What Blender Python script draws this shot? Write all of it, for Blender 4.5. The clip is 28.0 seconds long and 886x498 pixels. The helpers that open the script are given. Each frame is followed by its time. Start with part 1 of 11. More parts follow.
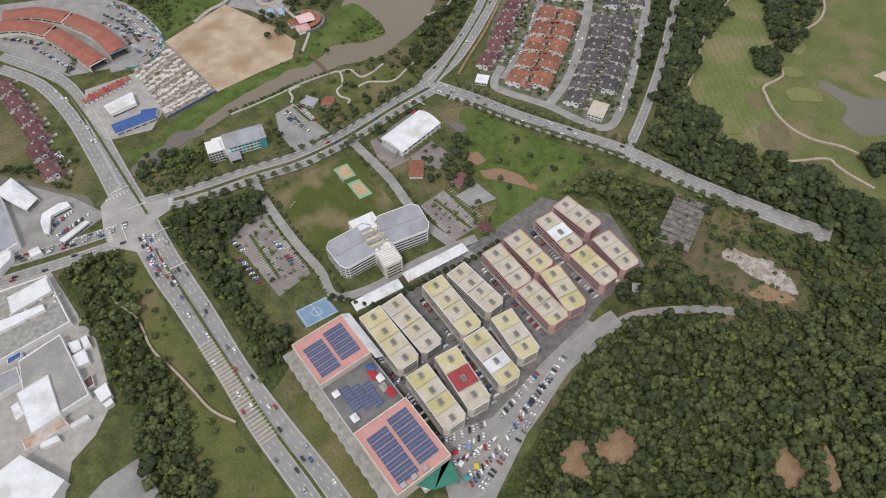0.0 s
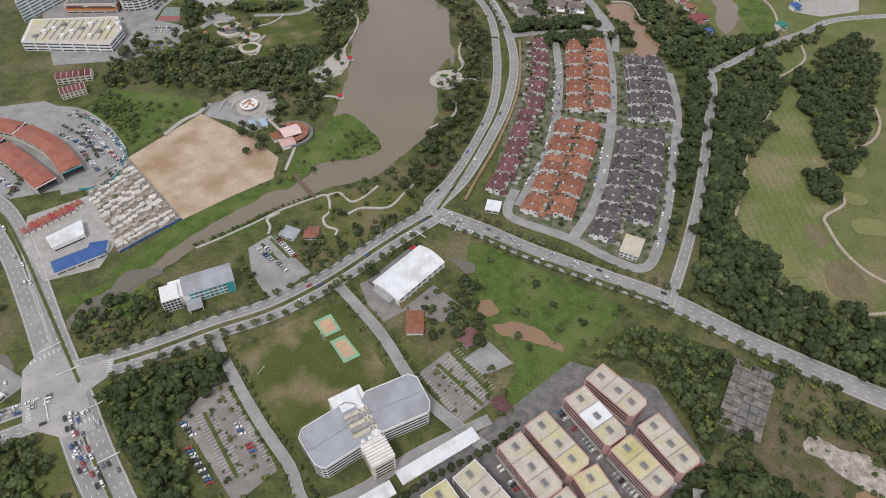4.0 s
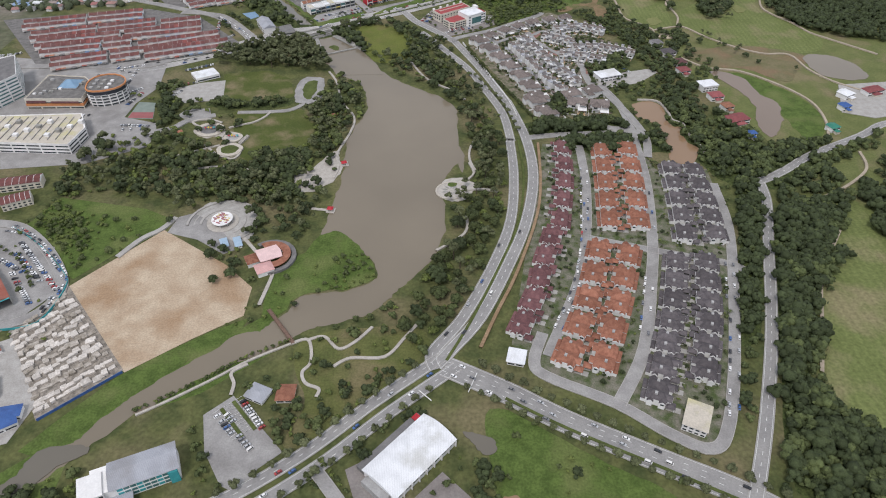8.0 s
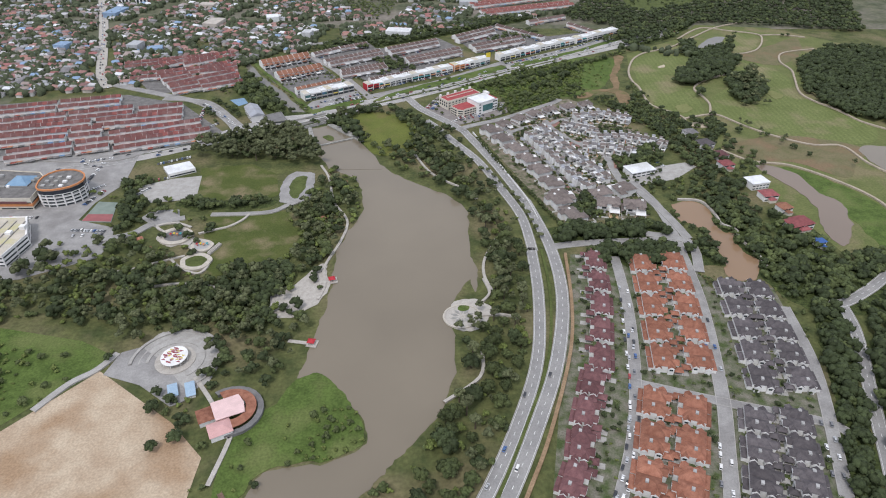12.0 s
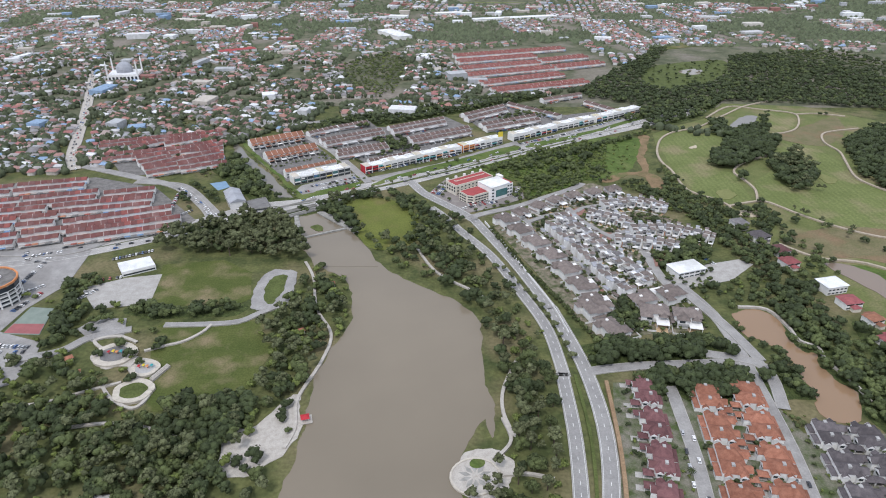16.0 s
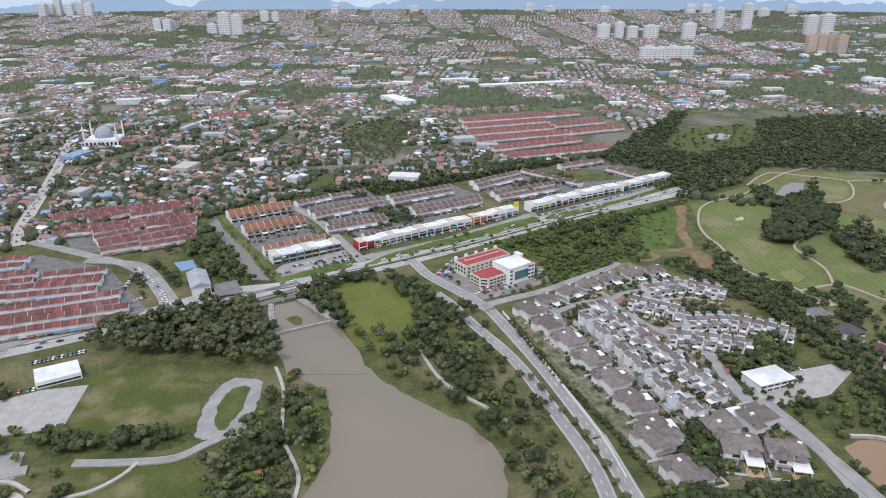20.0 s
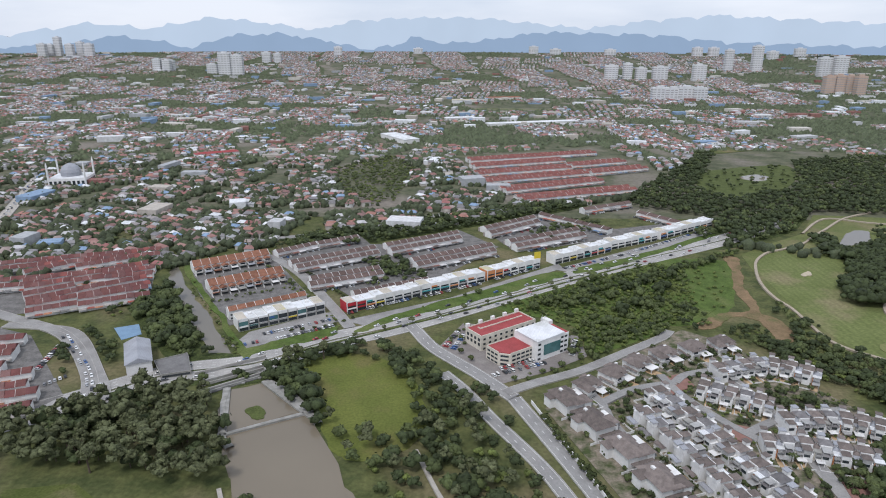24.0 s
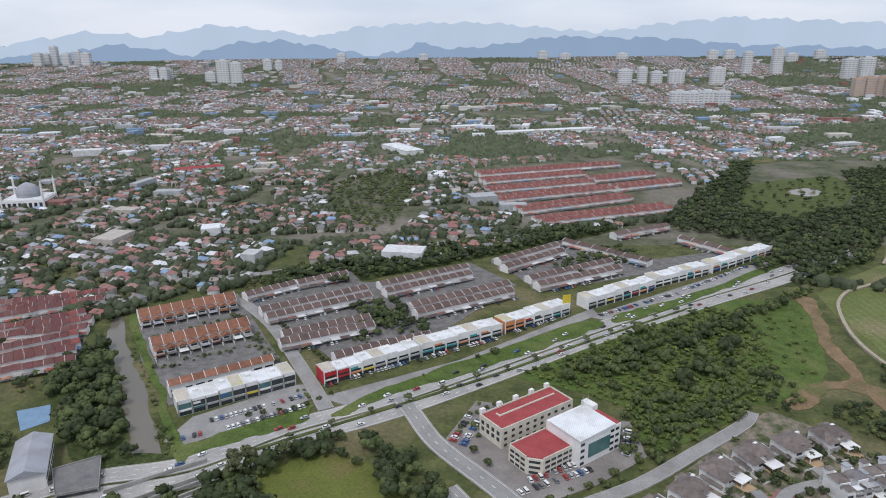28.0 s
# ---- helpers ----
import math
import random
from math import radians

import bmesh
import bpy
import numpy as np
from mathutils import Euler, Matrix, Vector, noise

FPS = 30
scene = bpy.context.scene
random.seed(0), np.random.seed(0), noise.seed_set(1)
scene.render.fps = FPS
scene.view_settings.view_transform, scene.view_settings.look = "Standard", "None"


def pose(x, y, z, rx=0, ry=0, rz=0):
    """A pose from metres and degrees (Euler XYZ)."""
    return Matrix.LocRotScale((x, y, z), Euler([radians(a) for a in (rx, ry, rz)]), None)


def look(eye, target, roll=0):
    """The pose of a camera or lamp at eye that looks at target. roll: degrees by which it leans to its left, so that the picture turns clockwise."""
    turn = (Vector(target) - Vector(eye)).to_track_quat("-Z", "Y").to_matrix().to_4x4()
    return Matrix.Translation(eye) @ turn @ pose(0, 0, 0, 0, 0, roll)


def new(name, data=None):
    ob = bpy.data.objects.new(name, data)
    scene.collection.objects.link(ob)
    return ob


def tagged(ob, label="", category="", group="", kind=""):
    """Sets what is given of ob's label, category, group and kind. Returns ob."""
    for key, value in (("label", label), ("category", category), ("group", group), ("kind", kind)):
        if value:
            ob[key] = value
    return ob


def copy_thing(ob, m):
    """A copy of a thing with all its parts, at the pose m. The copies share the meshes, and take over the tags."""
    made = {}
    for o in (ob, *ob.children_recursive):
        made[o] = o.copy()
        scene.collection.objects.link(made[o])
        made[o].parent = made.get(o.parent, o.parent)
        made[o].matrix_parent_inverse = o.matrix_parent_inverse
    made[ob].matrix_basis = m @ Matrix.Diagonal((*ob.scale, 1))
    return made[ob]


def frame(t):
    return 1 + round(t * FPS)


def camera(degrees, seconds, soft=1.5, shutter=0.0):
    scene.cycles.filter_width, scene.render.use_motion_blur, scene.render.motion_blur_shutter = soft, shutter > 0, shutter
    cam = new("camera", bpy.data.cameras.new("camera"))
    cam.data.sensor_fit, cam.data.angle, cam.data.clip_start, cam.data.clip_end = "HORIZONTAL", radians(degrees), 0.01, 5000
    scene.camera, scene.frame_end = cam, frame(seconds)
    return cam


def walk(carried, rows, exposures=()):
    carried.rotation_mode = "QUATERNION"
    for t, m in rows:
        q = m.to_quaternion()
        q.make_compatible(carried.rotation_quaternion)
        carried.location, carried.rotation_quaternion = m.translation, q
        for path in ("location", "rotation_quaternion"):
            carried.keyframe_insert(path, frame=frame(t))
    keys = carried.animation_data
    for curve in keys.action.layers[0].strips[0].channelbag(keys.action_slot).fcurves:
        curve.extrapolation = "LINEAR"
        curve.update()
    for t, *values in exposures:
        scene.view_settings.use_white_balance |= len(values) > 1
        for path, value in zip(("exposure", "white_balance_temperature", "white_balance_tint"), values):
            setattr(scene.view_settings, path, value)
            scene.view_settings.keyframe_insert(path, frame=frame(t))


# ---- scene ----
cam = camera(68.56, 28.0, soft=1.05)
PATH = [
    (0, pose(0.01, 0.00, 459.96, 36.683, 0, -0.839) @ pose(0, 0, 0, 0, 0, -0.310)),
    (1, pose(0.55, 33.48, 449.81, 38.237, 0, -0.859) @ pose(0, 0, 0, 0, 0, -0.291)),
    (2, pose(-0.10, 65.77, 440.13, 39.784, 0, -0.866) @ pose(0, 0, 0, 0, 0, -0.227)),
    (3, pose(-0.65, 98.83, 429.78, 41.278, 0, -0.859) @ pose(0, 0, 0, 0, 0, -0.115)),
    (4, pose(-1.22, 130.77, 419.48, 42.770, 0, -0.830) @ pose(0, 0, 0, 0, 0, 0.010)),
    (5, pose(-2.34, 163.15, 408.47, 44.302, 0, -0.825) @ pose(0, 0, 0, 0, 0, 0.123)),
    (6, pose(-5.57, 194.33, 397.39, 45.911, 0, -0.927) @ pose(0, 0, 0, 0, 0, 0.221)),
    (7, pose(-7.49, 225.71, 387.23, 47.564, 0, -1.015) @ pose(0, 0, 0, 0, 0, 0.344)),
    (8, pose(-8.55, 257.71, 377.39, 49.225, 0, -0.991) @ pose(0, 0, 0, 0, 0, 0.453)),
    (9, pose(-9.21, 290.45, 367.57, 50.875, 0, -0.879) @ pose(0, 0, 0, 0, 0, 0.476)),
    (10, pose(-9.64, 321.34, 358.05, 52.465, 0, -0.767) @ pose(0, 0, 0, 0, 0, 0.387)),
    (11, pose(-9.82, 351.67, 349.54, 54.042, 0, -0.596) @ pose(0, 0, 0, 0, 0, 0.310)),
    (12, pose(-10.81, 382.98, 339.60, 55.648, 0, -0.476) @ pose(0, 0, 0, 0, 0, 0.251)),
    (13, pose(-11.41, 413.37, 329.06, 57.340, 0, -0.317) @ pose(0, 0, 0, 0, 0, 0.204)),
    (14, pose(-9.94, 440.79, 319.88, 59.077, 0, -0.104) @ pose(0, 0, 0, 0, 0, 0.178)),
    (15, pose(-9.71, 471.47, 309.84, 60.742, 0, 0.101) @ pose(0, 0, 0, 0, 0, 0.153)),
    (16, pose(-10.33, 503.07, 300.60, 62.300, 0, 0.241) @ pose(0, 0, 0, 0, 0, 0.110)),
    (17, pose(-11.15, 535.42, 291.26, 63.834, 0, 0.383) @ pose(0, 0, 0, 0, 0, 0.067)),
    (18, pose(-11.71, 567.77, 282.18, 65.345, 0, 0.504) @ pose(0, 0, 0, 0, 0, -0.004)),
    (19, pose(-12.78, 599.41, 272.42, 66.776, 0, 0.585) @ pose(0, 0, 0, 0, 0, -0.062)),
    (20, pose(-13.95, 630.81, 262.73, 68.186, 0, 0.689) @ pose(0, 0, 0, 0, 0, -0.066)),
    (21, pose(-15.32, 663.20, 252.59, 69.523, 0, 0.766) @ pose(0, 0, 0, 0, 0, -0.026)),
    (22, pose(-17.73, 696.30, 244.40, 70.683, 0, 0.792) @ pose(0, 0, 0, 0, 0, 0.048)),
    (23, pose(-19.86, 727.61, 238.93, 71.546, 0, 0.842) @ pose(0, 0, 0, 0, 0, 0.129)),
    (24, pose(-20.53, 759.96, 229.73, 71.921, 0, 0.896) @ pose(0, 0, 0, 0, 0, 0.145)),
    (25, pose(-20.95, 793.75, 224.04, 72.028, 0, 1.021) @ pose(0, 0, 0, 0, 0, 0.073)),
    (26, pose(-20.84, 827.89, 222.34, 72.157, 0, 1.204) @ pose(0, 0, 0, 0, 0, -0.078)),
    (27, pose(-20.69, 861.09, 220.25, 72.354, 0, 1.447) @ pose(0, 0, 0, 0, 0, -0.281)),
    (28, pose(-20.99, 894.15, 218.12, 72.504, 0, 1.628) @ pose(0, 0, 0, 0, 0, -0.470)),
]
walk(cam, PATH, exposures=[(0, 0.08, 6750, 14), (8, 0.16, 6500, 14), (11, 0.25, 6380, 14), (17, 0.42, 6200, 13.5), (20, 0.37, 6180, 13.5), (25, 0.10, 6230, 13), (28, 0.04, 6230, 13)])

# ---- sky and sun: bright overcast ----
world = bpy.data.worlds.new("overcast_sky")
scene.world = world
world.use_nodes = True
wn, wl = world.node_tree.nodes, world.node_tree.links
wn.clear()
w_out, w_bg = wn.new("ShaderNodeOutputWorld"), wn.new("ShaderNodeBackground")
w_sky, w_mix, w_noise, w_ramp = wn.new("ShaderNodeTexSky"), wn.new("ShaderNodeMix"), wn.new("ShaderNodeTexNoise"), wn.new("ShaderNodeValToRGB")
w_map, w_tc = wn.new("ShaderNodeMapping"), wn.new("ShaderNodeTexCoord")
w_sky.sky_type, w_sky.sun_disc = "NISHITA", False
w_sky.sun_elevation, w_sky.sun_rotation = radians(58), radians(200)
w_mix.data_type = "RGBA"
w_mix.inputs["Factor"].default_value = 0.86
w_map.inputs["Scale"].default_value = (1, 1, 5)
w_noise.inputs["Scale"].default_value, w_noise.inputs["Detail"].default_value = 3.0, 6
w_ramp.color_ramp.elements[0].position, w_ramp.color_ramp.elements[0].color = 0.35, (6.2, 6.9, 7.9, 1)
w_ramp.color_ramp.elements[1].position, w_ramp.color_ramp.elements[1].color = 0.65, (8.1, 8.5, 9.1, 1)
wl.new(w_tc.outputs["Generated"], w_map.inputs["Vector"])
wl.new(w_map.outputs["Vector"], w_noise.inputs["Vector"])
wl.new(w_noise.outputs["Fac"], w_ramp.inputs["Fac"])
wl.new(w_sky.outputs["Color"], w_mix.inputs["A"])
wl.new(w_ramp.outputs["Color"], w_mix.inputs["B"])
wl.new(w_mix.outputs["Result"], w_bg.inputs["Color"])
wl.new(w_bg.outputs["Background"], w_out.inputs["Surface"])
w_bg.inputs["Strength"].default_value = 0.1
sun = new("sun", bpy.data.lights.new("sun", "SUN"))
sun.data.energy, sun.data.angle, sun.data.color = 1.5, radians(12), (1.0, 0.97, 0.93)
sun.matrix_world = look((0, 0, 0), (0.35, 0.75, -1.35))


# ---- materials ----
def mat(name, base, other=None, scale=0.2, rough=0.85, fine=2.0, bump=0.0, metal=0.0, third=None, big=0.02, vary=0.0, detail=5, spec=0.12, grainy=0.3):
    """Two-scale surface: base and other mix by medium noise, third by broad noise, grain by fine noise; vary: shade change from object to object."""
    m = bpy.data.materials.new(name)
    m.use_nodes = True
    n, l = m.node_tree.nodes, m.node_tree.links
    b = n["Principled BSDF"]
    b.inputs["Roughness"].default_value, b.inputs["Metallic"].default_value = rough, metal
    b.inputs["Specular IOR Level"].default_value = spec
    geo = n.new("ShaderNodeNewGeometry")

    def noise_at(s, d):
        t = n.new("ShaderNodeTexNoise")
        t.inputs["Scale"].default_value, t.inputs["Detail"].default_value = s, d
        l.new(geo.outputs["Position"], t.inputs["Vector"])
        return t.outputs["Fac"]

    def ramp(fac, lo, hi):
        r = n.new("ShaderNodeMapRange")
        r.inputs["From Min"].default_value, r.inputs["From Max"].default_value = lo, hi
        l.new(fac, r.inputs["Value"])
        return r.outputs["Result"]

    def mix(fac, a, c, mode="MIX"):
        x = n.new("ShaderNodeMix")
        x.data_type, x.blend_type = "RGBA", mode
        for key, v in (("Factor", fac), ("A", a), ("B", c)):
            if isinstance(v, (tuple, float, int)):
                x.inputs[key].default_value = (*v, 1) if isinstance(v, tuple) else v
            else:
                l.new(v, x.inputs[key])
        return x.outputs["Result"]

    other = other or tuple(c * 0.78 for c in base)
    med = noise_at(scale, detail)
    col = mix(ramp(med, 0.35, 0.65), base, other)
    if third:
        col = mix(ramp(noise_at(big, 4), 0.5, 0.66), col, third)
    grain = noise_at(fine, 3)
    col = mix(grainy, col, mix(ramp(grain, 0.3, 0.7), (0.62, 0.62, 0.62), (1.38, 1.38, 1.38)), "MULTIPLY")
    if vary:
        info = n.new("ShaderNodeObjectInfo")
        r = n.new("ShaderNodeMapRange")
        r.inputs["To Min"].default_value, r.inputs["To Max"].default_value = 1 - vary, 1 + vary
        l.new(info.outputs["Random"], r.inputs["Value"])
        g = n.new("ShaderNodeCombineColor")
        for k in ("Red", "Green", "Blue"):
            l.new(r.outputs["Result"], g.inputs[k])
        col = mix(1.0, col, g.outputs["Color"], "MULTIPLY")
    l.new(col, b.inputs["Base Color"])
    if bump:
        bp = n.new("ShaderNodeBump")
        bp.inputs["Strength"].default_value, bp.inputs["Distance"].default_value = 0.6, bump
        l.new(grain, bp.inputs["Height"])
        l.new(bp.outputs["Normal"], b.inputs["Normal"])
    return m


def island_mat(name, colours, rough=0.85, fine=1.2):
    """Each island of the mesh takes one of the colours."""
    m = mat(name, (0.5, 0.5, 0.5), rough=rough, fine=fine)
    n, l = m.node_tree.nodes, m.node_tree.links
    geo, r = n.new("ShaderNodeNewGeometry"), n.new("ShaderNodeValToRGB")
    r.color_ramp.interpolation = "CONSTANT"
    el = r.color_ramp.elements
    while len(el) < len(colours):
        el.new(0.5)
    for i, c in enumerate(colours):
        el[i].position, el[i].color = i / len(colours), (*c, 1)
    x = n.new("ShaderNodeMix")
    x.data_type, x.blend_type = "RGBA", "MULTIPLY"
    x.inputs["Factor"].default_value = 1.0
    old = n["Principled BSDF"].inputs["Base Color"].links[0].from_socket
    g = n.new("ShaderNodeMix")
    g.data_type, g.blend_type = "RGBA", "MULTIPLY"
    g.inputs["Factor"].default_value = 1.0
    g.inputs["B"].default_value = (2.2, 2.2, 2.2, 1)
    l.new(geo.outputs["Random Per Island"], r.inputs["Fac"])
    l.new(old, g.inputs["A"])
    l.new(r.outputs["Color"], x.inputs["A"])
    l.new(g.outputs["Result"], x.inputs["B"])
    l.new(x.outputs["Result"], n["Principled BSDF"].inputs["Base Color"])
    return m


M_SCRUB = mat("scrub_ground", (0.115, 0.122, 0.047), (0.058, 0.072, 0.027), scale=0.07, fine=0.35, bump=0.8, third=(0.16, 0.14, 0.075), big=0.015, detail=8, grainy=0.6)
M_TOWN = mat("town_ground", (0.14, 0.138, 0.09), (0.07, 0.082, 0.045), scale=0.035, fine=0.15, third=(0.21, 0.185, 0.155), big=0.008, detail=8, grainy=0.5)
M_LAWN = mat("lawn", (0.125, 0.132, 0.046), (0.088, 0.102, 0.034), scale=0.05, fine=0.6, third=(0.17, 0.145, 0.075), big=0.022, grainy=0.55)
M_FIELD = mat("worn_field_grass", (0.091, 0.106, 0.031), (0.068, 0.087, 0.023), scale=0.05, fine=0.7, third=(0.20, 0.165, 0.095), big=0.03, grainy=0.55)
M_BRIGHT = mat("sunlit_lawn", (0.135, 0.152, 0.038), (0.105, 0.125, 0.03), scale=0.04, fine=0.6, third=(0.15, 0.14, 0.05), big=0.03, grainy=0.5)
M_VERGE = mat("verge_grass", (0.10, 0.122, 0.04), (0.068, 0.085, 0.027), scale=0.09, fine=0.8, bump=0.3, grainy=0.55)
M_FAIRWAY = mat("fairway_grass", (0.15, 0.175, 0.062), (0.125, 0.15, 0.05), scale=0.03, fine=0.4, third=(0.21, 0.19, 0.10), big=0.02, grainy=0.55)


def mown(m, scale):
    """Faint light and dark stripes of colour: mowing on grass, ribs on metal roofs."""
    n, l = m.node_tree.nodes, m.node_tree.links
    w, g, r, x = n.new("ShaderNodeTexWave"), n.new("ShaderNodeNewGeometry"), n.new("ShaderNodeMapRange"), n.new("ShaderNodeMix")
    w.inputs["Scale"].default_value, w.inputs["Distortion"].default_value = scale, 1.5
    l.new(g.outputs["Position"], w.inputs["Vector"])
    r.inputs["To Min"].default_value, r.inputs["To Max"].default_value = 0.94, 1.06
    l.new(w.outputs["Fac"], r.inputs["Value"])
    c = n.new("ShaderNodeCombineColor")
    for k in ("Red", "Green", "Blue"):
        l.new(r.outputs["Result"], c.inputs[k])
    x.data_type, x.blend_type = "RGBA", "MULTIPLY"
    x.inputs["Factor"].default_value = 1.0
    l.new(n["Principled BSDF"].inputs["Base Color"].links[0].from_socket, x.inputs["A"])
    l.new(c.outputs["Color"], x.inputs["B"])
    l.new(x.outputs["Result"], n["Principled BSDF"].inputs["Base Color"])


mown(M_FAIRWAY, 0.045)
M_ROUGH = mat("golf_rough_grass", (0.142, 0.156, 0.058), (0.112, 0.132, 0.046), scale=0.05, fine=0.5, third=(0.19, 0.165, 0.09), big=0.02, grainy=0.55)
M_ASPHALT = mat("asphalt", (0.29, 0.282, 0.27), (0.245, 0.238, 0.23), scale=0.08, fine=0.9, third=(0.31, 0.30, 0.285), big=0.03)
M_OLDROAD = mat("old_asphalt", (0.33, 0.32, 0.305), (0.27, 0.26, 0.25), scale=0.1, fine=0.9, third=(0.235, 0.225, 0.215), big=0.04)
M_LOT = mat("faded_parking_asphalt", (0.25, 0.225, 0.21), (0.20, 0.18, 0.168), scale=0.1, fine=0.8, third=(0.29, 0.27, 0.25), big=0.05)
M_PAVE = mat("concrete_paving", (0.40, 0.385, 0.36), (0.33, 0.315, 0.29), scale=0.15, fine=1.0)
M_HIGHWAY = mat("worn_pale_asphalt", (0.37, 0.355, 0.335), (0.31, 0.30, 0.285), scale=0.08, fine=0.9, third=(0.42, 0.40, 0.375), big=0.03)
M_RIM = mat("playground_kerb", (0.52, 0.48, 0.41), (0.43, 0.39, 0.33), scale=0.4)
M_PATH = mat("pale_footpath", (0.46, 0.43, 0.385), (0.38, 0.35, 0.31), scale=0.3, fine=1.5)
M_DIRT = mat("brown_dirt", (0.30, 0.21, 0.13), (0.24, 0.16, 0.095), scale=0.1, fine=0.8, grainy=0.55)
M_BUGGY = mat("worn_buggy_path", (0.42, 0.36, 0.28), (0.33, 0.28, 0.215), scale=0.3, fine=1.2)
M_SAND = mat("graded_sand", (0.48, 0.39, 0.285), (0.39, 0.295, 0.205), scale=0.06, fine=0.7, third=(0.33, 0.225, 0.14), big=0.02, detail=9, grainy=0.45)
M_RUBBLE = mat("rubble_ground", (0.33, 0.29, 0.245), (0.15, 0.135, 0.115), scale=0.25, fine=1.2, grainy=0.55)
M_FLOOR = mat("forest_undergrowth", (0.080, 0.102, 0.034), (0.036, 0.047, 0.017), scale=0.28, fine=0.9, bump=1.0, detail=8, grainy=0.8)
M_MEADOW = mat("lush_meadow_grass", (0.098, 0.142, 0.036), (0.062, 0.094, 0.023), scale=0.12, fine=0.6, bump=0.4, third=(0.125, 0.15, 0.05), big=0.03, detail=7, grainy=0.6)
M_GARDEN = mat("gardens_and_paving", (0.20, 0.185, 0.15), (0.068, 0.092, 0.034), scale=0.13, fine=0.9, detail=8, grainy=0.6)
M_ESTATE = mat("estate_paving_and_beds", (0.25, 0.21, 0.165), (0.06, 0.078, 0.03), scale=0.16, fine=0.8, detail=8, grainy=0.55)
M_WHITE_LINE = mat("road_paint", (0.75, 0.75, 0.72), rough=0.7)
M_YELLOW_LINE = mat("yellow_road_paint", (0.60, 0.54, 0.38), rough=0.7)


def water_mat(name, base, other):
    m = mat(name, base, other, scale=0.006, rough=0.16, fine=0.5, spec=0.32, grainy=0.0)
    n, l = m.node_tree.nodes, m.node_tree.links
    t, g, b = n.new("ShaderNodeTexNoise"), n.new("ShaderNodeNewGeometry"), n.new("ShaderNodeBump")
    t.inputs["Scale"].default_value = 0.7
    b.inputs["Strength"].default_value, b.inputs["Distance"].default_value = 0.05, 0.1
    l.new(g.outputs["Position"], t.inputs["Vector"])
    l.new(t.outputs["Fac"], b.inputs["Height"])
    l.new(b.outputs["Normal"], n["Principled BSDF"].inputs["Normal"])
    return m


M_WATER = water_mat("muddy_lake_water", (0.21, 0.177, 0.130), (0.178, 0.150, 0.110))
M_CANAL = water_mat("grey_canal_water", (0.165, 0.148, 0.118), (0.135, 0.122, 0.098))
M_POND = water_mat("brown_pond_water", (0.27, 0.175, 0.105), (0.24, 0.155, 0.09))
M_POND2 = water_mat("silty_pond_water", (0.215, 0.165, 0.125), (0.19, 0.145, 0.11))
M_WHITE = mat("white_painted_render", (0.78, 0.77, 0.75), (0.68, 0.67, 0.65), scale=0.15, fine=1.0, vary=0.05, grainy=0.15)
M_CREAM = mat("cream_painted_render", (0.66, 0.61, 0.52), (0.56, 0.52, 0.44), scale=0.15, fine=1.0, vary=0.06)
M_PINK = mat("pink_painted_render", (0.58, 0.37, 0.34), (0.50, 0.31, 0.285), scale=0.15, fine=1.0)
M_GREYWALL = mat("grey_render", (0.40, 0.395, 0.385), (0.32, 0.315, 0.305), scale=0.15, fine=1.0, vary=0.08)
M_GLASS = mat("dark_window_glass", (0.045, 0.055, 0.06), (0.03, 0.036, 0.04), rough=0.12, spec=0.6)
M_TEALGLASS = mat("teal_window_glass", (0.08, 0.19, 0.19), (0.06, 0.14, 0.14), rough=0.12, spec=0.6)
M_CONC = mat("weathered_concrete", (0.36, 0.35, 0.325), (0.24, 0.235, 0.215), scale=0.25, fine=1.0)
M_MAROON = mat("maroon_roof_tiles", (0.175, 0.088, 0.088), (0.125, 0.062, 0.064), scale=0.35, fine=1.6, bump=0.05, vary=0.22)
M_ORANGE = mat("orange_roof_tiles", (0.32, 0.148, 0.098), (0.23, 0.098, 0.064), scale=0.35, fine=1.6, bump=0.05, vary=0.22)
M_DARKROOF = mat("charcoal_roof_tiles", (0.128, 0.114, 0.116), (0.086, 0.077, 0.081), scale=0.35, fine=1.6, bump=0.05, vary=0.25)
M_GREYROOF = mat("grey_roof_tiles", (0.20, 0.168, 0.152), (0.14, 0.118, 0.108), scale=0.35, fine=1.6, bump=0.05, vary=0.2)
M_BROWNROOF = mat("brown_roof_tiles", (0.27, 0.13, 0.085), (0.20, 0.095, 0.062), scale=0.35, fine=1.6, bump=0.05, vary=0.15)
M_FLATCONC = mat("dusty_flat_roof", (0.33, 0.315, 0.30), (0.27, 0.26, 0.25), scale=0.06, fine=0.6, third=(0.37, 0.36, 0.34), big=0.04)
M_RUSTSHEET = mat("rust_streaked_sheets", (0.46, 0.36, 0.29), (0.38, 0.235, 0.15), scale=0.18, fine=0.9, third=(0.52, 0.48, 0.44), big=0.08)
M_REDROOF = mat("red_metal_roof", (0.36, 0.075, 0.075), (0.29, 0.06, 0.06), scale=0.15, fine=1.0, rough=0.6)
M_FLATYEL = mat("mossy_yellow_flat_roof", (0.52, 0.46, 0.24), (0.56, 0.51, 0.36), scale=0.12, fine=0.9, third=(0.45, 0.41, 0.20), big=0.06)
M_FLATGREY = mat("stained_flat_roof", (0.54, 0.49, 0.41), (0.44, 0.40, 0.335), scale=0.12, fine=0.9, third=(0.50, 0.46, 0.28), big=0.06)
M_PALEBLUE = mat("pale_blue_metal_roof", (0.36, 0.47, 0.57), (0.30, 0.41, 0.51), rough=0.5)
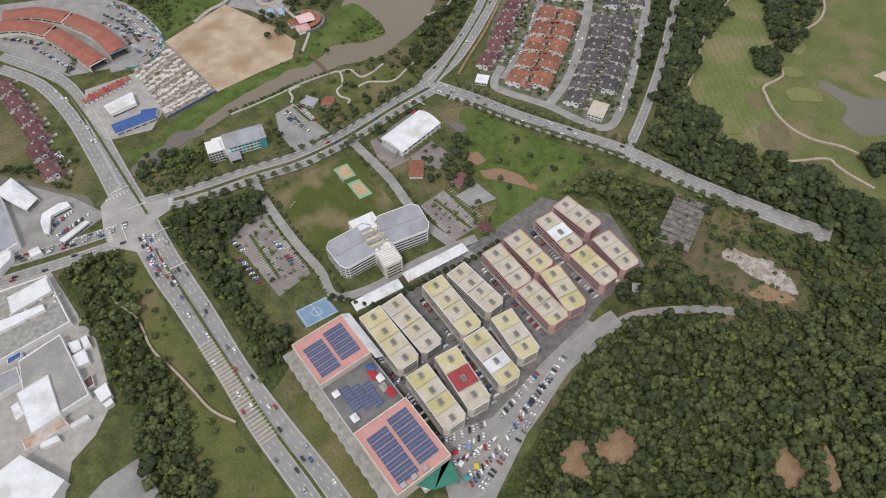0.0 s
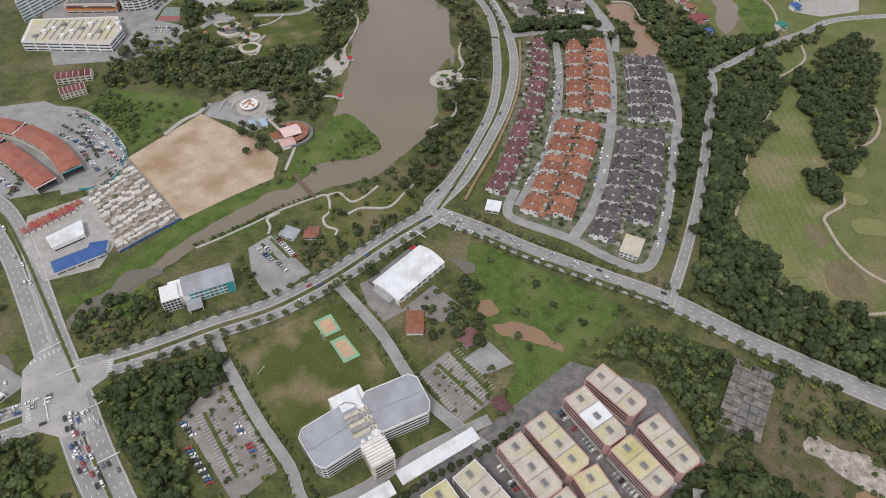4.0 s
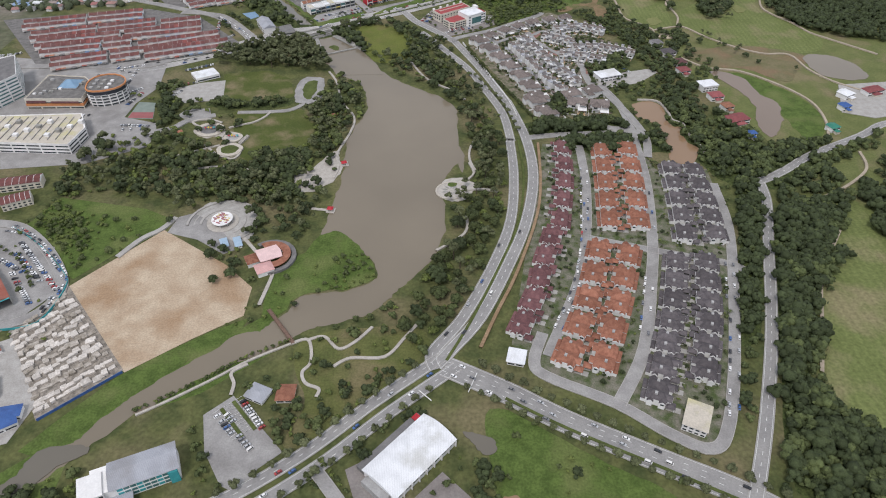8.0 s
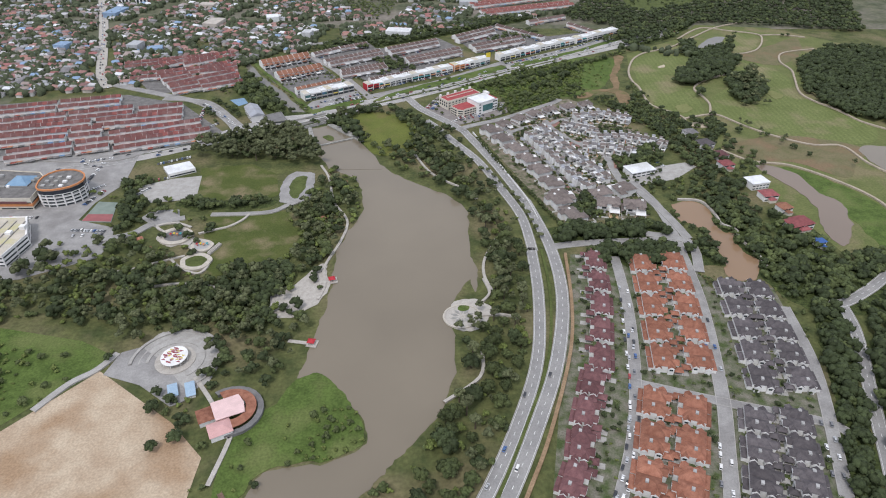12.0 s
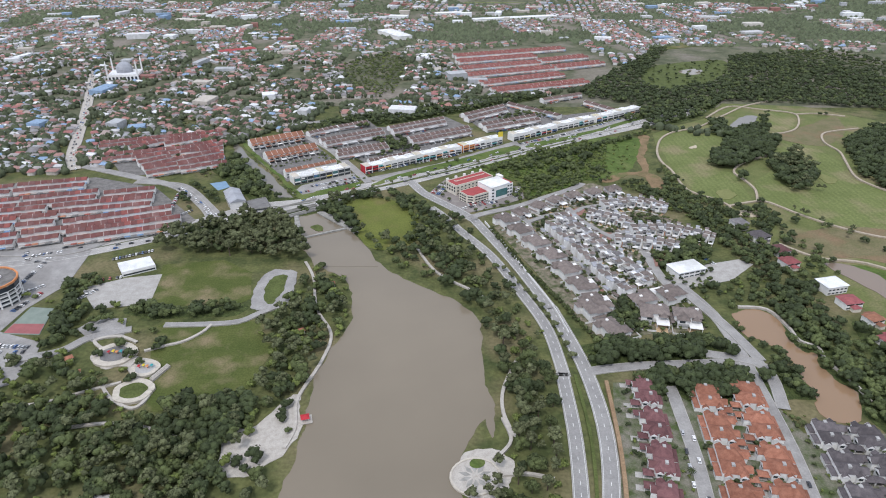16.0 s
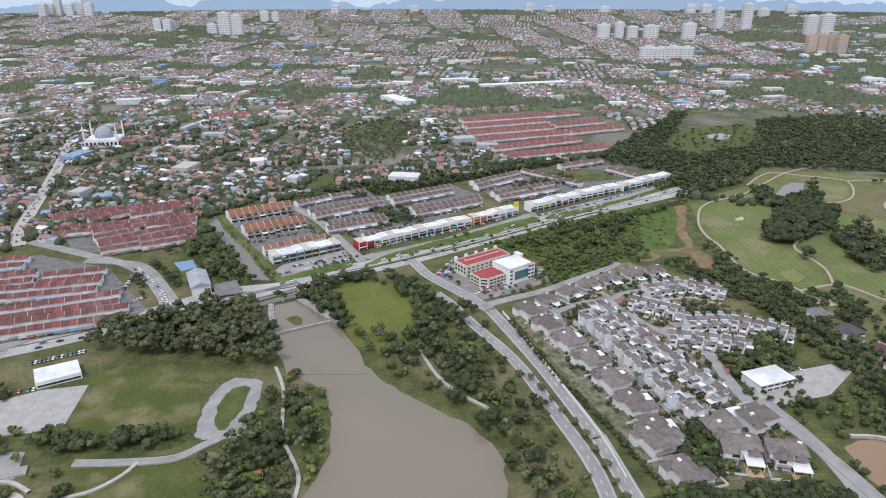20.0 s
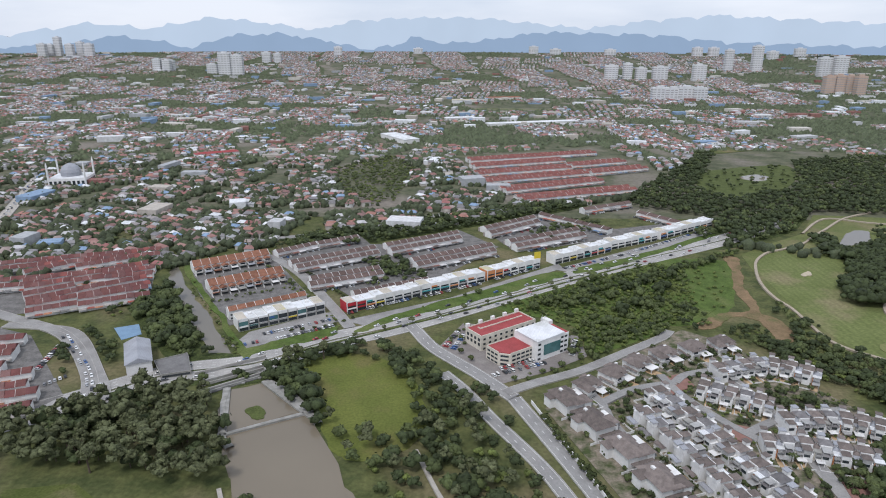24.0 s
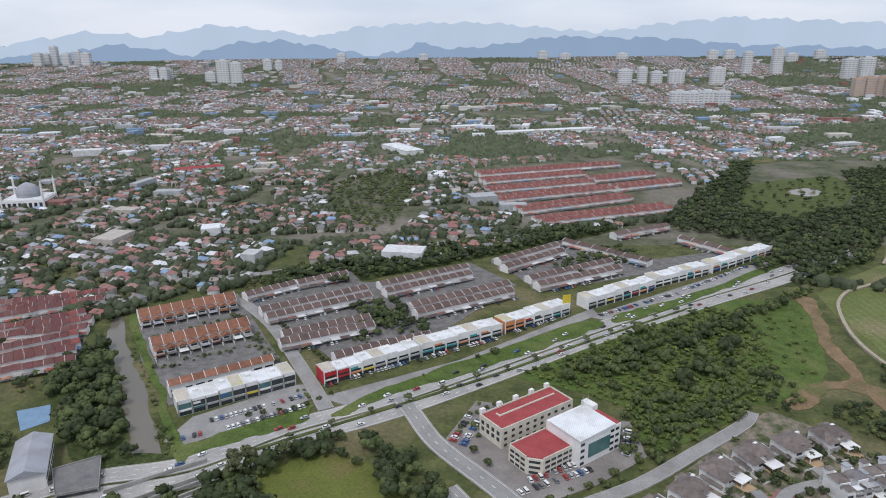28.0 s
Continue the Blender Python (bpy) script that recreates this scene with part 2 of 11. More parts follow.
M_BLUEROOF = mat("blue_metal_roof", (0.06, 0.13, 0.33), (0.05, 0.10, 0.26), rough=0.55)
M_WHITEROOF = mat("white_metal_roof", (0.74, 0.75, 0.76), (0.64, 0.65, 0.66), scale=0.12, rough=0.55, third=(0.55, 0.55, 0.53), big=0.06)
# Rib shading of both metal roofs, put in as stripes of colour.
mown(M_WHITEROOF, 0.3)
M_GREYMETAL = mat("grey_metal_roof", (0.36, 0.37, 0.40), (0.31, 0.32, 0.345), scale=0.1, rough=0.55, third=(0.28, 0.28, 0.29), big=0.05)
mown(M_GREYMETAL, 0.3)


# ---- mesh helpers ----
class Mesh:
    """Gathers corners and faces of one part."""

    def __init__(self):
        self.v, self.f = [], []

    def add(self, vs, fs):
        k = len(self.v)
        self.v += [tuple(p) for p in vs]
        self.f += [tuple(i + k for i in f) for f in fs]
        return self

    def box(self, x0, y0, z0, x1, y1, z1):
        vs = [(x, y, z) for z in (z0, z1) for x, y in ((x0, y0), (x1, y0), (x1, y1), (x0, y1))]
        return self.add(vs, [(3, 2, 1, 0), (4, 5, 6, 7), (0, 1, 5, 4), (1, 2, 6, 5), (2, 3, 7, 6), (3, 0, 4, 7)])

    def slab(self, pts, z0, z1):
        """An upright prism over a plan outline."""
        n = len(pts)
        area = sum(pts[i - 1][0] * pts[i][1] - pts[i][0] * pts[i - 1][1] for i in range(n))
        pts = list(pts) if area > 0 else list(pts)[::-1]
        vs = [(x, y, z0) for x, y in pts] + [(x, y, z1) for x, y in pts]
        fs = [tuple(range(n, 2 * n))] + [(i, (i + 1) % n, n + (i + 1) % n, n + i) for i in range(n)]
        return self.add(vs, fs)

    def hip(self, x0, y0, x1, y1, z, h, over=0.5, gable=False):
        """A hipped or gabled roof with a soffit, its ridge along the longer side."""
        x0, y0, x1, y1 = x0 - over, y0 - over, x1 + over, y1 + over
        w, d = x1 - x0, y1 - y0
        if w >= d:
            k = 0 if gable else d / 2 * 0.85
            a, b = (x0 + k, (y0 + y1) / 2, z + h), (x1 - k, (y0 + y1) / 2, z + h)
            fs = [(0, 1, 5, 4), (1, 2, 5), (2, 3, 4, 5), (3, 0, 4), (3, 2, 1, 0)]
        else:
            k = 0 if gable else w / 2 * 0.85
            a, b = ((x0 + x1) / 2, y0 + k, z + h), ((x0 + x1) / 2, y1 - k, z + h)
            fs = [(0, 1, 4), (1, 2, 5, 4), (2, 3, 5), (3, 0, 4, 5), (3, 2, 1, 0)]
        return self.add([(x0, y0, z), (x1, y0, z), (x1, y1, z), (x0, y1, z), a, b], fs)

    def tube(self, a, b, r0, r1, n=6):
        a, b = Vector(a), Vector(b)
        q = (b - a).to_track_quat("Z", "Y")
        ring = [q @ Vector((math.cos(2 * math.pi * i / n), math.sin(2 * math.pi * i / n), 0)) for i in range(n)]
        vs = [a + r0 * c for c in ring] + [b + r1 * c for c in ring]
        return self.add(vs, [(i, (i + 1) % n, n + (i + 1) % n, n + i) for i in range(n)] + [tuple(range(n, 2 * n)), tuple(range(n))[::-1]])

    def data(self, name, material):
        me = bpy.data.meshes.new(name)
        me.from_pydata(self.v, [], self.f)
        me.materials.append(material)
        return me


def part(name, m, material, parent=None, label=""):
    """Links a gathered mesh as one object, under a thing where one is given."""
    ob = new(name, m.data(name, material))
    if parent is not None:
        ob.parent = parent
    return tagged(ob, label=label)


def thing(name, label, category, group="", kind="", at=(0, 0, 0), turn=0.0):
    ob = new(name)
    ob.matrix_basis = pose(*at, 0, 0, turn)
    return tagged(ob, label=label, category=category, group=group, kind=kind)


def smooth(pts, steps=4, closed=False):
    """A curve through the plan points."""
    n, out = len(pts), []
    for i in range(n if closed else n - 1):
        p = [pts[(i + k) % n] if closed else pts[min(max(i + k, 0), n - 1)] for k in (-1, 0, 1, 2)]
        for s in range(steps):
            u = s / steps
            c = ((-u + 2 * u * u - u**3) / 2, (2 - 5 * u * u + 3 * u**3) / 2, (u + 4 * u * u - 3 * u**3) / 2, (u**3 - u * u) / 2)
            out.append((sum(a * q[0] for a, q in zip(c, p)), sum(a * q[1] for a, q in zip(c, p))))
    return out if closed else out + [pts[-1]]


def offset(pts, d):
    """The polyline shifted to its left by d metres."""
    out = []
    for i, (x, y) in enumerate(pts):
        a, b = pts[max(i - 1, 0)], pts[min(i + 1, len(pts) - 1)]
        l = math.hypot(b[0] - a[0], b[1] - a[1]) or 1
        out.append((x - (b[1] - a[1]) / l * d, y + (b[0] - a[0]) / l * d))
    return out


def ribbon(m, pts, width, z0, z1, shift=0.0):
    l, r = offset(pts, shift + width / 2), offset(pts, shift - width / 2)
    k = len(pts)
    vs = [(*p, z1) for p in l] + [(*p, z1) for p in r] + [(*p, z0) for p in l] + [(*p, z0) for p in r]
    fs = []
    for i in range(k - 1):
        fs += [(i, k + i, k + i + 1, i + 1), (2 * k + i, i, i + 1, 2 * k + i + 1), (k + i, 3 * k + i, 3 * k + i + 1, k + i + 1)]
    return m.add(vs, fs)


def dashes(m, pts, z, shift, dash=3.0, gap=6.0, width=0.35):
    line = offset(pts, shift)
    pos = 0.0
    for a, b in zip(line, line[1:]):
        l = math.hypot(b[0] - a[0], b[1] - a[1])
        ux, uy = (b[0] - a[0]) / (l or 1), (b[1] - a[1]) / (l or 1)
        while pos < l - dash:
            p = (a[0] + ux * pos, a[1] + uy * pos)
            q = (p[0] + ux * dash, p[1] + uy * dash)
            nx, ny = -uy * width / 2, ux * width / 2
            m.add([(p[0] + nx, p[1] + ny, z), (p[0] - nx, p[1] - ny, z), (q[0] - nx, q[1] - ny, z), (q[0] + nx, q[1] + ny, z)], [(0, 1, 2, 3)])
            pos += dash + gap
        pos = max(pos - l, 0.0)


def inside(x, y, poly):
    hit = False
    for (x0, y0), (x1, y1) in zip(poly, poly[1:] + poly[:1]):
        if (y0 > y) != (y1 > y) and x < (x1 - x0) * (y - y0) / (y1 - y0) + x0:
            hit = not hit
    return hit


AREAS = []


def ragged(pts, size):
    """A plan outline made uneven, as grass, water and earth end."""
    return [(x + size * noise.noise((x * 0.07, y * 0.07, 3.1)) + 0.5 * size * noise.noise((x * 0.3, y * 0.3, 9.7)), y + size * noise.noise((x * 0.07, y * 0.07, 7.3)) + 0.5 * size * noise.noise((x * 0.3, y * 0.3, 1.9))) for x, y in pts]


def area(name, pts, z, material, label, category="ground", curved=True, kind="structure"):
    z += 0.004 * len(AREAS)
    AREAS.append(pts)
    m = Mesh().slab(ragged(smooth(pts, 8, True), 3.0) if curved else pts, -0.5, z)
    return tagged(part(name, m, material), label=label, category=category, kind=kind)


ROADS = []


def road(pts, width, label, z=0.3, material=None, lanes=0, name="road", steps=5, kerb=True):
    """A carriageway with kerbs, edge lines and lane dashes."""
    line = smooth(pts, steps)
    z += 0.025 * len(ROADS)
    ROADS.append((line, width / 2))
    ob = tagged(part(name, ribbon(Mesh(), line, width, -0.4, z), material or M_ASPHALT), label=label, category="road", kind="structure")
    if kerb:
        m = Mesh()
        for s in (1, -1):
            ribbon(m, line, 0.5, -0.4, z + 0.14, s * (width / 2 + 0.2))
        part("kerb", m, M_PAVE, ob)
    if lanes:
        m = Mesh()
        for s in (1, -1):
            ribbon(m, line, 0.25, z, z + 0.03, s * (width / 2 - 0.6))
        for i in range(1, lanes):
            dashes(m, line, z + 0.03, width * (i / lanes - 0.5))
        part("lane_marking", m, M_WHITE_LINE, ob)
    return ob


# ---- ground to the horizon ----
def ground_height(x, y):
    far = min(max(0.0, math.hypot(x, y - 890) - 1900), 2620)
    return 0.0000185 * far * far


def make_ground():
    xs = [-5600, -4200, -3200, -2400, -1800] + list(range(-1400, 1401, 200)) + [1800, 2400, 3200, 4200, 5600]
    ys = [-900, -400] + list(range(0, 2601, 200)) + list(range(2800, 6001, 150))
    m = Mesh()
    m.v = [(x, y, ground_height(x, y)) for y in ys for x in xs]
    w = len(xs)
    m.f = [(j * w + i, j * w + i + 1, (j + 1) * w + i + 1, (j + 1) * w + i) for j in range(len(ys) - 1) for i in range(w - 1)]
    ob = part("ground", m, M_SCRUB)
    ob.data.materials.append(M_TOWN)
    for p in ob.data.polygons:
        p.material_index = 1 if p.center.y > 1520 or (p.center.x < -620 and p.center.y > 900) else 0
    tagged(ob, label="rough green grass and scrub reaching to the horizon", category="ground", kind="structure")


make_ground()

# ---- water ----
LAKE = [(-173, 1144), (-150, 1074), (-128, 1042), (-101, 1013), (-90, 974), (-90, 932), (-99, 902), (-105, 878), (-103, 847), (-103, 818), (-103, 809), (-105, 778), (-107, 742), (-112, 716), (-90, 716), (-72, 692), (-57, 662), (-77, 645), (-114, 637), (-128, 617), (-142, 600),
    (-156, 597), (-191, 566), (-219, 539), (-232, 523), (-242, 507), (-253, 499), (-267, 490), (-274, 475), (-258, 471), (-242, 490), (-230, 505), (-195, 538), (-161, 563), (-135, 577), (-113, 596), (-84, 608), (-56, 621), (-45, 636), (-25, 659), (-5, 696), (2, 745), (-2, 787), (14, 832),
    (21, 815), (23, 848), (18, 891), (19, 937), (11, 963), (-16, 991), (-45, 1014), (-67, 1037), (-91, 1069), (-112, 1113)]
area("lake", LAKE, 0.12, M_WATER, "muddy brown lake water with a river arm", "water")
area("river", [(-445, 445), (-398, 435), (-366, 422), (-330, 410), (-321, 397), (-360, 404), (-390, 413), (-436, 423)], 0.12, M_CANAL, "narrow brown river beside the yards", "water")
area("golf_pond", [(417, 554), (427, 559), (452, 535), (491, 529), (540, 520), (520, 470), (474, 476), (434, 477), (419, 498), (432, 515), (427, 533)], 0.3, M_CANAL, "still grey golf pond with grassy banks", "water")
area("golf_pond", [(230, 961), (252, 967), (266, 950), (260, 925), (264, 909), (272, 906), (268, 890), (271, 873), (278, 857), (261, 830), (242, 837), (247, 860), (248, 881), (248, 905), (240, 921), (229, 928)], 0.3, M_POND, "brown pond beside the houses", "water")
area("far_pond", [(352, 1046), (385, 1036), (395, 983), (407, 967), (396, 923), (369, 884), (362, 909), (375, 952), (372, 990)], 0.5, M_POND2, "brown winding golf pond", "water")
area("canal", [(-314, 1396), (-298, 1352), (-263, 1297), (-236, 1252), (-209, 1210), (-199, 1194), (-186, 1196), (-211, 1240), (-241, 1289), (-277, 1342), (-300, 1384)], 0.12, M_CANAL, "concrete-edged canal of brown water", "water")

# ---- main roads ----
HIGHWAY = [(-444, 1042), (-384, 1063), (-333, 1089), (-276, 1127), (-224, 1169), (-167, 1187), (-122, 1223), (-66, 1255), (2, 1303), (83, 1363), (181, 1429), (297, 1502), (417, 1589)]
road(offset(smooth(HIGHWAY, 3), 8), 13, "pale grey asphalt highway carriageway with white lane marks", lanes=3, steps=2, material=M_HIGHWAY)
road(offset(smooth(HIGHWAY, 3), -8), 13, "pale grey asphalt highway carriageway with white lane marks", lanes=3, steps=2, material=M_HIGHWAY)
road([(-54, 109), (-80, 143), (-117, 185), (-155, 231), (-192, 283), (-233, 338), (-260, 378), (-295, 427), (-328, 476), (-370, 538), (-416, 587), (-493, 626)], 13, "asphalt carriageway with dashed lanes", lanes=3)
road([(-73, 110), (-101, 144), (-135, 185), (-169, 232), (-209, 284), (-240, 322), (-270, 365), (-302, 413), (-335, 462), (-381, 525), (-431, 576), (-485, 604)], 13, "asphalt carriageway with dashed lanes", lanes=3)
road([(-274, 378), (-332, 352), (-380, 333)], 11, "asphalt side carriageway full of cars", lanes=3)
road([(-268, 362), (-318, 338), (-373, 315)], 11, "asphalt side carriageway", lanes=3)
PARK_ROAD = smooth([(-274, 395), (-227, 412), (-177, 436), (-133, 455), (-87, 488), (-44, 528), (4, 568)], 3)
road(offset(PARK_ROAD, 7.5), 9, "asphalt carriageway along the park with lane marks", lanes=2, steps=2)
road(offset(PARK_ROAD, -6.5), 9, "asphalt carriageway along the school with lane marks", lanes=2, steps=2)
road([(-1, 563), (41, 540), (82, 514), (139, 484), (190, 457), (244, 416), (296, 382), (351, 348)], 18, "asphalt road lined by young trees", lanes=4)
road([(-8, 563), (4, 579), (28, 613), (55, 673), (78, 736), (93, 811), (93, 883), (81, 961), (77, 975), (55, 1049), (21, 1143)], 10, "asphalt lakeside carriageway", lanes=2)
road([(-8, 560), (-10, 576), (14, 612), (42, 673), (63, 736), (73, 811), (75, 877), (76, 880), (72, 937), (58, 988), (35, 1059), (5, 1117), (-12, 1152), (-27, 1176)], 9, "asphalt lakeside carriageway", lanes=2)
road([(21, 1143), (18, 1147), (-3, 1176), (-34, 1214), (-50, 1246), (-60, 1266)], 11, "asphalt link road to the junction", lanes=2)
road([(187, 454), (216, 511), (247, 580), (270, 639), (280, 667), (292, 700), (305, 734), (317, 769), (322, 798)], 9, "narrow asphalt road under tall trees", lanes=2)
road([(302, 803), (322, 799), (357, 819), (397, 848), (470, 887), (510, 913), (560, 924), (640, 930)], 9, "country road bending past the golf course", lanes=2)

# ---- housing streets ----
S_ROAD = dict(material=M_OLDROAD, kerb=True)
road([(76, 572), (111, 649), (129, 709), (143, 785), (148, 843), (149, 867)], 8, "pale residential street with parked cars", **S_ROAD)
road([(120, 529), (150, 579), (176, 659), (188, 703), (204, 785), (211, 852), (215, 946), (200, 1010)], 9, "pale residential street with parked cars", **S_ROAD)
road([(130, 710), (189, 691), (245, 675), (258, 666)], 7, "pale residential cross street", **S_ROAD)
road([(75, 595), (65, 567), (73, 553), (118, 529), (150, 504), (173, 493), (189, 508), (212, 561), (243, 651), (265, 727), (273, 795)], 8, "pale residential street round the houses", **S_ROAD)
road([(96, 883), (114, 887), (148, 891), (228, 896)], 8, "pale entrance road behind a hedge of trees", **S_ROAD)


M_EARTH = mat("torn_earth", (0.155, 0.122, 0.076), (0.075, 0.085, 0.035), scale=0.08, fine=0.6, detail=8, grainy=0.6)
M_CLAYSLOPE = mat("clay_slope", (0.25, 0.17, 0.10), (0.16, 0.12, 0.065), scale=0.06, fine=0.6, third=(0.12, 0.125, 0.05), big=0.03, grainy=0.5)
M_RUBBLE2 = mat("pale_spoil", (0.44, 0.40, 0.35), (0.24, 0.21, 0.17), scale=0.2, fine=0.7, grainy=0.6)
M_SKYGLASS = mat("pale_blue_roof_glass", (0.22, 0.34, 0.46), (0.17, 0.28, 0.40), rough=0.3)
M_DARKGLASS = mat("dark_tinted_glass", (0.035, 0.04, 0.05), (0.025, 0.03, 0.038), rough=0.2, spec=0.5)
M_LANE = mat("dark_back_lane", (0.20, 0.19, 0.18), (0.13, 0.125, 0.118), scale=0.15, fine=0.8, grainy=0.5)
M_BRICKPAVE = mat("red_brown_paving", (0.29, 0.165, 0.135), (0.23, 0.13, 0.108), scale=0.2)
M_DRY = mat("dry_turf", (0.175, 0.15, 0.085), (0.13, 0.128, 0.06), scale=0.06, fine=0.6, third=(0.20, 0.14, 0.085), big=0.03, grainy=0.5)
M_GREEN = mat("putting_green_grass", (0.20, 0.205, 0.085), (0.17, 0.18, 0.07), scale=0.05, fine=0.5)
M_BUNKER = mat("bunker_sand", (0.50, 0.43, 0.32), (0.42, 0.36, 0.27), scale=0.3)
# ---- open ground ----
area("river_bank", [(-243, 445), (-290, 457), (-312, 469), (-289, 475), (-270, 492), (-250, 505), (-237, 530), (-190, 570), (-157, 603), (-134, 623), (-129, 578), (-174, 540), (-218, 521), (-246, 502)], 0.03, M_MEADOW, "bright grassy river bank", curved=False)
area("river_bank", [(-155, 613), (-159, 598), (-192, 569), (-220, 541), (-233, 525), (-254, 501), (-268, 491), (-280, 495), (-265, 518), (-237, 556), (-211, 577), (-179, 600)], 0.1, M_MEADOW, "bright grassy river bank", curved=False)
area("sand_field", [(-312, 649), (-256, 723), (-188, 675), (-160, 647), (-160, 615), (-194, 591), (-234, 559)], 0.15, M_SAND, "bare levelled sandy building ground", curved=False)
area("rubble_lot", [(-337, 599), (-312, 650), (-235, 561), (-279, 518)], 0.15, M_RUBBLE, "cleared lot strewn with pale concrete rubble", curved=False)
area("school_field", [(-155, 415), (-97, 456), (-79, 459), (-34, 387), (-112, 340)], 0.12, M_FIELD, "worn grass sports field", curved=False)
area("housing_ground", [(110, 871), (211, 877), (222, 821), (275, 821), (265, 710), (192, 504), (170, 495), (122, 529), (70, 557), (50, 584)], 0.05, M_GARDEN, "gardens and paving between the houses", curved=False)
area("park_lawn", [(-242, 935), (-222, 942), (-172, 950), (-152, 946), (-143, 902), (-146, 884), (-147, 862), (-197, 841), (-215, 846)], 0.12, M_FIELD, "mown park lawn with worn patches")
area("park_lawn", [(-278, 1041), (-223, 1051), (-190, 1027), (-179, 981), (-188, 972), (-223, 969), (-263, 972)], 0.12, M_FIELD, "mown park lawn beside a hedge", curved=False)
area("park_lawn", [(-130, 1182), (-111, 1202), (-82, 1202), (-50, 1174), (-38, 1130), (-40, 1095), (-68, 1075), (-93, 1084), (-108, 1130)], 0.12, M_BRIGHT, "mown lawn beside the lake")
area("park_lawn", [(-113, 569), (-106, 591), (-66, 602), (-30, 602), (-13, 584), (-41, 542), (-74, 515), (-91, 493), (-109, 498), (-99, 529)], 0.1, M_LAWN, "park lawn between winding paths")
area("promontory", [(-112, 716), (-90, 716), (-72, 692), (-59, 662), (-77, 647), (-114, 639), (-132, 617), (-145, 613), (-146, 660), (-124, 692)], 0.2, M_MEADOW, "rank green grass on a spit of land")
area("meadow", [(-390, 714), (-371, 774), (-283, 755), (-251, 738), (-312, 658)], 0.08, M_MEADOW, "overgrown green meadow", curved=False)
area("meadow", [(30, 525), (94, 489), (147, 448), (102, 402), (79, 360), (45, 361), (57, 403), (32, 451)], 0.08, M_MEADOW, "overgrown meadow with muddy pools")
area("meadow", [(-289, 340), (-269, 349), (-221, 279), (-149, 181), (-107, 131), (-168, 133), (-205, 209), (-234, 258), (-251, 290)], 0.08, M_LAWN, "rough meadow beside the highway")
area("meadow", [(-110, 207), (-94, 211), (-57, 163), (-31, 123), (-70, 124), (-95, 163)], 0.08, M_LAWN, "mown strip beside the commercial building", curved=False)
area("meadow", [(155, 1416), (273, 1427), (232, 1305), (195, 1271), (164, 1260), (145, 1303)], 0.08, M_MEADOW, "rank green meadow")
area("clay_ground", [(278, 1442), (290, 1438), (282, 1408), (267, 1365), (260, 1340), (257, 1312), (251, 1290), (260, 1270), (258, 1247), (251, 1232), (241, 1234), (240, 1256), (239, 1274), (218, 1278), (204, 1260), (189, 1253), (182, 1257), (192, 1270), (213, 1286), (236, 1292), (247, 1306), (249, 1342), (268, 1399)], 0.3, M_CLAYSLOPE, "bare red-brown clay slope")
area("clay_ground", [(221, 329), (249, 338), (285, 333), (308, 319), (311, 293), (302, 273), (267, 269), (250, 285), (228, 302)], 0.1, M_EARTH, "torn brown earth with weeds")
area("clay_ground", [(261, 293), (279, 299), (295, 289), (287, 280), (269, 285)], 0.2, M_DIRT, "orange clay patch")
area("spoil_heap", [(248, 333), (262, 338), (274, 326), (292, 319), (300, 301), (300, 289), (285, 295), (270, 306), (259, 319), (249, 325)], 1.4, M_RUBBLE2, "pale grey spoil heap")
area("clay_ground", [(223, 358), (245, 363), (242, 329), (223, 311), (212, 316)], 0.12, M_EARTH, "dark rubble beside the ruin")
CLEARINGS = [[(87, 162), (104, 167), (104, 141), (88, 138)], [(113, 171), (136, 177), (141, 159), (123, 146), (112, 154)], [(231, 133), (240, 156), (250, 158), (258, 140), (248, 128)], [(264, 150), (278, 158), (278, 132), (266, 130)]]
for pts in CLEARINGS:
    area("clay_ground", pts, 0.5, M_DIRT, "bare orange clay clearing")
area("mud_pool", [(32, 457), (43, 461), (47, 450), (36, 444)], 0.2, M_POND, "orange mud pool", "water")
area("mud_pool", [(43, 435), (62, 438), (82, 428), (95, 416), (92, 411), (72, 420), (49, 426)], 0.2, M_POND, "orange mud pool", "water")
area("golf_rough", [(300, 1450), (351, 1492), (410, 1534), (470, 1624), (600, 1606), (700, 1500), (720, 1000), (560, 600), (430, 390), (272, 418), (240, 459), (274, 588), (307, 710), (426, 864), (365, 853), (334, 1028), (290, 1130), (262, 1240), (280, 1340)], 0.05, M_ROUGH, "sunburnt golf course grass", curved=False)
area("fairway", [(312, 1440), (360, 1475), (397, 1508), (420, 1510), (400, 1430), (345, 1310), (358, 1284), (350, 1238), (345, 1202), (316, 1190), (290, 1226), (286, 1314), (296, 1395)], 0.15, M_FAIRWAY, "striped mown golf fairway")
area("fairway", [(482, 1504), (520, 1570), (549, 1545), (540, 1505), (520, 1478), (478, 1456)], 0.15, M_FAIRWAY, "striped mown golf fairway")
area("fairway", [(438, 1350), (455, 1420), (500, 1400), (520, 1345), (500, 1280), (510, 1235), (525, 1205), (548, 1165), (520, 1110), (440, 1112), (412, 1135), (385, 1168), (364, 1196), (371, 1254), (404, 1290)], 0.15, M_FAIRWAY, "striped mown golf fairway")
area("fairway", [(352, 730), (319, 660), (301, 608), (290, 578), (276, 550), (278, 505), (275, 475), (296, 460), (335, 457), (352, 478), (348, 539), (362, 560), (378, 576), (385, 606), (412, 650), (455, 672), (484, 727), (450, 790)], 0.15, M_FAIRWAY, "striped mown golf fairway")
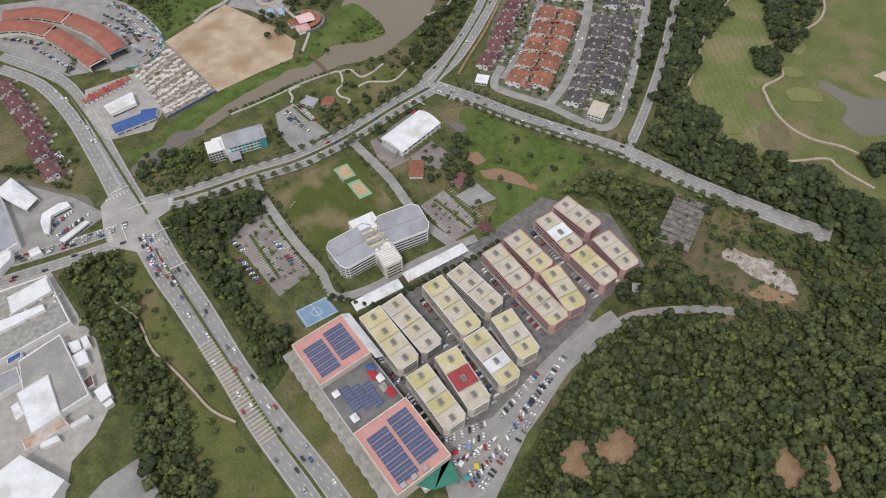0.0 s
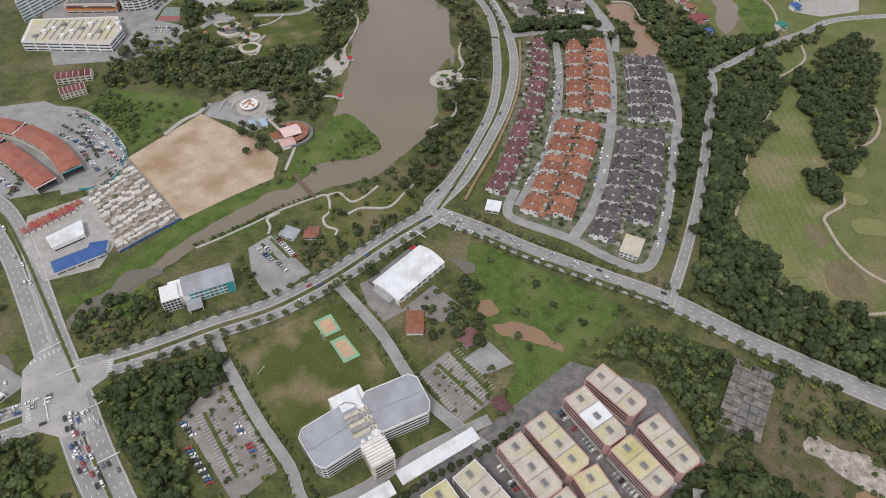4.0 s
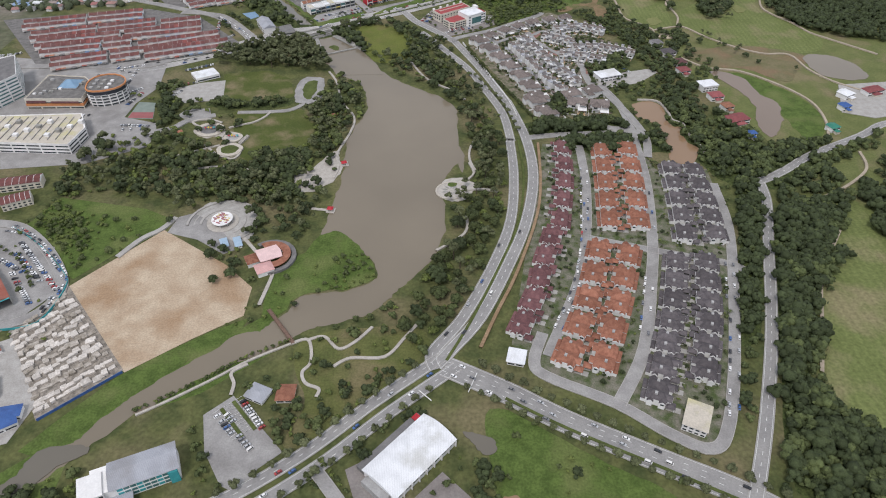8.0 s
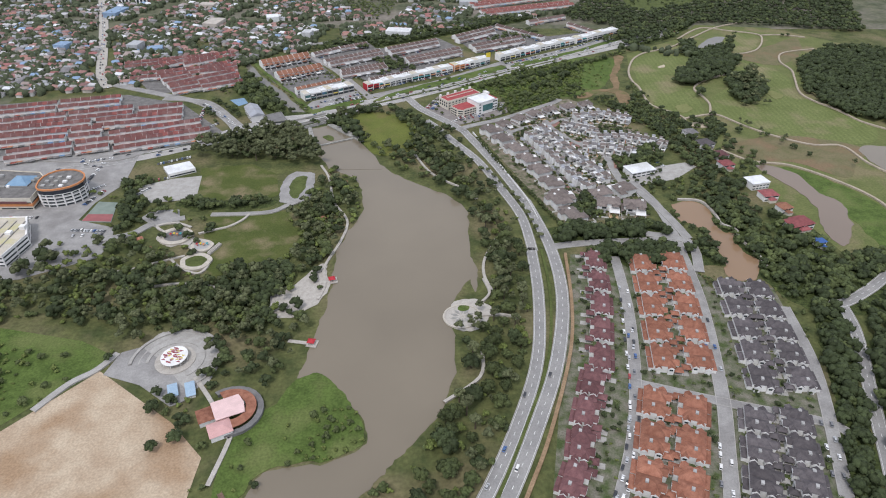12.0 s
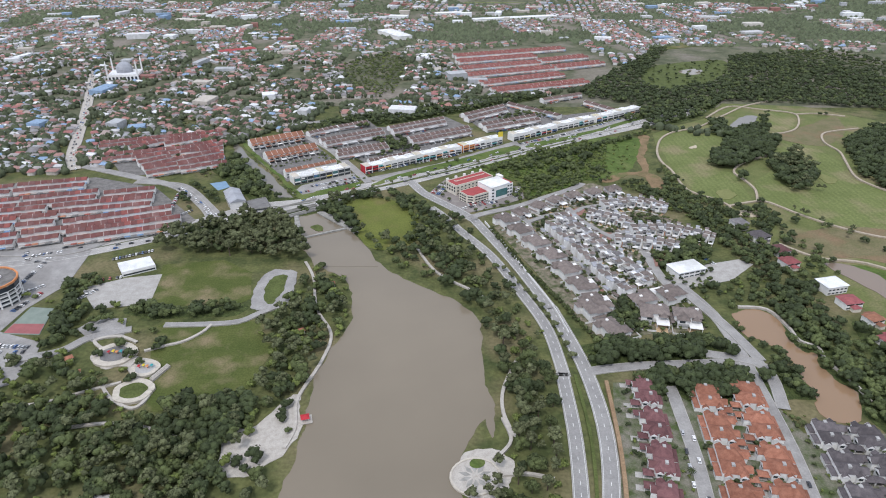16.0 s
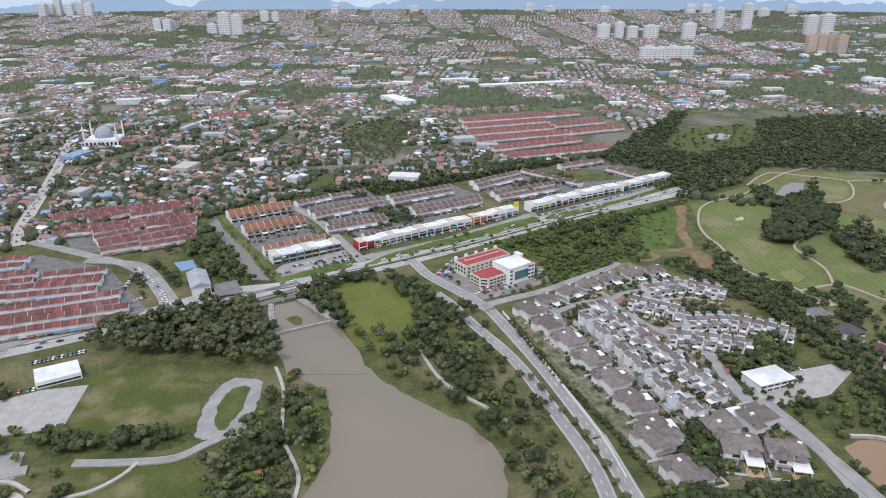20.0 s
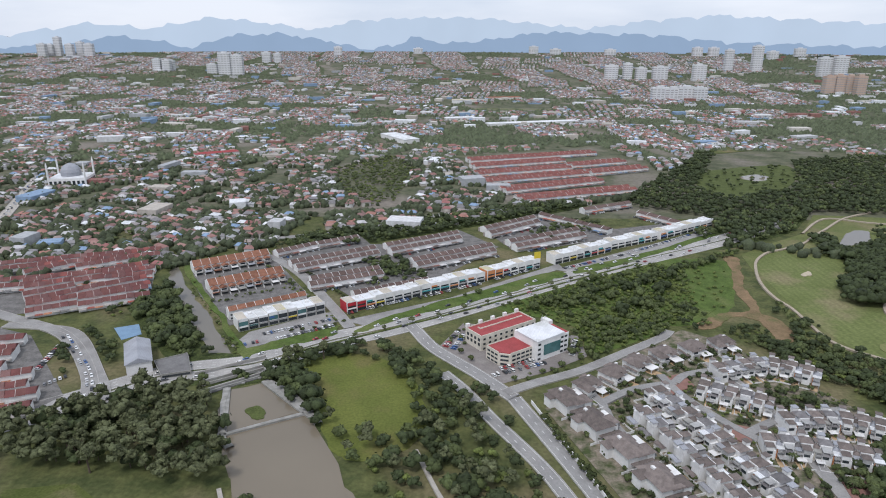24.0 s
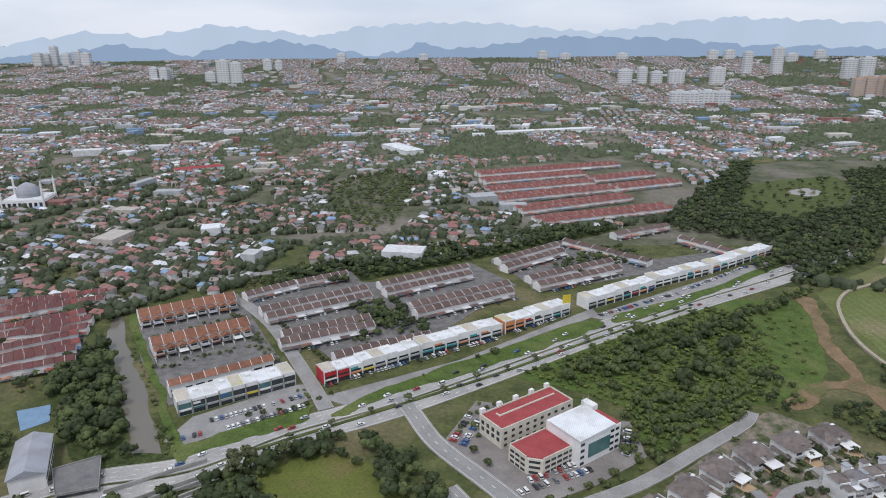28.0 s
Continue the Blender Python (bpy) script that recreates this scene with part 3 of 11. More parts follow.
area("fairway", [(335, 1078), (356, 1050), (395, 1040), (430, 996), (448, 940), (430, 890), (404, 880), (402, 940), (392, 985), (370, 1024)], 0.15, M_MEADOW, "bright mown golf fairway")
area("bare_turf", [(430, 1130), (500, 1096), (470, 1052), (440, 1020), (400, 1056), (352, 1066), (330, 1096), (372, 1120)], 0.2, M_DRY, "dry brown turf between fairways")
area("bare_turf", [(332, 540), (346, 544), (348, 526), (336, 517)], 0.3, M_DRY, "worn brown turf patch")
area("bare_turf", [(330, 491), (355, 499), (358, 470), (352, 446), (329, 460)], 0.3, M_DRY, "worn brown turf patch")
area("bare_turf", [(480, 1440), (560, 1500), (620, 1540), (600, 1470), (560, 1420), (520, 1395)], 0.2, M_DRY, "dry brown turf between fairways")
area("golf_pond", [(493, 1091), (517, 1102), (548, 1083), (556, 1040), (530, 1024), (494, 1040), (490, 1070)], 0.4, M_WATER, "pale brown golf pond", "water")
area("golf_pond", [(430, 1487), (452, 1520), (478, 1547), (496, 1543), (480, 1512), (455, 1492)], 0.5, M_CANAL, "pale golf pond beside trees", "water")
area("car_park", [(-334, 997), (-302, 1016), (-272, 1023), (-263, 972), (-307, 964)], 0.12, M_PAVE, "pale concrete car park", curved=False)
area("car_park", [(-185, 360), (-163, 389), (-149, 385), (-109, 319), (-133, 296)], 0.12, M_LOT, "asphalt school car park with planted strips", curved=False)
area("car_park", [(-15, 393), (7, 412), (39, 369), (12, 349)], 0.12, M_LOT, "asphalt car park behind the school", curved=False)
area("car_park", [(-167, 522), (-150, 538), (-108, 493), (-122, 481), (-127, 462), (-143, 470), (-159, 494)], 0.12, M_OLDROAD, "small car park with planted islands", curved=False)
area("yard", [(-66, 480), (-48, 490), (-36, 478), (-30, 452), (-4, 478), (17, 457), (3, 439), (-26, 452), (-44, 440), (-58, 458)], 0.14, M_LOT, "weathered yard round the sports hall", curved=False)
area("mud_pool", [(10, 506), (28, 502), (31, 491), (23, 488), (17, 498)], 0.3, M_CANAL, "grey silty pool in the meadow", "water")
area("car_park", [(18, 404), (39, 420), (56, 400), (33, 390)], 0.12, M_OLDROAD, "weathered hardstanding", curved=False)
area("car_park", [(-193, 1215), (-186, 1241), (-134, 1280), (-116, 1284), (-113, 1267), (-149, 1233), (-182, 1209)], 0.1, M_OLDROAD, "shop forecourt parking", curved=False)
area("car_park", [(-112, 1265), (-22, 1318), (92, 1415), (95, 1402), (3, 1325), (-93, 1255)], 0.1, M_OLDROAD, "shop forecourt parking", curved=False)
area("car_park", [(85, 1397), (181, 1465), (301, 1549), (298, 1531), (182, 1437), (106, 1387)], 0.1, M_OLDROAD, "shop forecourt parking", curved=False)
area("car_park", [(-30, 1219), (-11, 1262), (81, 1239), (82, 1204), (50, 1180), (15, 1162), (1, 1179)], 0.1, M_LOT, "asphalt yard round the offices", curved=False)
area("car_park", [(-80, 255), (3, 325), (99, 401), (159, 379), (179, 321), (133, 282), (64, 194), (20, 161), (-25, 205)], 0.1, M_LANE, "asphalt streets between the shop blocks", curved=False)
area("car_park", [(-6, 172), (38, 186), (81, 231), (121, 268), (141, 256), (102, 224), (64, 175), (37, 128), (7, 122)], 0.14, M_OLDROAD, "asphalt service yard jammed with cars", curved=False)
area("car_park", [(-591, 1094), (-493, 1077), (-362, 1086), (-350, 1004), (-364, 964), (-366, 930), (-325, 916), (-317, 890), (-319, 866), (-373, 833), (-455, 823)], 0.1, M_OLDROAD, "paved streets round the shopping centre", curved=False)
area("car_park", [(-583, 717), (-435, 749), (-345, 699), (-318, 643), (-338, 608), (-404, 589), (-497, 637)], 0.1, M_OLDROAD, "paved streets round the curved shop rows", curved=False)
area("yard", [(-388, 304), (-334, 326), (-295, 280), (-275, 259), (-246, 205), (-251, 179), (-262, 160), (-258, 128), (-340, 107)], 0.1, M_PAVE, "concrete factory yard", curved=False)
area("yard", [(-243, 134), (-235, 146), (-216, 161), (-207, 154), (-190, 130), (-200, 100), (-240, 100)], 0.1, M_OLDROAD, "bare hardstanding", curved=False)
area("yard", [(-448, 427), (-389, 426), (-341, 410), (-303, 389), (-329, 357), (-407, 328)], 0.1, M_OLDROAD, "asphalt sales yard", curved=False)
area("yard", [(-378, 565), (-331, 593), (-285, 531), (-290, 501), (-331, 486), (-367, 529)], 0.1, M_PAVE, "concrete forecourt", curved=False)
area("yard", [(188, 1016), (220, 1040), (273, 1056), (283, 1046), (251, 1016), (207, 1002)], 0.12, M_PAVE, "pale paved forecourt", curved=False)
area("estate_ground", [(40, 1130), (93, 1187), (169, 1253), (196, 1228), (262, 1095), (182, 1030), (201, 938), (109, 924)], 0.06, M_ESTATE, "gardens and paving of the housing estate", curved=False)
area("terrace_ground", [(-224, 1449), (-141, 1529), (-116, 1479), (-89, 1479), (-12, 1539), (32, 1472), (-37, 1364), (-113, 1316), (-142, 1353), (-164, 1353)], 0.06, M_LANE, "paved lanes between the terraces", curved=False)
area("terrace_ground", [(15, 1548), (94, 1621), (184, 1549), (288, 1588), (282, 1558), (111, 1480), (49, 1457)], 0.06, M_LANE, "paved lanes between the terraces", curved=False)
area("terrace_ground", [(-299, 1396), (-227, 1449), (-173, 1353), (-150, 1315), (-206, 1253), (-253, 1314)], 0.06, M_LANE, "paved lanes between the terraces", curved=False)
area("terrace_ground", [(-501, 1386), (-425, 1430), (-355, 1459), (-307, 1331), (-300, 1306), (-350, 1282), (-417, 1269)], 0.06, M_LANE, "paved lanes between the terraces", curved=False)
area("terrace_ground", [(-648, 1219), (-449, 1265), (-360, 1231), (-281, 1140), (-291, 1120), (-396, 1083), (-520, 1054)], 0.06, M_LANE, "paved lanes between the terraces", curved=False)
area("basin_floor", [(-175, 1145), (-152, 1159), (-121, 1122), (-156, 1097)], 0.2, M_WATER, "shallow silt basin behind the weir", "water", curved=False)
area("lake_head", [(-171, 1150), (-152, 1157), (-128, 1134), (-108, 1113), (-84, 1070), (-74, 1039), (-134, 1038), (-156, 1097)], 0.34 - 0.004 * len(AREAS), M_WATER, "muddy water round the weir", "water", curved=False)
area("silt_bank", [(-153, 1125), (-146, 1128), (-139, 1116), (-145, 1113)], 0.9 - 0.004 * len(AREAS), M_VERGE, "grassy silt bank in the basin")
area("plaza", [(-232, 752), (-218, 767), (-191, 763), (-175, 742), (-174, 713), (-194, 704), (-224, 723)], 0.12, M_PAVE, "grey plaza ringed by a wall")
area("plaza", [(-152, 818), (-133, 827), (-116, 857), (-109, 846), (-106, 810), (-125, 786), (-146, 786)], 0.12, M_PATH, "pale concrete skating plaza with painted leaves")
area("plaza", [(-2, 793), (10, 805), (28, 801), (31, 781), (16, 766), (0, 770)], 0.14, M_PATH, "round pale viewing platform")
area("plaza", [(-278, 901), (-268, 913), (-248, 904), (-238, 889), (-253, 886), (-266, 886)], 0.14, M_PATH, "pale rubber-floored playground")

# ---- small roads and paths ----
road([(-176, 430), (-156, 396), (-127, 354), (-101, 321), (-86, 295), (-55, 303), (-16, 329), (35, 354)], 7, "school drive", **S_ROAD)
road([(-87, 482), (-73, 465), (-45, 428), (-25, 393), (-7, 367), (30, 333)], 8, "access road beside the field", **S_ROAD)
road([(23, 133), (44, 161), (72, 194), (98, 231), (130, 261), (145, 271)], 11, "service road jammed with parked cars", **S_ROAD)
road([(128, 250), (159, 271), (211, 276), (243, 273)], 6, "worn track under trees", **S_ROAD)
road([(-105, 1250), (-130, 1298), (-175, 1377), (-221, 1434)], 9, "street between the terraces", **S_ROAD)
road([(-308, 1480), (-218, 1503), (-127, 1551), (-24, 1619), (53, 1650)], 9, "tree-lined road beyond the terraces", **S_ROAD)
road([(16, 1149), (37, 1162), (73, 1181), (111, 1209), (147, 1236), (158, 1250)], 7.5, "paved estate approach", **S_ROAD)
road([(188, 905), (225, 890), (219, 843)], 8, "street past the pond", **S_ROAD)
road([(226, 896), (218, 939), (202, 989), (188, 1016), (184, 1131), (170, 1195)], 8, "estate main street", **S_ROAD)
road([(-269, 1122), (-254, 1137), (-277, 1174), (-322, 1231), (-355, 1245), (-393, 1249)], 9, "curving feeder road", **S_ROAD)
road([(-489, 1290), (-520, 1345), (-569, 1465), (-639, 1634), (-782, 1956), (-937, 2280), (-1176, 2794), (-1326, 3133)], 15, "straight town road running away", material=M_PATH)
road([(-483, 1303), (-402, 1266), (-333, 1231), (-279, 1168), (-259, 1127)], 10, "curving town road", **S_ROAD)
road([(-421, 734), (-386, 726), (-345, 690), (-317, 648), (-325, 616), (-360, 598)], 9, "curving street of parked cars", **S_ROAD)
road([(-603, 1060), (-487, 1063), (-385, 1063), (-344, 1103)], 10, "shopping street", **S_ROAD)


for pts in ([(285, 488), (291, 501), (302, 507), (312, 492), (312, 481), (293, 484)], [(380, 548), (408, 547), (410, 529), (378, 531)], [(407, 637), (426, 626), (418, 610), (399, 611)], [(390, 586), (406, 576), (400, 569), (385, 571)], [(313, 1222), (329, 1233), (332, 1213), (315, 1201)], [(458, 1270), (472, 1282), (478, 1262), (462, 1252)]):
    area("putting_green", pts, 0.5, M_GREEN, "pale smooth golf putting green")
for pts in ([(316, 1166), (341, 1173), (336, 1157), (316, 1154)], [(481, 569), (498, 575), (491, 559), (485, 564)], [(338, 1390), (346, 1396), (344, 1384), (336, 1382)], [(545, 1240), (556, 1246), (552, 1232), (544, 1230)]):
    area("sand_bunker", pts, 0.6, M_BUNKER, "raked pale sand bunker")
area("yard", [(-252, 719), (-248, 742), (-235, 748), (-215, 733), (-181, 697), (-194, 689), (-222, 709)], 0.16, M_OLDROAD, "worn grey paving between plaza and field", curved=False)


area("river", [(-295, 438), (-293, 456), (-277, 475), (-265, 494), (-243, 501), (-234, 493), (-249, 484), (-264, 460), (-281, 438)], 0.16, M_CANAL, "still river pool behind a weir", "water")
for pts in ([(-185, 1207), (-163, 1222), (-116, 1256), (-114, 1252), (-117, 1235), (-145, 1218), (-171, 1201), (-177, 1198)], [(-99, 1248), (-65, 1283), (-6, 1326), (77, 1387), (92, 1377), (32, 1331), (-63, 1269), (-92, 1245)], [(108, 1401), (190, 1450), (288, 1525), (290, 1515), (196, 1442), (116, 1388)], [(-302, 1396), (-277, 1352), (-230, 1281), (-197, 1228), (-179, 1196), (-172, 1199), (-199, 1240), (-234, 1297), (-270, 1352), (-295, 1396)], [(199, 1400), (263, 1418), (250, 1357), (191, 1270), (173, 1286), (171, 1319)]):
    area("verge", pts, 0.12, M_MEADOW, "bright mown grass verge")
# planted strips and bay lines of the school car parks
bays = Mesh()
for a, b in ([(-168, 362), (-135, 314)], [(-152, 380), (-109, 323)], [(-17, 388), (13, 351)], [(-1, 400), (31, 365)], [(10, 410), (38, 374)], [(-156, 527), (-136, 504)], [(-149, 533), (-129, 510)]):
    tagged(part("planted_strip", ribbon(Mesh(), [a, b], 2.6, -0.3, 0.75), M_VERGE), label="narrow planted strip between parking bays", category="verge", kind="structure")
    n = int(math.hypot(b[0] - a[0], b[1] - a[1]) / 2.7)
    for i in range(n):
        c = (a[0] + (b[0] - a[0]) * i / n, a[1] + (b[1] - a[1]) * i / n)
        l = math.hypot(b[0] - a[0], b[1] - a[1])
        nx, ny = -(b[1] - a[1]) / l, (b[0] - a[0]) / l
        for s in (-1, 1):
            ribbon(bays, [(c[0] + nx * s * 1.4, c[1] + ny * s * 1.4), (c[0] + nx * s * 6.2, c[1] + ny * s * 6.2)], 0.22, 0.5, 0.62)
tagged(part("bay_lines", bays, M_WHITE_LINE), label="worn white parking bay lines", category="road marking", kind="structure")
# stop lines and arrows at the crossroads
m = Mesh()
for a, b in ([(-307, 413), (-293, 424)], [(-256, 363), (-240, 374)], [(-285, 394), (-271, 402)], [(-231, 325), (-218, 333)], [(-286, 375), (-276, 357)], [(-20, 541), (-11, 532)], [(22, 556), (15, 539)]):
    ribbon(m, [a, b], 0.7, 1.0, 1.25)
tagged(part("stop_lines", m, M_WHITE_LINE), label="white stop lines painted at the crossroads", category="road marking", kind="structure")


def path(pts, width=2.4, label="winding pale footpath", material=None):
    road(pts, width, label, z=0.2, material=material or M_PATH, name="footpath", kerb=False)


area("car_park", [(-178, 977), (-179, 1012), (-169, 1032), (-148, 1029), (-146, 1013), (-145, 974), (-154, 964), (-172, 965)], 0.14, M_OLDROAD, "worn loop of park parking")
area("planted_island", [(-168, 982), (-170, 1008), (-164, 1022), (-155, 1017), (-155, 986), (-159, 973)], 0.3, M_VERGE, "planted island in the parking loop")
road([(-330, 894), (-304, 904), (-292, 920), (-279, 927), (-262, 934)], 7, "park road", **S_ROAD)
road([(-238, 940), (-208, 941), (-180, 945), (-166, 957), (-155, 967)], 5, "park road behind bollards", **S_ROAD)
area("yard", [(-306, 934), (-299, 949), (-273, 950), (-265, 927), (-286, 917)], 0.12, M_OLDROAD, "park forecourt", curved=False)
path([(-150, 626), (-146, 660), (-149, 665), (-166, 692), (-185, 716)], 3)
path([(-118, 585), (-105, 589), (-100, 568), (-105, 558), (-101, 548), (-91, 543), (-92, 536)])
path([(-105, 589), (-93, 592), (-81, 580), (-69, 587), (-57, 602)])
path([(-83, 563), (-71, 571), (-46, 572), (-32, 590), (-22, 605)])
path([(-118, 585), (-146, 569), (-167, 553), (-194, 534), (-213, 522)], 1.8)
path([(-152, 538), (-152, 548), (-156, 558), (-146, 566)])
path([(-111, 805), (-108, 823), (-112, 846), (-110, 862), (-102, 896), (-101, 929), (-119, 966), (-131, 1017), (-144, 1047)])
path([(-285, 685), (-272, 710), (-259, 723), (-250, 741)], 5.0, "pale worn track beside the sandy ground", M_PAVE)
path([(-241, 868), (-262, 858), (-280, 848), (-300, 842)], 2.2)
path([(-270, 905), (-284, 918), (-268, 924), (-250, 916)], 2.6)
path([(-240, 905), (-226, 912), (-214, 918), (-204, 930), (-200, 941)], 2.4)
path([(-256, 822), (-235, 826), (-210, 824), (-182, 814)])
path([(-257, 869), (-240, 850), (-221, 841), (-216, 856), (-226, 869), (-237, 874)])
path([(-241, 895), (-228, 892), (-222, 883), (-230, 875), (-242, 883), (-241, 895)])
path([(-41, 1083), (-24, 1038), (-7, 1014), (17, 992), (29, 971)])
path([(44, 897), (31, 863), (29, 838), (35, 815)])
for pts in ([(69, 1160), (78, 1136), (80, 1114), (88, 1086), (97, 1054)], [(128, 1175), (134, 1148), (149, 1118), (159, 1103), (172, 1085)], [(135, 1164), (150, 1177), (194, 1189)], [(159, 1103), (188, 1120), (234, 1132)], [(78, 1136), (103, 1154), (135, 1164)]):
    road(pts, 6, "grey estate lane between gardens", material=M_ASPHALT, name="estate_lane", kerb=False)
for pts in ([(126, 1171), (145, 1177), (147, 1160), (128, 1148)], [(149, 1116), (166, 1109), (157, 1093), (146, 1099)], [(120, 995), (130, 998), (129, 977), (118, 971)], [(191, 1059), (206, 1060), (202, 1040), (188, 1040)]):
    area("estate_paving", pts, 0.9, M_BRICKPAVE, "red-brown paved crossing of the estate lanes", curved=False)
path([(-7, 692), (19, 716), (22, 742)])
path([(23, 799), (32, 813), (28, 833)], 2.2)
path([(24, 784), (40, 785), (55, 781)], 2.2)
for pts in ([(560, 1640), (500, 1604), (449, 1553), (414, 1518), (389, 1491), (357, 1470), (332, 1456), (314, 1437), (301, 1416), (286, 1377), (279, 1345), (278, 1318), (281, 1295), (279, 1238), (288, 1216), (302, 1202), (312, 1182), (306, 1163), (309, 1157)], [(312, 1182), (347, 1195), (362, 1192), (383, 1157), (412, 1123), (444, 1102), (477, 1099), (484, 1054), (500, 1020), (530, 990)],
            [(350, 1195), (362, 1231), (362, 1262), (360, 1291), (385, 1324), (430, 1353)], [(480, 1451), (501, 1456), (528, 1477), (555, 1524), (562, 1563), (517, 1585), (472, 1601), (409, 1532)], [(562, 1555), (600, 1560), (640, 1545)], [(600, 1100), (559, 1149), (539, 1175), (528, 1213), (512, 1244), (507, 1276), (526, 1334), (538, 1372), (538, 1413), (562, 1456), (624, 1478)],
            [(326, 1088), (351, 1058), (392, 1047), (429, 1006), (448, 965), (445, 920), (430, 880)], [(372, 769), (408, 790), (442, 820), (451, 853)], [(365, 718), (320, 655), (294, 598), (274, 555)], [(266, 483), (275, 472), (290, 454), (299, 448)], [(381, 596), (382, 571), (356, 553), (353, 539), (354, 512), (363, 487), (380, 470), (404, 460), (421, 445), (450, 420)],
            [(333, 447), (345, 441), (382, 444), (389, 434), (396, 423), (413, 404)], [(481, 721), (472, 691), (450, 663), (409, 642)]):
    path(pts, 2.8, "pale golf buggy path", M_BUGGY)
path([(105, 871), (99, 800), (88, 741), (62, 664), (41, 616), (26, 580)], 2.6, "red-brown earth track", M_DIRT)
path([(-269, 293), (-246, 276), (-227, 248), (-204, 228), (-188, 213), (-170, 196), (-150, 186)], 1.8, "trodden earth footpath", M_BUGGY)
path([(238, 970), (261, 966), (267, 939), (267, 922), (277, 912), (275, 896), (281, 873), (282, 850)], 2.0)

# planted medians and hedges along the main roads
for pts in ([(-236, 330), (-201, 284), (-162, 232), (-126, 185), (-91, 144), (-64, 110)], [(-266, 388), (-323, 466), (-366, 524), (-412, 575), (-489, 616)], [(0, 568), (21, 610), (48, 673), (71, 736), (83, 811), (84, 879)],
            [(-142, 1204), (-66, 1252), (1, 1295), (82, 1353), (177, 1417)], [(41, 534), (81, 509), (138, 479), (187, 453)]):
    tagged(part("median", ribbon(Mesh(), smooth(pts, 5), 2.2, -0.3, 0.95), M_VERGE), label="grassed road median with pale kerbs", category="median", kind="structure")

JUNCTION = [(-304, 424), (-285, 412), (-268, 402), (-247, 410), (-244, 395), (-258, 380), (-240, 350), (-262, 344), (-292, 352), (-302, 372), (-312, 398)]
tagged(part("junction", Mesh().slab(JUNCTION, -0.4, 0.64), M_HIGHWAY), label="wide asphalt crossroads worn pale by tyres", category="road", kind="structure")
m = Mesh()
for (ax, ay), (bx_, by_) in (((-310, 404), (-291, 418)), ((-262, 350), (-244, 360)), ((-296, 370), (-290, 356)), ((-250, 408), (-246, 394))):
    for k in range(7):
        u = (k + 0.5) / 7
        px, py = ax + (bx_ - ax) * u, ay + (by_ - ay) * u
        l = math.hypot(bx_ - ax, by_ - ay)
        nx, ny = -(by_ - ay) / l, (bx_ - ax) / l
        ribbon(m, [(px - nx * 1.8, py - ny * 1.8), (px + nx * 1.8, py + ny * 1.8)], 0.6, 0.64, 0.68)
tagged(part("zebra_crossing", m, M_WHITE_LINE), label="worn white crossing stripes at the junction", category="road marking", kind="structure")
# junction box and bars
m = Mesh()
for i in range(30):
    t = i / 29
    cx, cy = -186 + 62 * t, 252 - 79 * t
    ribbon(m, [(cx - 5.2, cy - 4.0), (cx + 5.2, cy + 4.0)], 0.8, 0.9, 1.0)
tagged(part("rumble_bars", m, M_YELLOW_LINE), label="yellow transverse bars painted on the carriageway", category="road marking", kind="structure")

# ---- helpers for buildings ----
BUILT = []


def bx(parent, name, material, x0, y0, z0, x1, y1, z1, label=""):
    return part(name, Mesh().box(x0, y0, z0, x1, y1, z1), material, parent, label)


def span(a, b):
    """Middle, length and heading in degrees of a plan line."""
    return ((a[0] + b[0]) / 2, (a[1] + b[1]) / 2), math.hypot(b[0] - a[0], b[1] - a[1]), math.degrees(math.atan2(b[1] - a[1], b[0] - a[0]))


def claim(x, y, r):
    BUILT.append((x, y, r))


def shared(mesh_of, key, make):
    if key not in mesh_of:
        mesh_of[key] = make()
    return mesh_of[key]


PANES = {}


def pane(parent, name, material, w, d, h, at, turn=0.0):
    """A window or door leaf with its own thickness, sharing its mesh with those alike."""
    me = shared(PANES, (name, material.name, round(w, 1), round(d, 2), round(h, 1)), lambda: Mesh().box(-w / 2, -d / 2, 0, w / 2, d / 2, h).data(name, material))
    ob = new(name, me)
    ob.parent = parent
    ob.matrix_basis = pose(*at, 0, 0, turn)
    return ob


M_SOLAR = mat("solar_panel", (0.035, 0.055, 0.13), (0.045, 0.075, 0.17), scale=0.6, rough=0.18, spec=0.6)
M_PALEPINK = mat("faded_pink_deck", (0.56, 0.30, 0.27), (0.50, 0.26, 0.235), scale=0.1, fine=0.8)
M_DECK = mat("grey_roof_deck", (0.20, 0.195, 0.19), (0.145, 0.14, 0.138), scale=0.12, fine=0.8)
M_TEAL = mat("teal_paint", (0.06, 0.34, 0.36), (0.05, 0.28, 0.30), rough=0.6)
M_ORANGEWALL = mat("orange_paint", (0.62, 0.27, 0.12), (0.55, 0.23, 0.10))
M_TEALROOF = mat("green_metal_roof", (0.05, 0.22, 0.16), (0.04, 0.18, 0.13), rough=0.6)
M_RED = mat("bright_red_paint", (0.45, 0.04, 0.05), (0.38, 0.035, 0.045), rough=0.6)
M_YELLOW = mat("bright_yellow_paint", (0.66, 0.52, 0.06), (0.58, 0.45, 0.05), rough=0.6)
M_BLUE = mat("court_blue", (0.21, 0.32, 0.44), (0.18, 0.275, 0.385), scale=0.15)
M_GREENCOURT = mat("court_green", (0.24, 0.42, 0.27), (0.20, 0.36, 0.23), scale=0.15)
M_ORANGECOURT = mat("court_orange", (0.52, 0.36, 0.23), (0.44, 0.31, 0.20), scale=0.15)
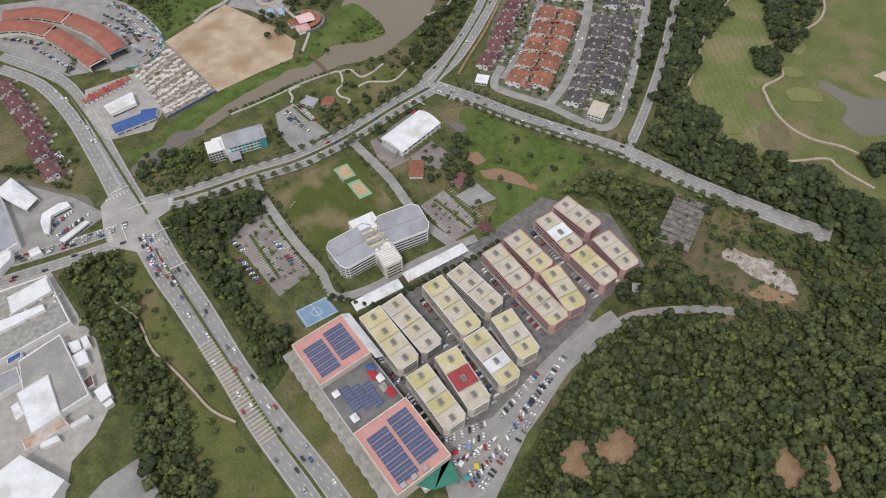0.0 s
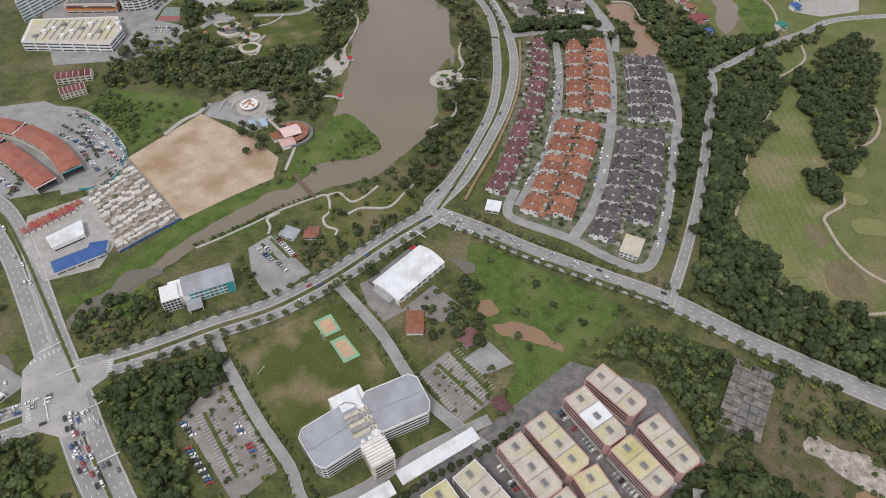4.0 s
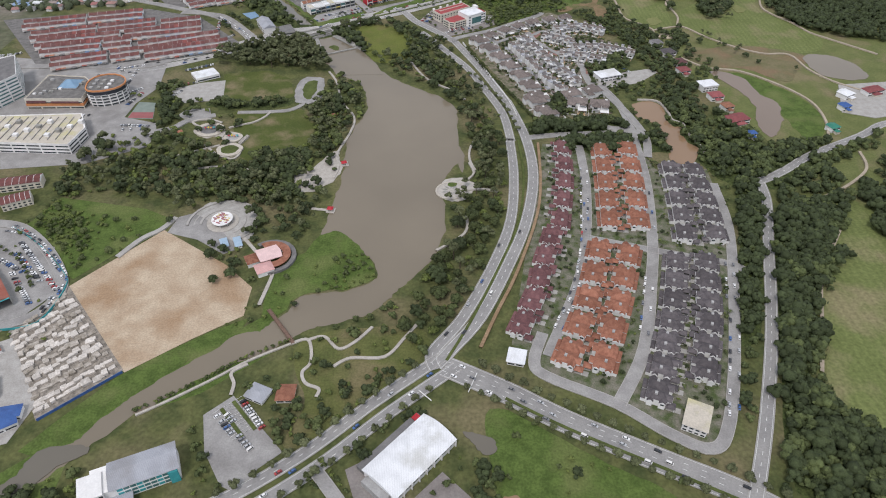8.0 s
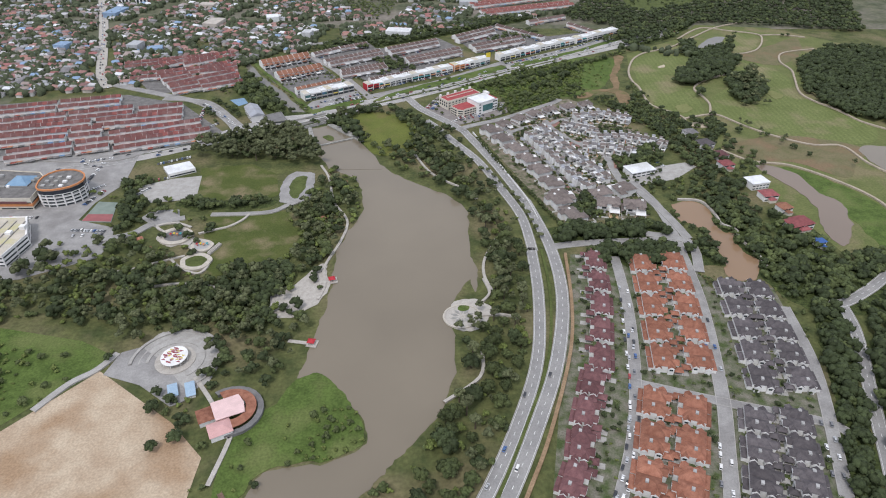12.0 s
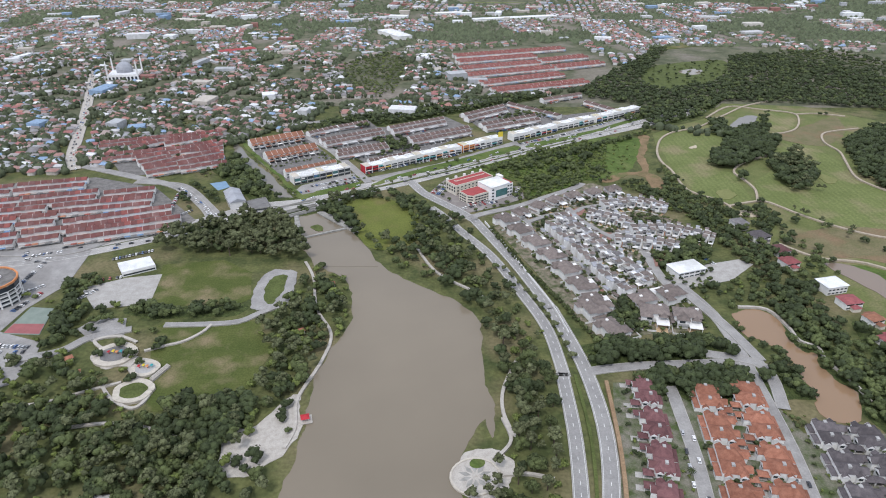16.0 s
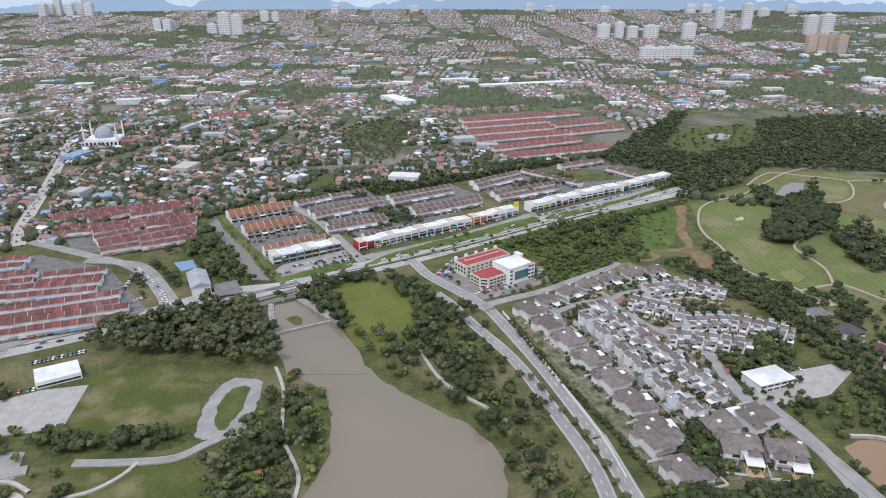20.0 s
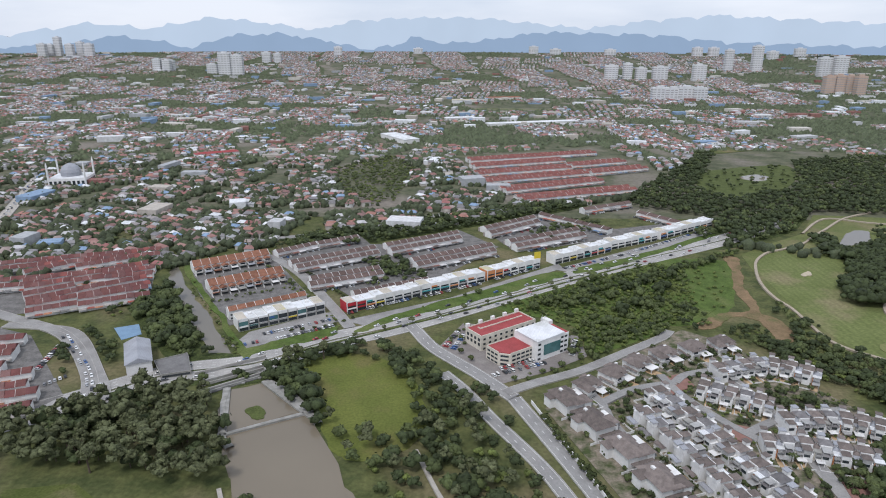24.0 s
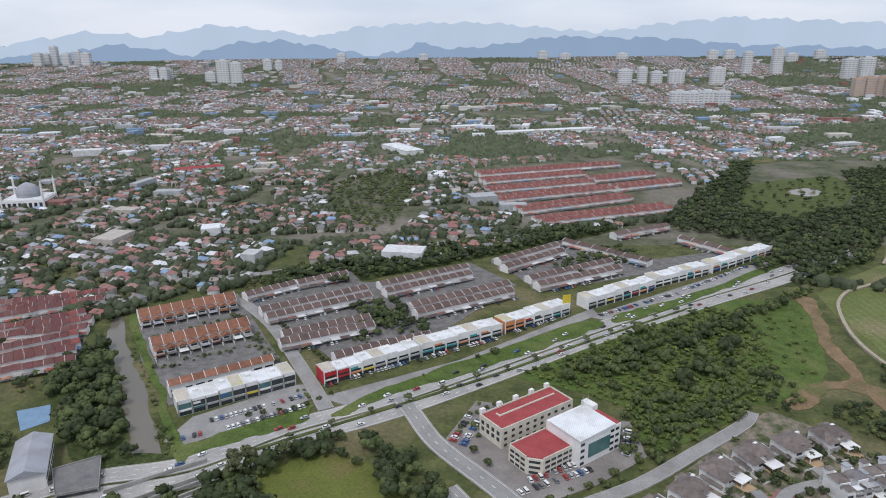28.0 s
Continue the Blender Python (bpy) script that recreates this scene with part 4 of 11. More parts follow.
M_ROOFRUST = mat("rusty_red_roof_sheets", (0.30, 0.105, 0.075), (0.36, 0.15, 0.115), scale=0.1, fine=0.8, third=(0.27, 0.12, 0.09), big=0.05)
M_COURTGREEN = mat("faded_green_court", (0.23, 0.27, 0.235), (0.19, 0.23, 0.20), scale=0.15)
M_COURTRED = mat("faded_red_court", (0.33, 0.125, 0.125), (0.28, 0.11, 0.11), scale=0.15)
M_TIMBER = mat("weathered_timber", (0.20, 0.13, 0.10), (0.15, 0.10, 0.075), scale=0.6)

# ---- semi-detached houses in three colours ----
def gable_end(x, y0, y1, z, h, s):
    """A thin white triangle across the end of a gabled roof."""
    c = (y0 + y1) / 2
    return Mesh().add([(x, y0, z), (x, y1, z), (x, c, z + h), (x + 0.2 * s, y0, z), (x + 0.2 * s, y1, z), (x + 0.2 * s, c, z + h)], [(0, 1, 2), (5, 4, 3), (0, 2, 5, 3), (1, 4, 5, 2), (0, 3, 4, 1)])


def house_pair(roof, label, group, wide=23.5, deep=19.0, seed=0):
    """Two mirrored houses: stepped hipped roofs, white gables to front and sides, porches and drives; the front looks to -y."""
    rnd = random.Random(seed)
    t = thing("house_pair", label, "house", group)
    for s in (-1, 1):
        w = wide / 2
        a, b = (-w + 2.0, -0.15) if s < 0 else (0.15, w - 2.0)
        c = (a + b) / 2
        o = s * w
        d0, d1 = -deep / 2, deep / 2
        wall = Mesh().box(a, d0 + 5.5, 0, b, d1 - 3, 6.4).box(c - 3.0, d0 + 2.6, 0, c + 3.0, d0 + 5.6, 5.8).box(a + 0.4, d1 - 3.05, 0, b - 0.4, d1, 3.3)
        x0, x1 = sorted((s * (w - 2.05), o - s * 0.3))
        for y0, y1, hh in ((d0 + 6.2, d0 + 10.4, 5.9), (d1 - 8.2, d1 - 4.4, 5.2)):
            wall.box(x0, y0, 0, x1, y1, hh)
            q0, q1 = sorted((s * (w - 6.5), o - s * 0.3))
            part("side_roof", Mesh().hip(q0, y0, q1, y1, hh, 2.0, 0.4, True), roof, t)
            part("side_gable", gable_end(o + s * 0.12, y0 - 0.35, y1 + 0.35, hh - 0.1, 1.85, s), M_WHITE, t)
        part("wall", wall, M_WHITE, t)
        part("main_roof", Mesh().hip(a + 0.3, d0 + 6, b - 0.3, d1 - 3.6, 6.4, 3.2, 0.7), roof, t)
        part("front_roof", Mesh().hip(c - 3.0, d0 + 2.6, c + 3.0, d0 + 10, 5.8, 2.3, 0.5, True), roof, t)
        part("front_gable", Mesh().add([(c - 3.0, d0 + 2.0, 5.8), (c + 3.0, d0 + 2.0, 5.8), (c, d0 + 2.0, 7.7), (c - 3.0, d0 + 2.2, 5.8), (c + 3.0, d0 + 2.2, 5.8), (c, d0 + 2.2, 7.7)], [(0, 1, 2), (5, 4, 3), (0, 2, 5, 3), (1, 4, 5, 2)]), M_WHITE, t)
        part("rear_roof", Mesh().hip(a + 0.4, d1 - 3.6, b - 0.4, d1 + 0.2, 3.5, 1.5, 0.3), roof, t)
        e0, e1 = (b - 3.6, b + 1.6) if s > 0 else (a - 1.6, a + 3.6)
        part("porch_roof", Mesh().hip(e0, d0 - 0.6, e1, d0 + 5.4, 3.3, 1.6, 0.4), roof, t)
        part("porch_frame", Mesh().box(e0 + 0.2, d0 - 0.5, 0.1, e0 + 0.6, d0 - 0.1, 3.0).box(e1 - 0.6, d0 - 0.5, 0.1, e1 - 0.2, d0 - 0.1, 3.0).box(e0, d0 - 0.9, 3.0, e1, d0 + 0.2, 3.28), M_WHITE, t)
        pane(t, "window", M_GLASS, 3.0, 0.12, 1.5, (c, d0 + 2.5, 3.8))
        pane(t, "window", M_GLASS, 2.4, 0.12, 1.5, (o - s * 0.28, d0 + 8.3, 3.6), 90)
        q = c + s * 0.8
        part("dormer", Mesh().box(q - 1.2, 1.2, 8.0, q + 1.2, 3.2, 9.75), M_GREYWALL, t)
        bx(t, "drive", M_PAVE, e0 + 0.4, d0 - 5, -0.2, e1 - 0.4, d0 + 5, 0.14)
    return t


def row_of(proto, line, n, face, size=1.0):
    """Copies along a plan curve; face: the heading of the front against the line, left (+1) or right (-1)."""
    pts = smooth(line, 8)
    run = [0.0]
    for p, q in zip(pts, pts[1:]):
        run.append(run[-1] + math.hypot(q[0] - p[0], q[1] - p[1]))
    made = []
    for i in range(n):
        d = run[-1] * i / max(n - 1, 1)
        k = min(max(j for j in range(len(run)) if run[j] <= d + 1e-6), len(pts) - 2)
        u = (d - run[k]) / (run[k + 1] - run[k])
        x, y = pts[k][0] + u * (pts[k + 1][0] - pts[k][0]), pts[k][1] + u * (pts[k + 1][1] - pts[k][1])
        head = math.degrees(math.atan2(pts[k + 1][1] - pts[k][1], pts[k + 1][0] - pts[k][0]))
        made.append((x, y, head + (180 if face > 0 else 0)))
    out = []
    for i, (x, y, h) in enumerate(made):
        out.append(copy_thing(proto[i % len(proto)], pose(x, y, 0.05, 0, 0, h) @ Matrix.Scale(size, 4)))
        claim(x, y, 6.5 * size)
    return out


def drop(protos):
    for p in protos:
        for o in (p, *p.children_recursive):
            bpy.data.objects.remove(o)


MAROON = [house_pair(M_MAROON, "white semi-detached house pair with maroon tiled hipped roofs", "maroon-roofed houses", 27.0, 20.5, seed=1)]
ORANGE = [house_pair(M_ORANGE, "white semi-detached house pair with orange tiled hipped roofs", "orange-roofed houses", 27.0, 23.5, seed=2)]
DARK = [house_pair(M_DARKROOF, "white semi-detached house pair with charcoal tiled hipped roofs", "charcoal-roofed houses", 22.6, 23.0, seed=3)]
row_of(MAROON, [(128, 856), (122, 801), (108, 732)], 5, -1)
row_of(MAROON, [(98, 707), (84, 666), (76, 638), (60, 601)], 5, 1)
row_of(MAROON, [(-462, 566), (-440, 539), (-420, 516), (-404, 496)], 4, 1)
row_of(MAROON, [(-392, 470), (-372, 444)], 2, 1)
row_of(ORANGE, [(171, 851), (165, 801), (155, 732)], 5, 1)
row_of(ORANGE, [(197, 854), (191, 801), (180, 732)], 5, -1)
row_of(ORANGE, [(137, 688), (116, 625), (92, 571)], 5, 1)
row_of(ORANGE, [(160, 682), (142, 632), (116, 567)], 5, -1)
row_of(DARK, [(235, 816), (228, 762), (219, 711)], 5, 1)
row_of(DARK, [(257, 813), (253, 762), (246, 711)], 5, -1)
row_of(DARK, [(200, 672), (180, 612), (149, 536)], 7, 1)
row_of(DARK, [(225, 672), (208, 612), (187, 556)], 6, -1)
drop(MAROON + ORANGE + DARK)

# ---- shop-office blocks with flat mossy roofs ----
def shop_block(a, b, width, height, wall, lots, colours, label, group="shop blocks"):
    (x, y), length, head = span(a, b)
    t = thing("shop_block", label, "shop block", group, at=(x, y, 0), turn=head)
    claim(x, y, length / 2 + 4)
    l, w = length / 2, width / 2
    c = 3.0
    outline = [(-l, -w), (l - c, -w), (l, -w + c), (l, w - c), (l - c, w), (-l, w)]
    part("wall", Mesh().slab(outline, 0, height), wall, t)
    part("parapet", Mesh().box(-l, -w, height, l - c, -w + 0.4, height + 1).box(-l, w - 0.4, height, l - c, w, height + 1).box(-l, -w + 0.4, height, -l + 0.4, w - 0.4, height + 1).box(l - 0.4, -w + c, height, l, w - c, height + 1), M_WHITE if wall is not M_PINK else M_PINK, t)
    step = (length - 0.8) / lots
    for i in range(lots):
        x0 = -l + 0.4 + i * step
        x1 = x0 + step - 0.35
        e = 2.6 if i == lots - 1 else 0
        rise = 0.25 + 0.5 * (i % 2)
        part("roof_panel", Mesh().slab([(x0, -w + 0.45), (x1 - e, -w + 0.45), (x1, -w + 0.45 + e), (x1, w - 0.45 - e), (x1 - e, w - 0.45), (x0, w - 0.45)], height - 0.2, height + rise), colours[i % len(colours)], t)
        if i:
            bx(t, "party_wall", M_CONC, x0 - 0.35, -w + 0.45, height, x0, w - 0.45, height + 1.1)
        mx = (x0 + x1) / 2 + (1 if i % 2 else -1)
        box = bx(t, "stair_head", M_CONC, mx - 2.6, -1.7, height + rise, mx + 2.6, 1.7, height + rise + 1.6)
        bx(box, "opening", M_DECK, mx - 2.1, -1.2, height + rise + 1.6, mx + 2.1, 1.2, height + rise + 1.75)
    for fl in range(1, int(height // 3.4)):
        for s in (-1, 1):
            bx(t, "window_band", M_GLASS, -l + 1.2, s * w - 0.06, fl * 3.4 + 1.1, l - c - 0.6, s * w + 0.06, fl * 3.4 + 2.6)
        bx(t, "window_band", M_GLASS, l - 0.06, -w + c + 1, fl * 3.4 + 1.1, l + 0.06, w - c - 1, fl * 3.4 + 2.6)
    for s in (-1, 1):
        bx(t, "canopy", M_CONC, -l + 0.2, s * w - (1.6 if s < 0 else 0), 3.3, l - c, s * w + (1.6 if s > 0 else 0), 3.6)
        bx(t, "shopfront", M_GLASS, -l + 0.5, s * w - 0.04, 0.3, l - c - 0.5, s * w + 0.04, 3.0)
    return t


SHOP_LINES = []
Y, GY, RD, WR, BR = M_FLATYEL, M_FLATGREY, M_REDROOF, M_WHITEROOF, M_BLUEROOF
for line, wall, lots, cols in (
    ([(-55, 271), (-22, 224)], M_CREAM, 4, (Y, Y, GY, GY)), ([(-38, 282), (-4, 237)], M_GREYWALL, 4, (GY, GY, GY, GY)),
    ([(-5, 300), (27, 252)], M_CREAM, 4, (Y, GY, GY, Y)), ([(15, 312), (47, 273)], M_CREAM, 4, (GY, GY, GY, GY)),
    ([(46, 332), (71, 294)], M_PINK, 3, (GY, GY, GY)), ([(65, 347), (91, 310)], M_PINK, 3, (GY, GY, Y)),
    ([(95, 367), (119, 330)], M_PINK, 3, (GY, WR, GY)), ([(112, 384), (139, 352)], M_PINK, 3, (GY, GY, GY)),
    ([(-17, 219), (12, 176)], M_CREAM, 4, (Y, GY, Y, GY)), ([(5, 234), (30, 190)], M_CREAM, 3, (Y, RD, GY)),
    ([(27, 250), (54, 209)], M_CREAM, 4, (Y, GY, WR, Y)), ([(50, 267), (70, 230)], M_CREAM, 3, (Y, GY, Y)),
    ([(72, 294), (97, 259)], M_PINK, 4, (GY, GY, GY, GY)), ([(93, 310), (112, 271)], M_PINK, 3, (Y, GY, Y)),
    ([(120, 329), (143, 296)], M_PINK, 3, (Y, Y, GY)), ([(142, 345), (163, 310)], M_PINK, 3, (GY, GY, GY))):
    SHOP_LINES.append(line)
    shop_block(line[0], line[1], 19.5, 13.6, wall, lots, cols, "four-storey %s shop block with stained flat roof" % {M_PINK: "pink", M_CREAM: "cream", M_GREYWALL: "grey"}[wall])

# ---- commercial building with solar panels on its roof ----
def solar_row(t, x, y, deep, wide, z, floor):
    """One row of tilted panels: dark cells in a pale frame on short legs."""
    f = Mesh().add([(x, y - wide / 2, z), (x + deep, y - wide / 2, z), (x + deep, y + wide / 2, z + 0.35), (x, y + wide / 2, z + 0.35)], [(0, 1, 2, 3)])
    for u in (0.2, deep - 0.4):
        f.box(x + u, y - wide / 2 + 0.2, floor, x + u + 0.15, y - wide / 2 + 0.35, z + 0.02).box(x + u, y + wide / 2 - 0.4, floor, x + u + 0.15, y + wide / 2 - 0.25, z + 0.3)
    c, n = Mesh(), max(3, int(wide / 1.3))
    for i in range(n):
        for j in range(2):
            a, b = i / n, (i + 1) / n
            y0, y1 = y - wide / 2 + wide * a + 0.1, y - wide / 2 + wide * b - 0.1
            x0, x1 = x + deep * j / 2 + 0.12, x + deep * (j + 1) / 2 - 0.12
            c.add([(x0, y0, z + 0.35 * a + 0.06), (x1, y0, z + 0.35 * a + 0.06), (x1, y1, z + 0.35 * b + 0.06), (x0, y1, z + 0.35 * b + 0.06)], [(0, 1, 2, 3)])
    row = part("solar_panel", c, M_SOLAR, t)
    part("panel_frame", f, M_GREYMETAL, row)


def solar_building():
    a, b = (-95, 254), (-11, 140)
    (x, y), length, head = span(a, b)
    t = thing("commercial_building", "long commercial building with pink roof decks and solar panels", "commercial building", at=(x, y, 0), turn=head)
    for k in (-50, -18, 18, 50):
        claim(x + k * math.cos(radians(head)), y + k * math.sin(radians(head)), 30)
    l, w = length / 2, 22.5
    n1, n2 = -l + length * 0.30, -l + length * 0.62
    part("wall", Mesh().box(-l, -w, 0, n1, w, 16).box(n2, -w, 0, l, w, 16).box(n1, -w, 0, n2, w, 10), M_CREAM, t)
    bx(t, "podium", M_WHITE, -l - 2, -w - 9, 0, l + 2, -w - 0.02, 6, "low white arcade along the road")
    bx(t, "podium_roof", M_CONC, -l - 2, -w - 9, 6, l + 2, -w - 0.02, 6.4)
    decks = [(-l, n1), (n2, l)]
    for x0, x1 in decks:
        bx(t, "roof_deck", M_PALEPINK, x0 + 0.6, -w + 0.6, 16, x1 - 0.6, w - 0.6, 16.3, "faded pink roof deck")
        part("parapet", Mesh().box(x0, -w, 16, x1, -w + 0.6, 17.2).box(x0, w - 0.6, 16, x1, w, 17.2).box(x0, -w + 0.6, 16, x0 + 0.6, w - 0.6, 17.2).box(x1 - 0.6, -w + 0.6, 16, x1, w - 0.6, 17.2), M_CREAM, t)
        rows = 6 if x0 < 0 and x1 < 0 else 7
        for side in (-1, 1):
            for i in range(rows):
                solar_row(t, x0 + 6 + (3 if side < 0 else 0) + i * (x1 - x0 - 13) / rows, side * 9.6, (x1 - x0 - 13) / rows - 0.5, 16.4, 16.6, 16.3)
    bx(t, "roof_deck", M_DECK, n1 + 0.02, -w + 0.6, 10, n2 - 0.02, w - 0.6, 10.3, "dark grey lower roof deck")
    for j in range(3):
        for i in range(4):
            solar_row(t, (n1 + n2) / 2 - 14 + 3.5 * j + i * 5.6, -9.5 + 7.6 * j, 5.1, 7.0, 10.9, 10.3)
    for i, (px, py, s, mm) in enumerate(((-9, 14, 4, M_RED), (-3, 17, 3, M_WHITE), (5, 15, 3.4, M_CONC), (11, 17, 4, M_RED), (-14, 16, 3, M_BLUEROOF), (12, -15, 3, M_WHITEROOF), (-12, -16, 2.4, M_WHITE))):
        c = (n1 + n2) / 2 + px
        part("plant_room", Mesh().box(c - s, py - 2.4, 10.3, c + s, py + 2.4, 13.0), M_CONC, t)
        part("plant_roof", Mesh().hip(c - s, py - 2.4, c + s, py + 2.4, 13.0, 1.0, 0.3), mm, t)
    part("stage_roof", Mesh().add([(-l, w, 17.5), (n1 + 6, w, 17.5), (n1 + 6, w + 7, 12), (-l, w + 7, 12), (-l, w, 17.0), (n1 + 6, w, 17.0), (n1 + 6, w + 7, 11.5), (-l, w + 7, 11.5)], [(3, 2, 1, 0), (4, 5, 6, 7), (0, 1, 5, 4), (2, 3, 7, 6), (1, 2, 6, 5), (3, 0, 4, 7)]), M_WHITEROOF, t)
    part("entrance_canopy", Mesh().slab([(l - 6, w), (l + 16, w - 4), (l + 10, w - 22), (l + 0.1, w - 30), (l + 0.1, w)], 9, 9.6), M_TEALROOF, t, "green triangular entrance canopy")
    bx(t, "entrance_wall", M_WHITE, l + 0.1, -w + 18, 0, l + 6, w - 6, 9)
    for i in range(14):
        for fl in range(2):
            pane(t, "window", M_GLASS, 5.0, 0.2, 1.6, (-l + 5 + i * (length - 10) / 13, -w - 9.04, 1.0 + 2.6 * fl))
    for i in range(3):
        bx(t, "plant_box", M_GREYWALL, l - 5, -w + 5 + i * 9, 16.3, l - 1.5, -w + 9 + i * 9, 18.2)


solar_building()

# ---- school ----
def school_wing(a, b, depth, height, label):
    (x, y), length, head = span(a, b)
    t = thing("school_wing", label, "school building", "school", at=(x, y, 0), turn=head)
    claim(x, y, 36)
    l, w, c = length / 2, depth / 2, 5.0
    pts = [(-l + c, -w), (l - c, -w), (l - c * 0.5, -w + 2), (l, -w + c + 2), (l, w - c), (l - c, w), (-l + c, w), (-l, w - c), (-l, -w + c + 2), (-l + c * 0.5, -w + 2)]
    part("wall", Mesh().slab(pts, 0, height), M_WHITE, t)
    part("roof", Mesh().slab([(px * 0.97, py * 0.96) for px, py in pts], height, height + 0.5), M_GREYMETAL, t, "smooth pale violet-grey metal roof")
    m = Mesh()
    for p, q in zip(pts, pts[1:] + pts[:1]):
        (cx, cy), ln, hd = span(p, q)
        ux, uy = math.cos(radians(hd)), math.sin(radians(hd))
        nx, ny = uy * 0.5, -ux * 0.5
        m.add([(p[0], p[1], height), (q[0], q[1], height), (q[0] - nx, q[1] - ny, height), (p[0] - nx, p[1] - ny, height), (p[0], p[1], height + 1.2), (q[0], q[1], height + 1.2), (q[0] - nx, q[1] - ny, height + 1.2), (p[0] - nx, p[1] - ny, height + 1.2)], [(0, 1, 5, 4), (2, 3, 7, 6), (4, 5, 6, 7)])
        for fl in range(int(height // 3.6)):
            pane(t, "window_band", M_GLASS, ln - 0.8, 0.25, 1.5, (cx, cy, fl * 3.6 + 1.2), hd)
    part("parapet", m, M_WHITE, t)
    bx(t, "roof_seam", M_CONC, -l * 0.9, -0.25, height + 0.5, l * 0.9, 0.25, height + 0.75)
    return t


school_wing(*[(-88, 324), (-52, 349)], 34, 15, "white school wing with chamfered corners and grey roof")
school_wing(*[(-50, 351), (-11, 369)], 34, 15, "white school wing with chamfered corners and grey roof")


def school_core():
    a, b = (-67, 368), (-39, 319)
    (x, y), length, head = span(a, b)
    t = thing("school_core", "white school stair block with ribbed roof lights", "school building", "school", at=(x, y, 0), turn=head)
    l = length / 2
    bx(t, "wall", M_WHITE, -l, -8, 0, l, 8, 15.4)
    bx(t, "hall_wall", M_WHITE, -l - 2, -12, 0, -l + 18, 12, 14)
    bx(t, "hall_roof", M_WHITEROOF, -l, -8, 15.4, -l + 14, 8, 16.2)
    for i in range(5):
        bx(t, "roof_light", M_CONC if i % 2 else M_FLATGREY, -l + 17 + i * 4, -8.6, 15.4, -l + 20 + i * 4, 8.6, 16.2 + 0.3 * (i % 2))
    bx(t, "tower", M_CREAM, l - 12, -8, 0, l + 5, 8, 19)
    for i in range(7):
        bx(t, "fin", M_WHITE, l - 11 + i * 2.3, -8.6, 15, l - 10 + i * 2.3, 8.6, 20)
    for i in range(4):
        pane(t, "window_band", M_GLASS, 13, 0.3, 1.5, (l + 5.05, 0, 2 + 4 * i), 90)
    for i in range(3):
        part("roof_fan", Mesh().tube((l - 16, -5 + 5 * i, 15.3), (l - 16, -5 + 5 * i, 17), 1.5, 1.5, 10), M_WHITE, t)


school_core()


def flat_roofed(name, label, category, pts, height, wall, roof, group="", floors=1, win=M_GLASS, rim=0.5, parapet=0.9, glazed=True):
    """A flat-roofed building over a plan outline, with windows on each side and a parapet."""
    cx, cy = sum(p[0] for p in pts) / len(pts), sum(p[1] for p in pts) / len(pts)
    loc = [(p[0] - cx, p[1] - cy) for p in pts]
    if sum(loc[i - 1][0] * loc[i][1] - loc[i][0] * loc[i - 1][1] for i in range(len(loc))) < 0:
        loc = loc[::-1]
    t = thing(name, label, category, group, at=(cx, cy, 0))
    claim(cx, cy, max(math.hypot(*p) for p in loc) * 0.9)
    part("wall", Mesh().slab(loc, 0, height), wall, t)
    part("roof", Mesh().slab([(p[0] * 0.96, p[1] * 0.96) for p in loc], height - 0.1, height + 0.25), roof, t)
    inner = [(p[0] * (1 - rim / max(4, math.hypot(*p))), p[1] * (1 - rim / max(4, math.hypot(*p)))) for p in loc]
    k, z0, z1 = len(loc), height - 0.01, height + parapet
    m = Mesh().add([(*p, z) for z in (z0, z1) for p in loc] + [(*p, z) for z in (z0, z1) for p in inner], [f for i in range(k) for f in ((i, (i + 1) % k, k + (i + 1) % k, k + i), (k + i, k + (i + 1) % k, 3 * k + (i + 1) % k, 3 * k + i), (2 * k + (i + 1) % k, 2 * k + i, 3 * k + i, 3 * k + (i + 1) % k))])
    for p, q in zip(loc, loc[1:] + loc[:1]):
        (mx, my), ln, hd = span(p, q)
        k = max(1, int(ln // 15))
        for f in range(floors if glazed else 0):
            for i in range(k):
                s = (i + 0.5) / k
                pane(t, "window", win, ln / k - 1.8, 0.24, 1.5, (p[0] + (q[0] - p[0]) * s, p[1] + (q[1] - p[1]) * s, 1.0 + f * (height - 0.4) / floors), hd)
    part("parapet", m, wall, t)
    return t


def pitched(name, label, category, a, b, width, height, wall, roof, group="", rise=3.0, gable=False, bays=4, over=0.8, floors=1):
    """A rectangular building under one pitched roof."""
    (x, y), length, head = span(a, b)
    t = thing(name, label, category, group, at=(x, y, 0), turn=head)
    claim(x, y, length / 2)
    l, w = length / 2, width / 2
    if gable:
        part("wall", Mesh().box(-l, -w, 0, l, w, height).add([(-l, -w, height), (-l, w, height), (-l, 0, height + rise * 0.93), (l, -w, height), (l, w, height), (l, 0, height + rise * 0.93)], [(0, 2, 1), (3, 4, 5)]), wall, t)
    else:
        bx(t, "wall", wall, -l, -w, 0, l, w, height)
    part("roof", Mesh().hip(-l, -w, l, w, height, rise, over, gable), roof, t)
    for i in range(bays):
        for f in range(floors):
            for s in (-1, 1):
                pane(t, "window", M_GLASS, length / bays - 1.4, 0.2, 1.3, (-l + (i + 0.5) * length / bays, s * (w + 0.03), 1.0 + 3.2 * f))
    return t


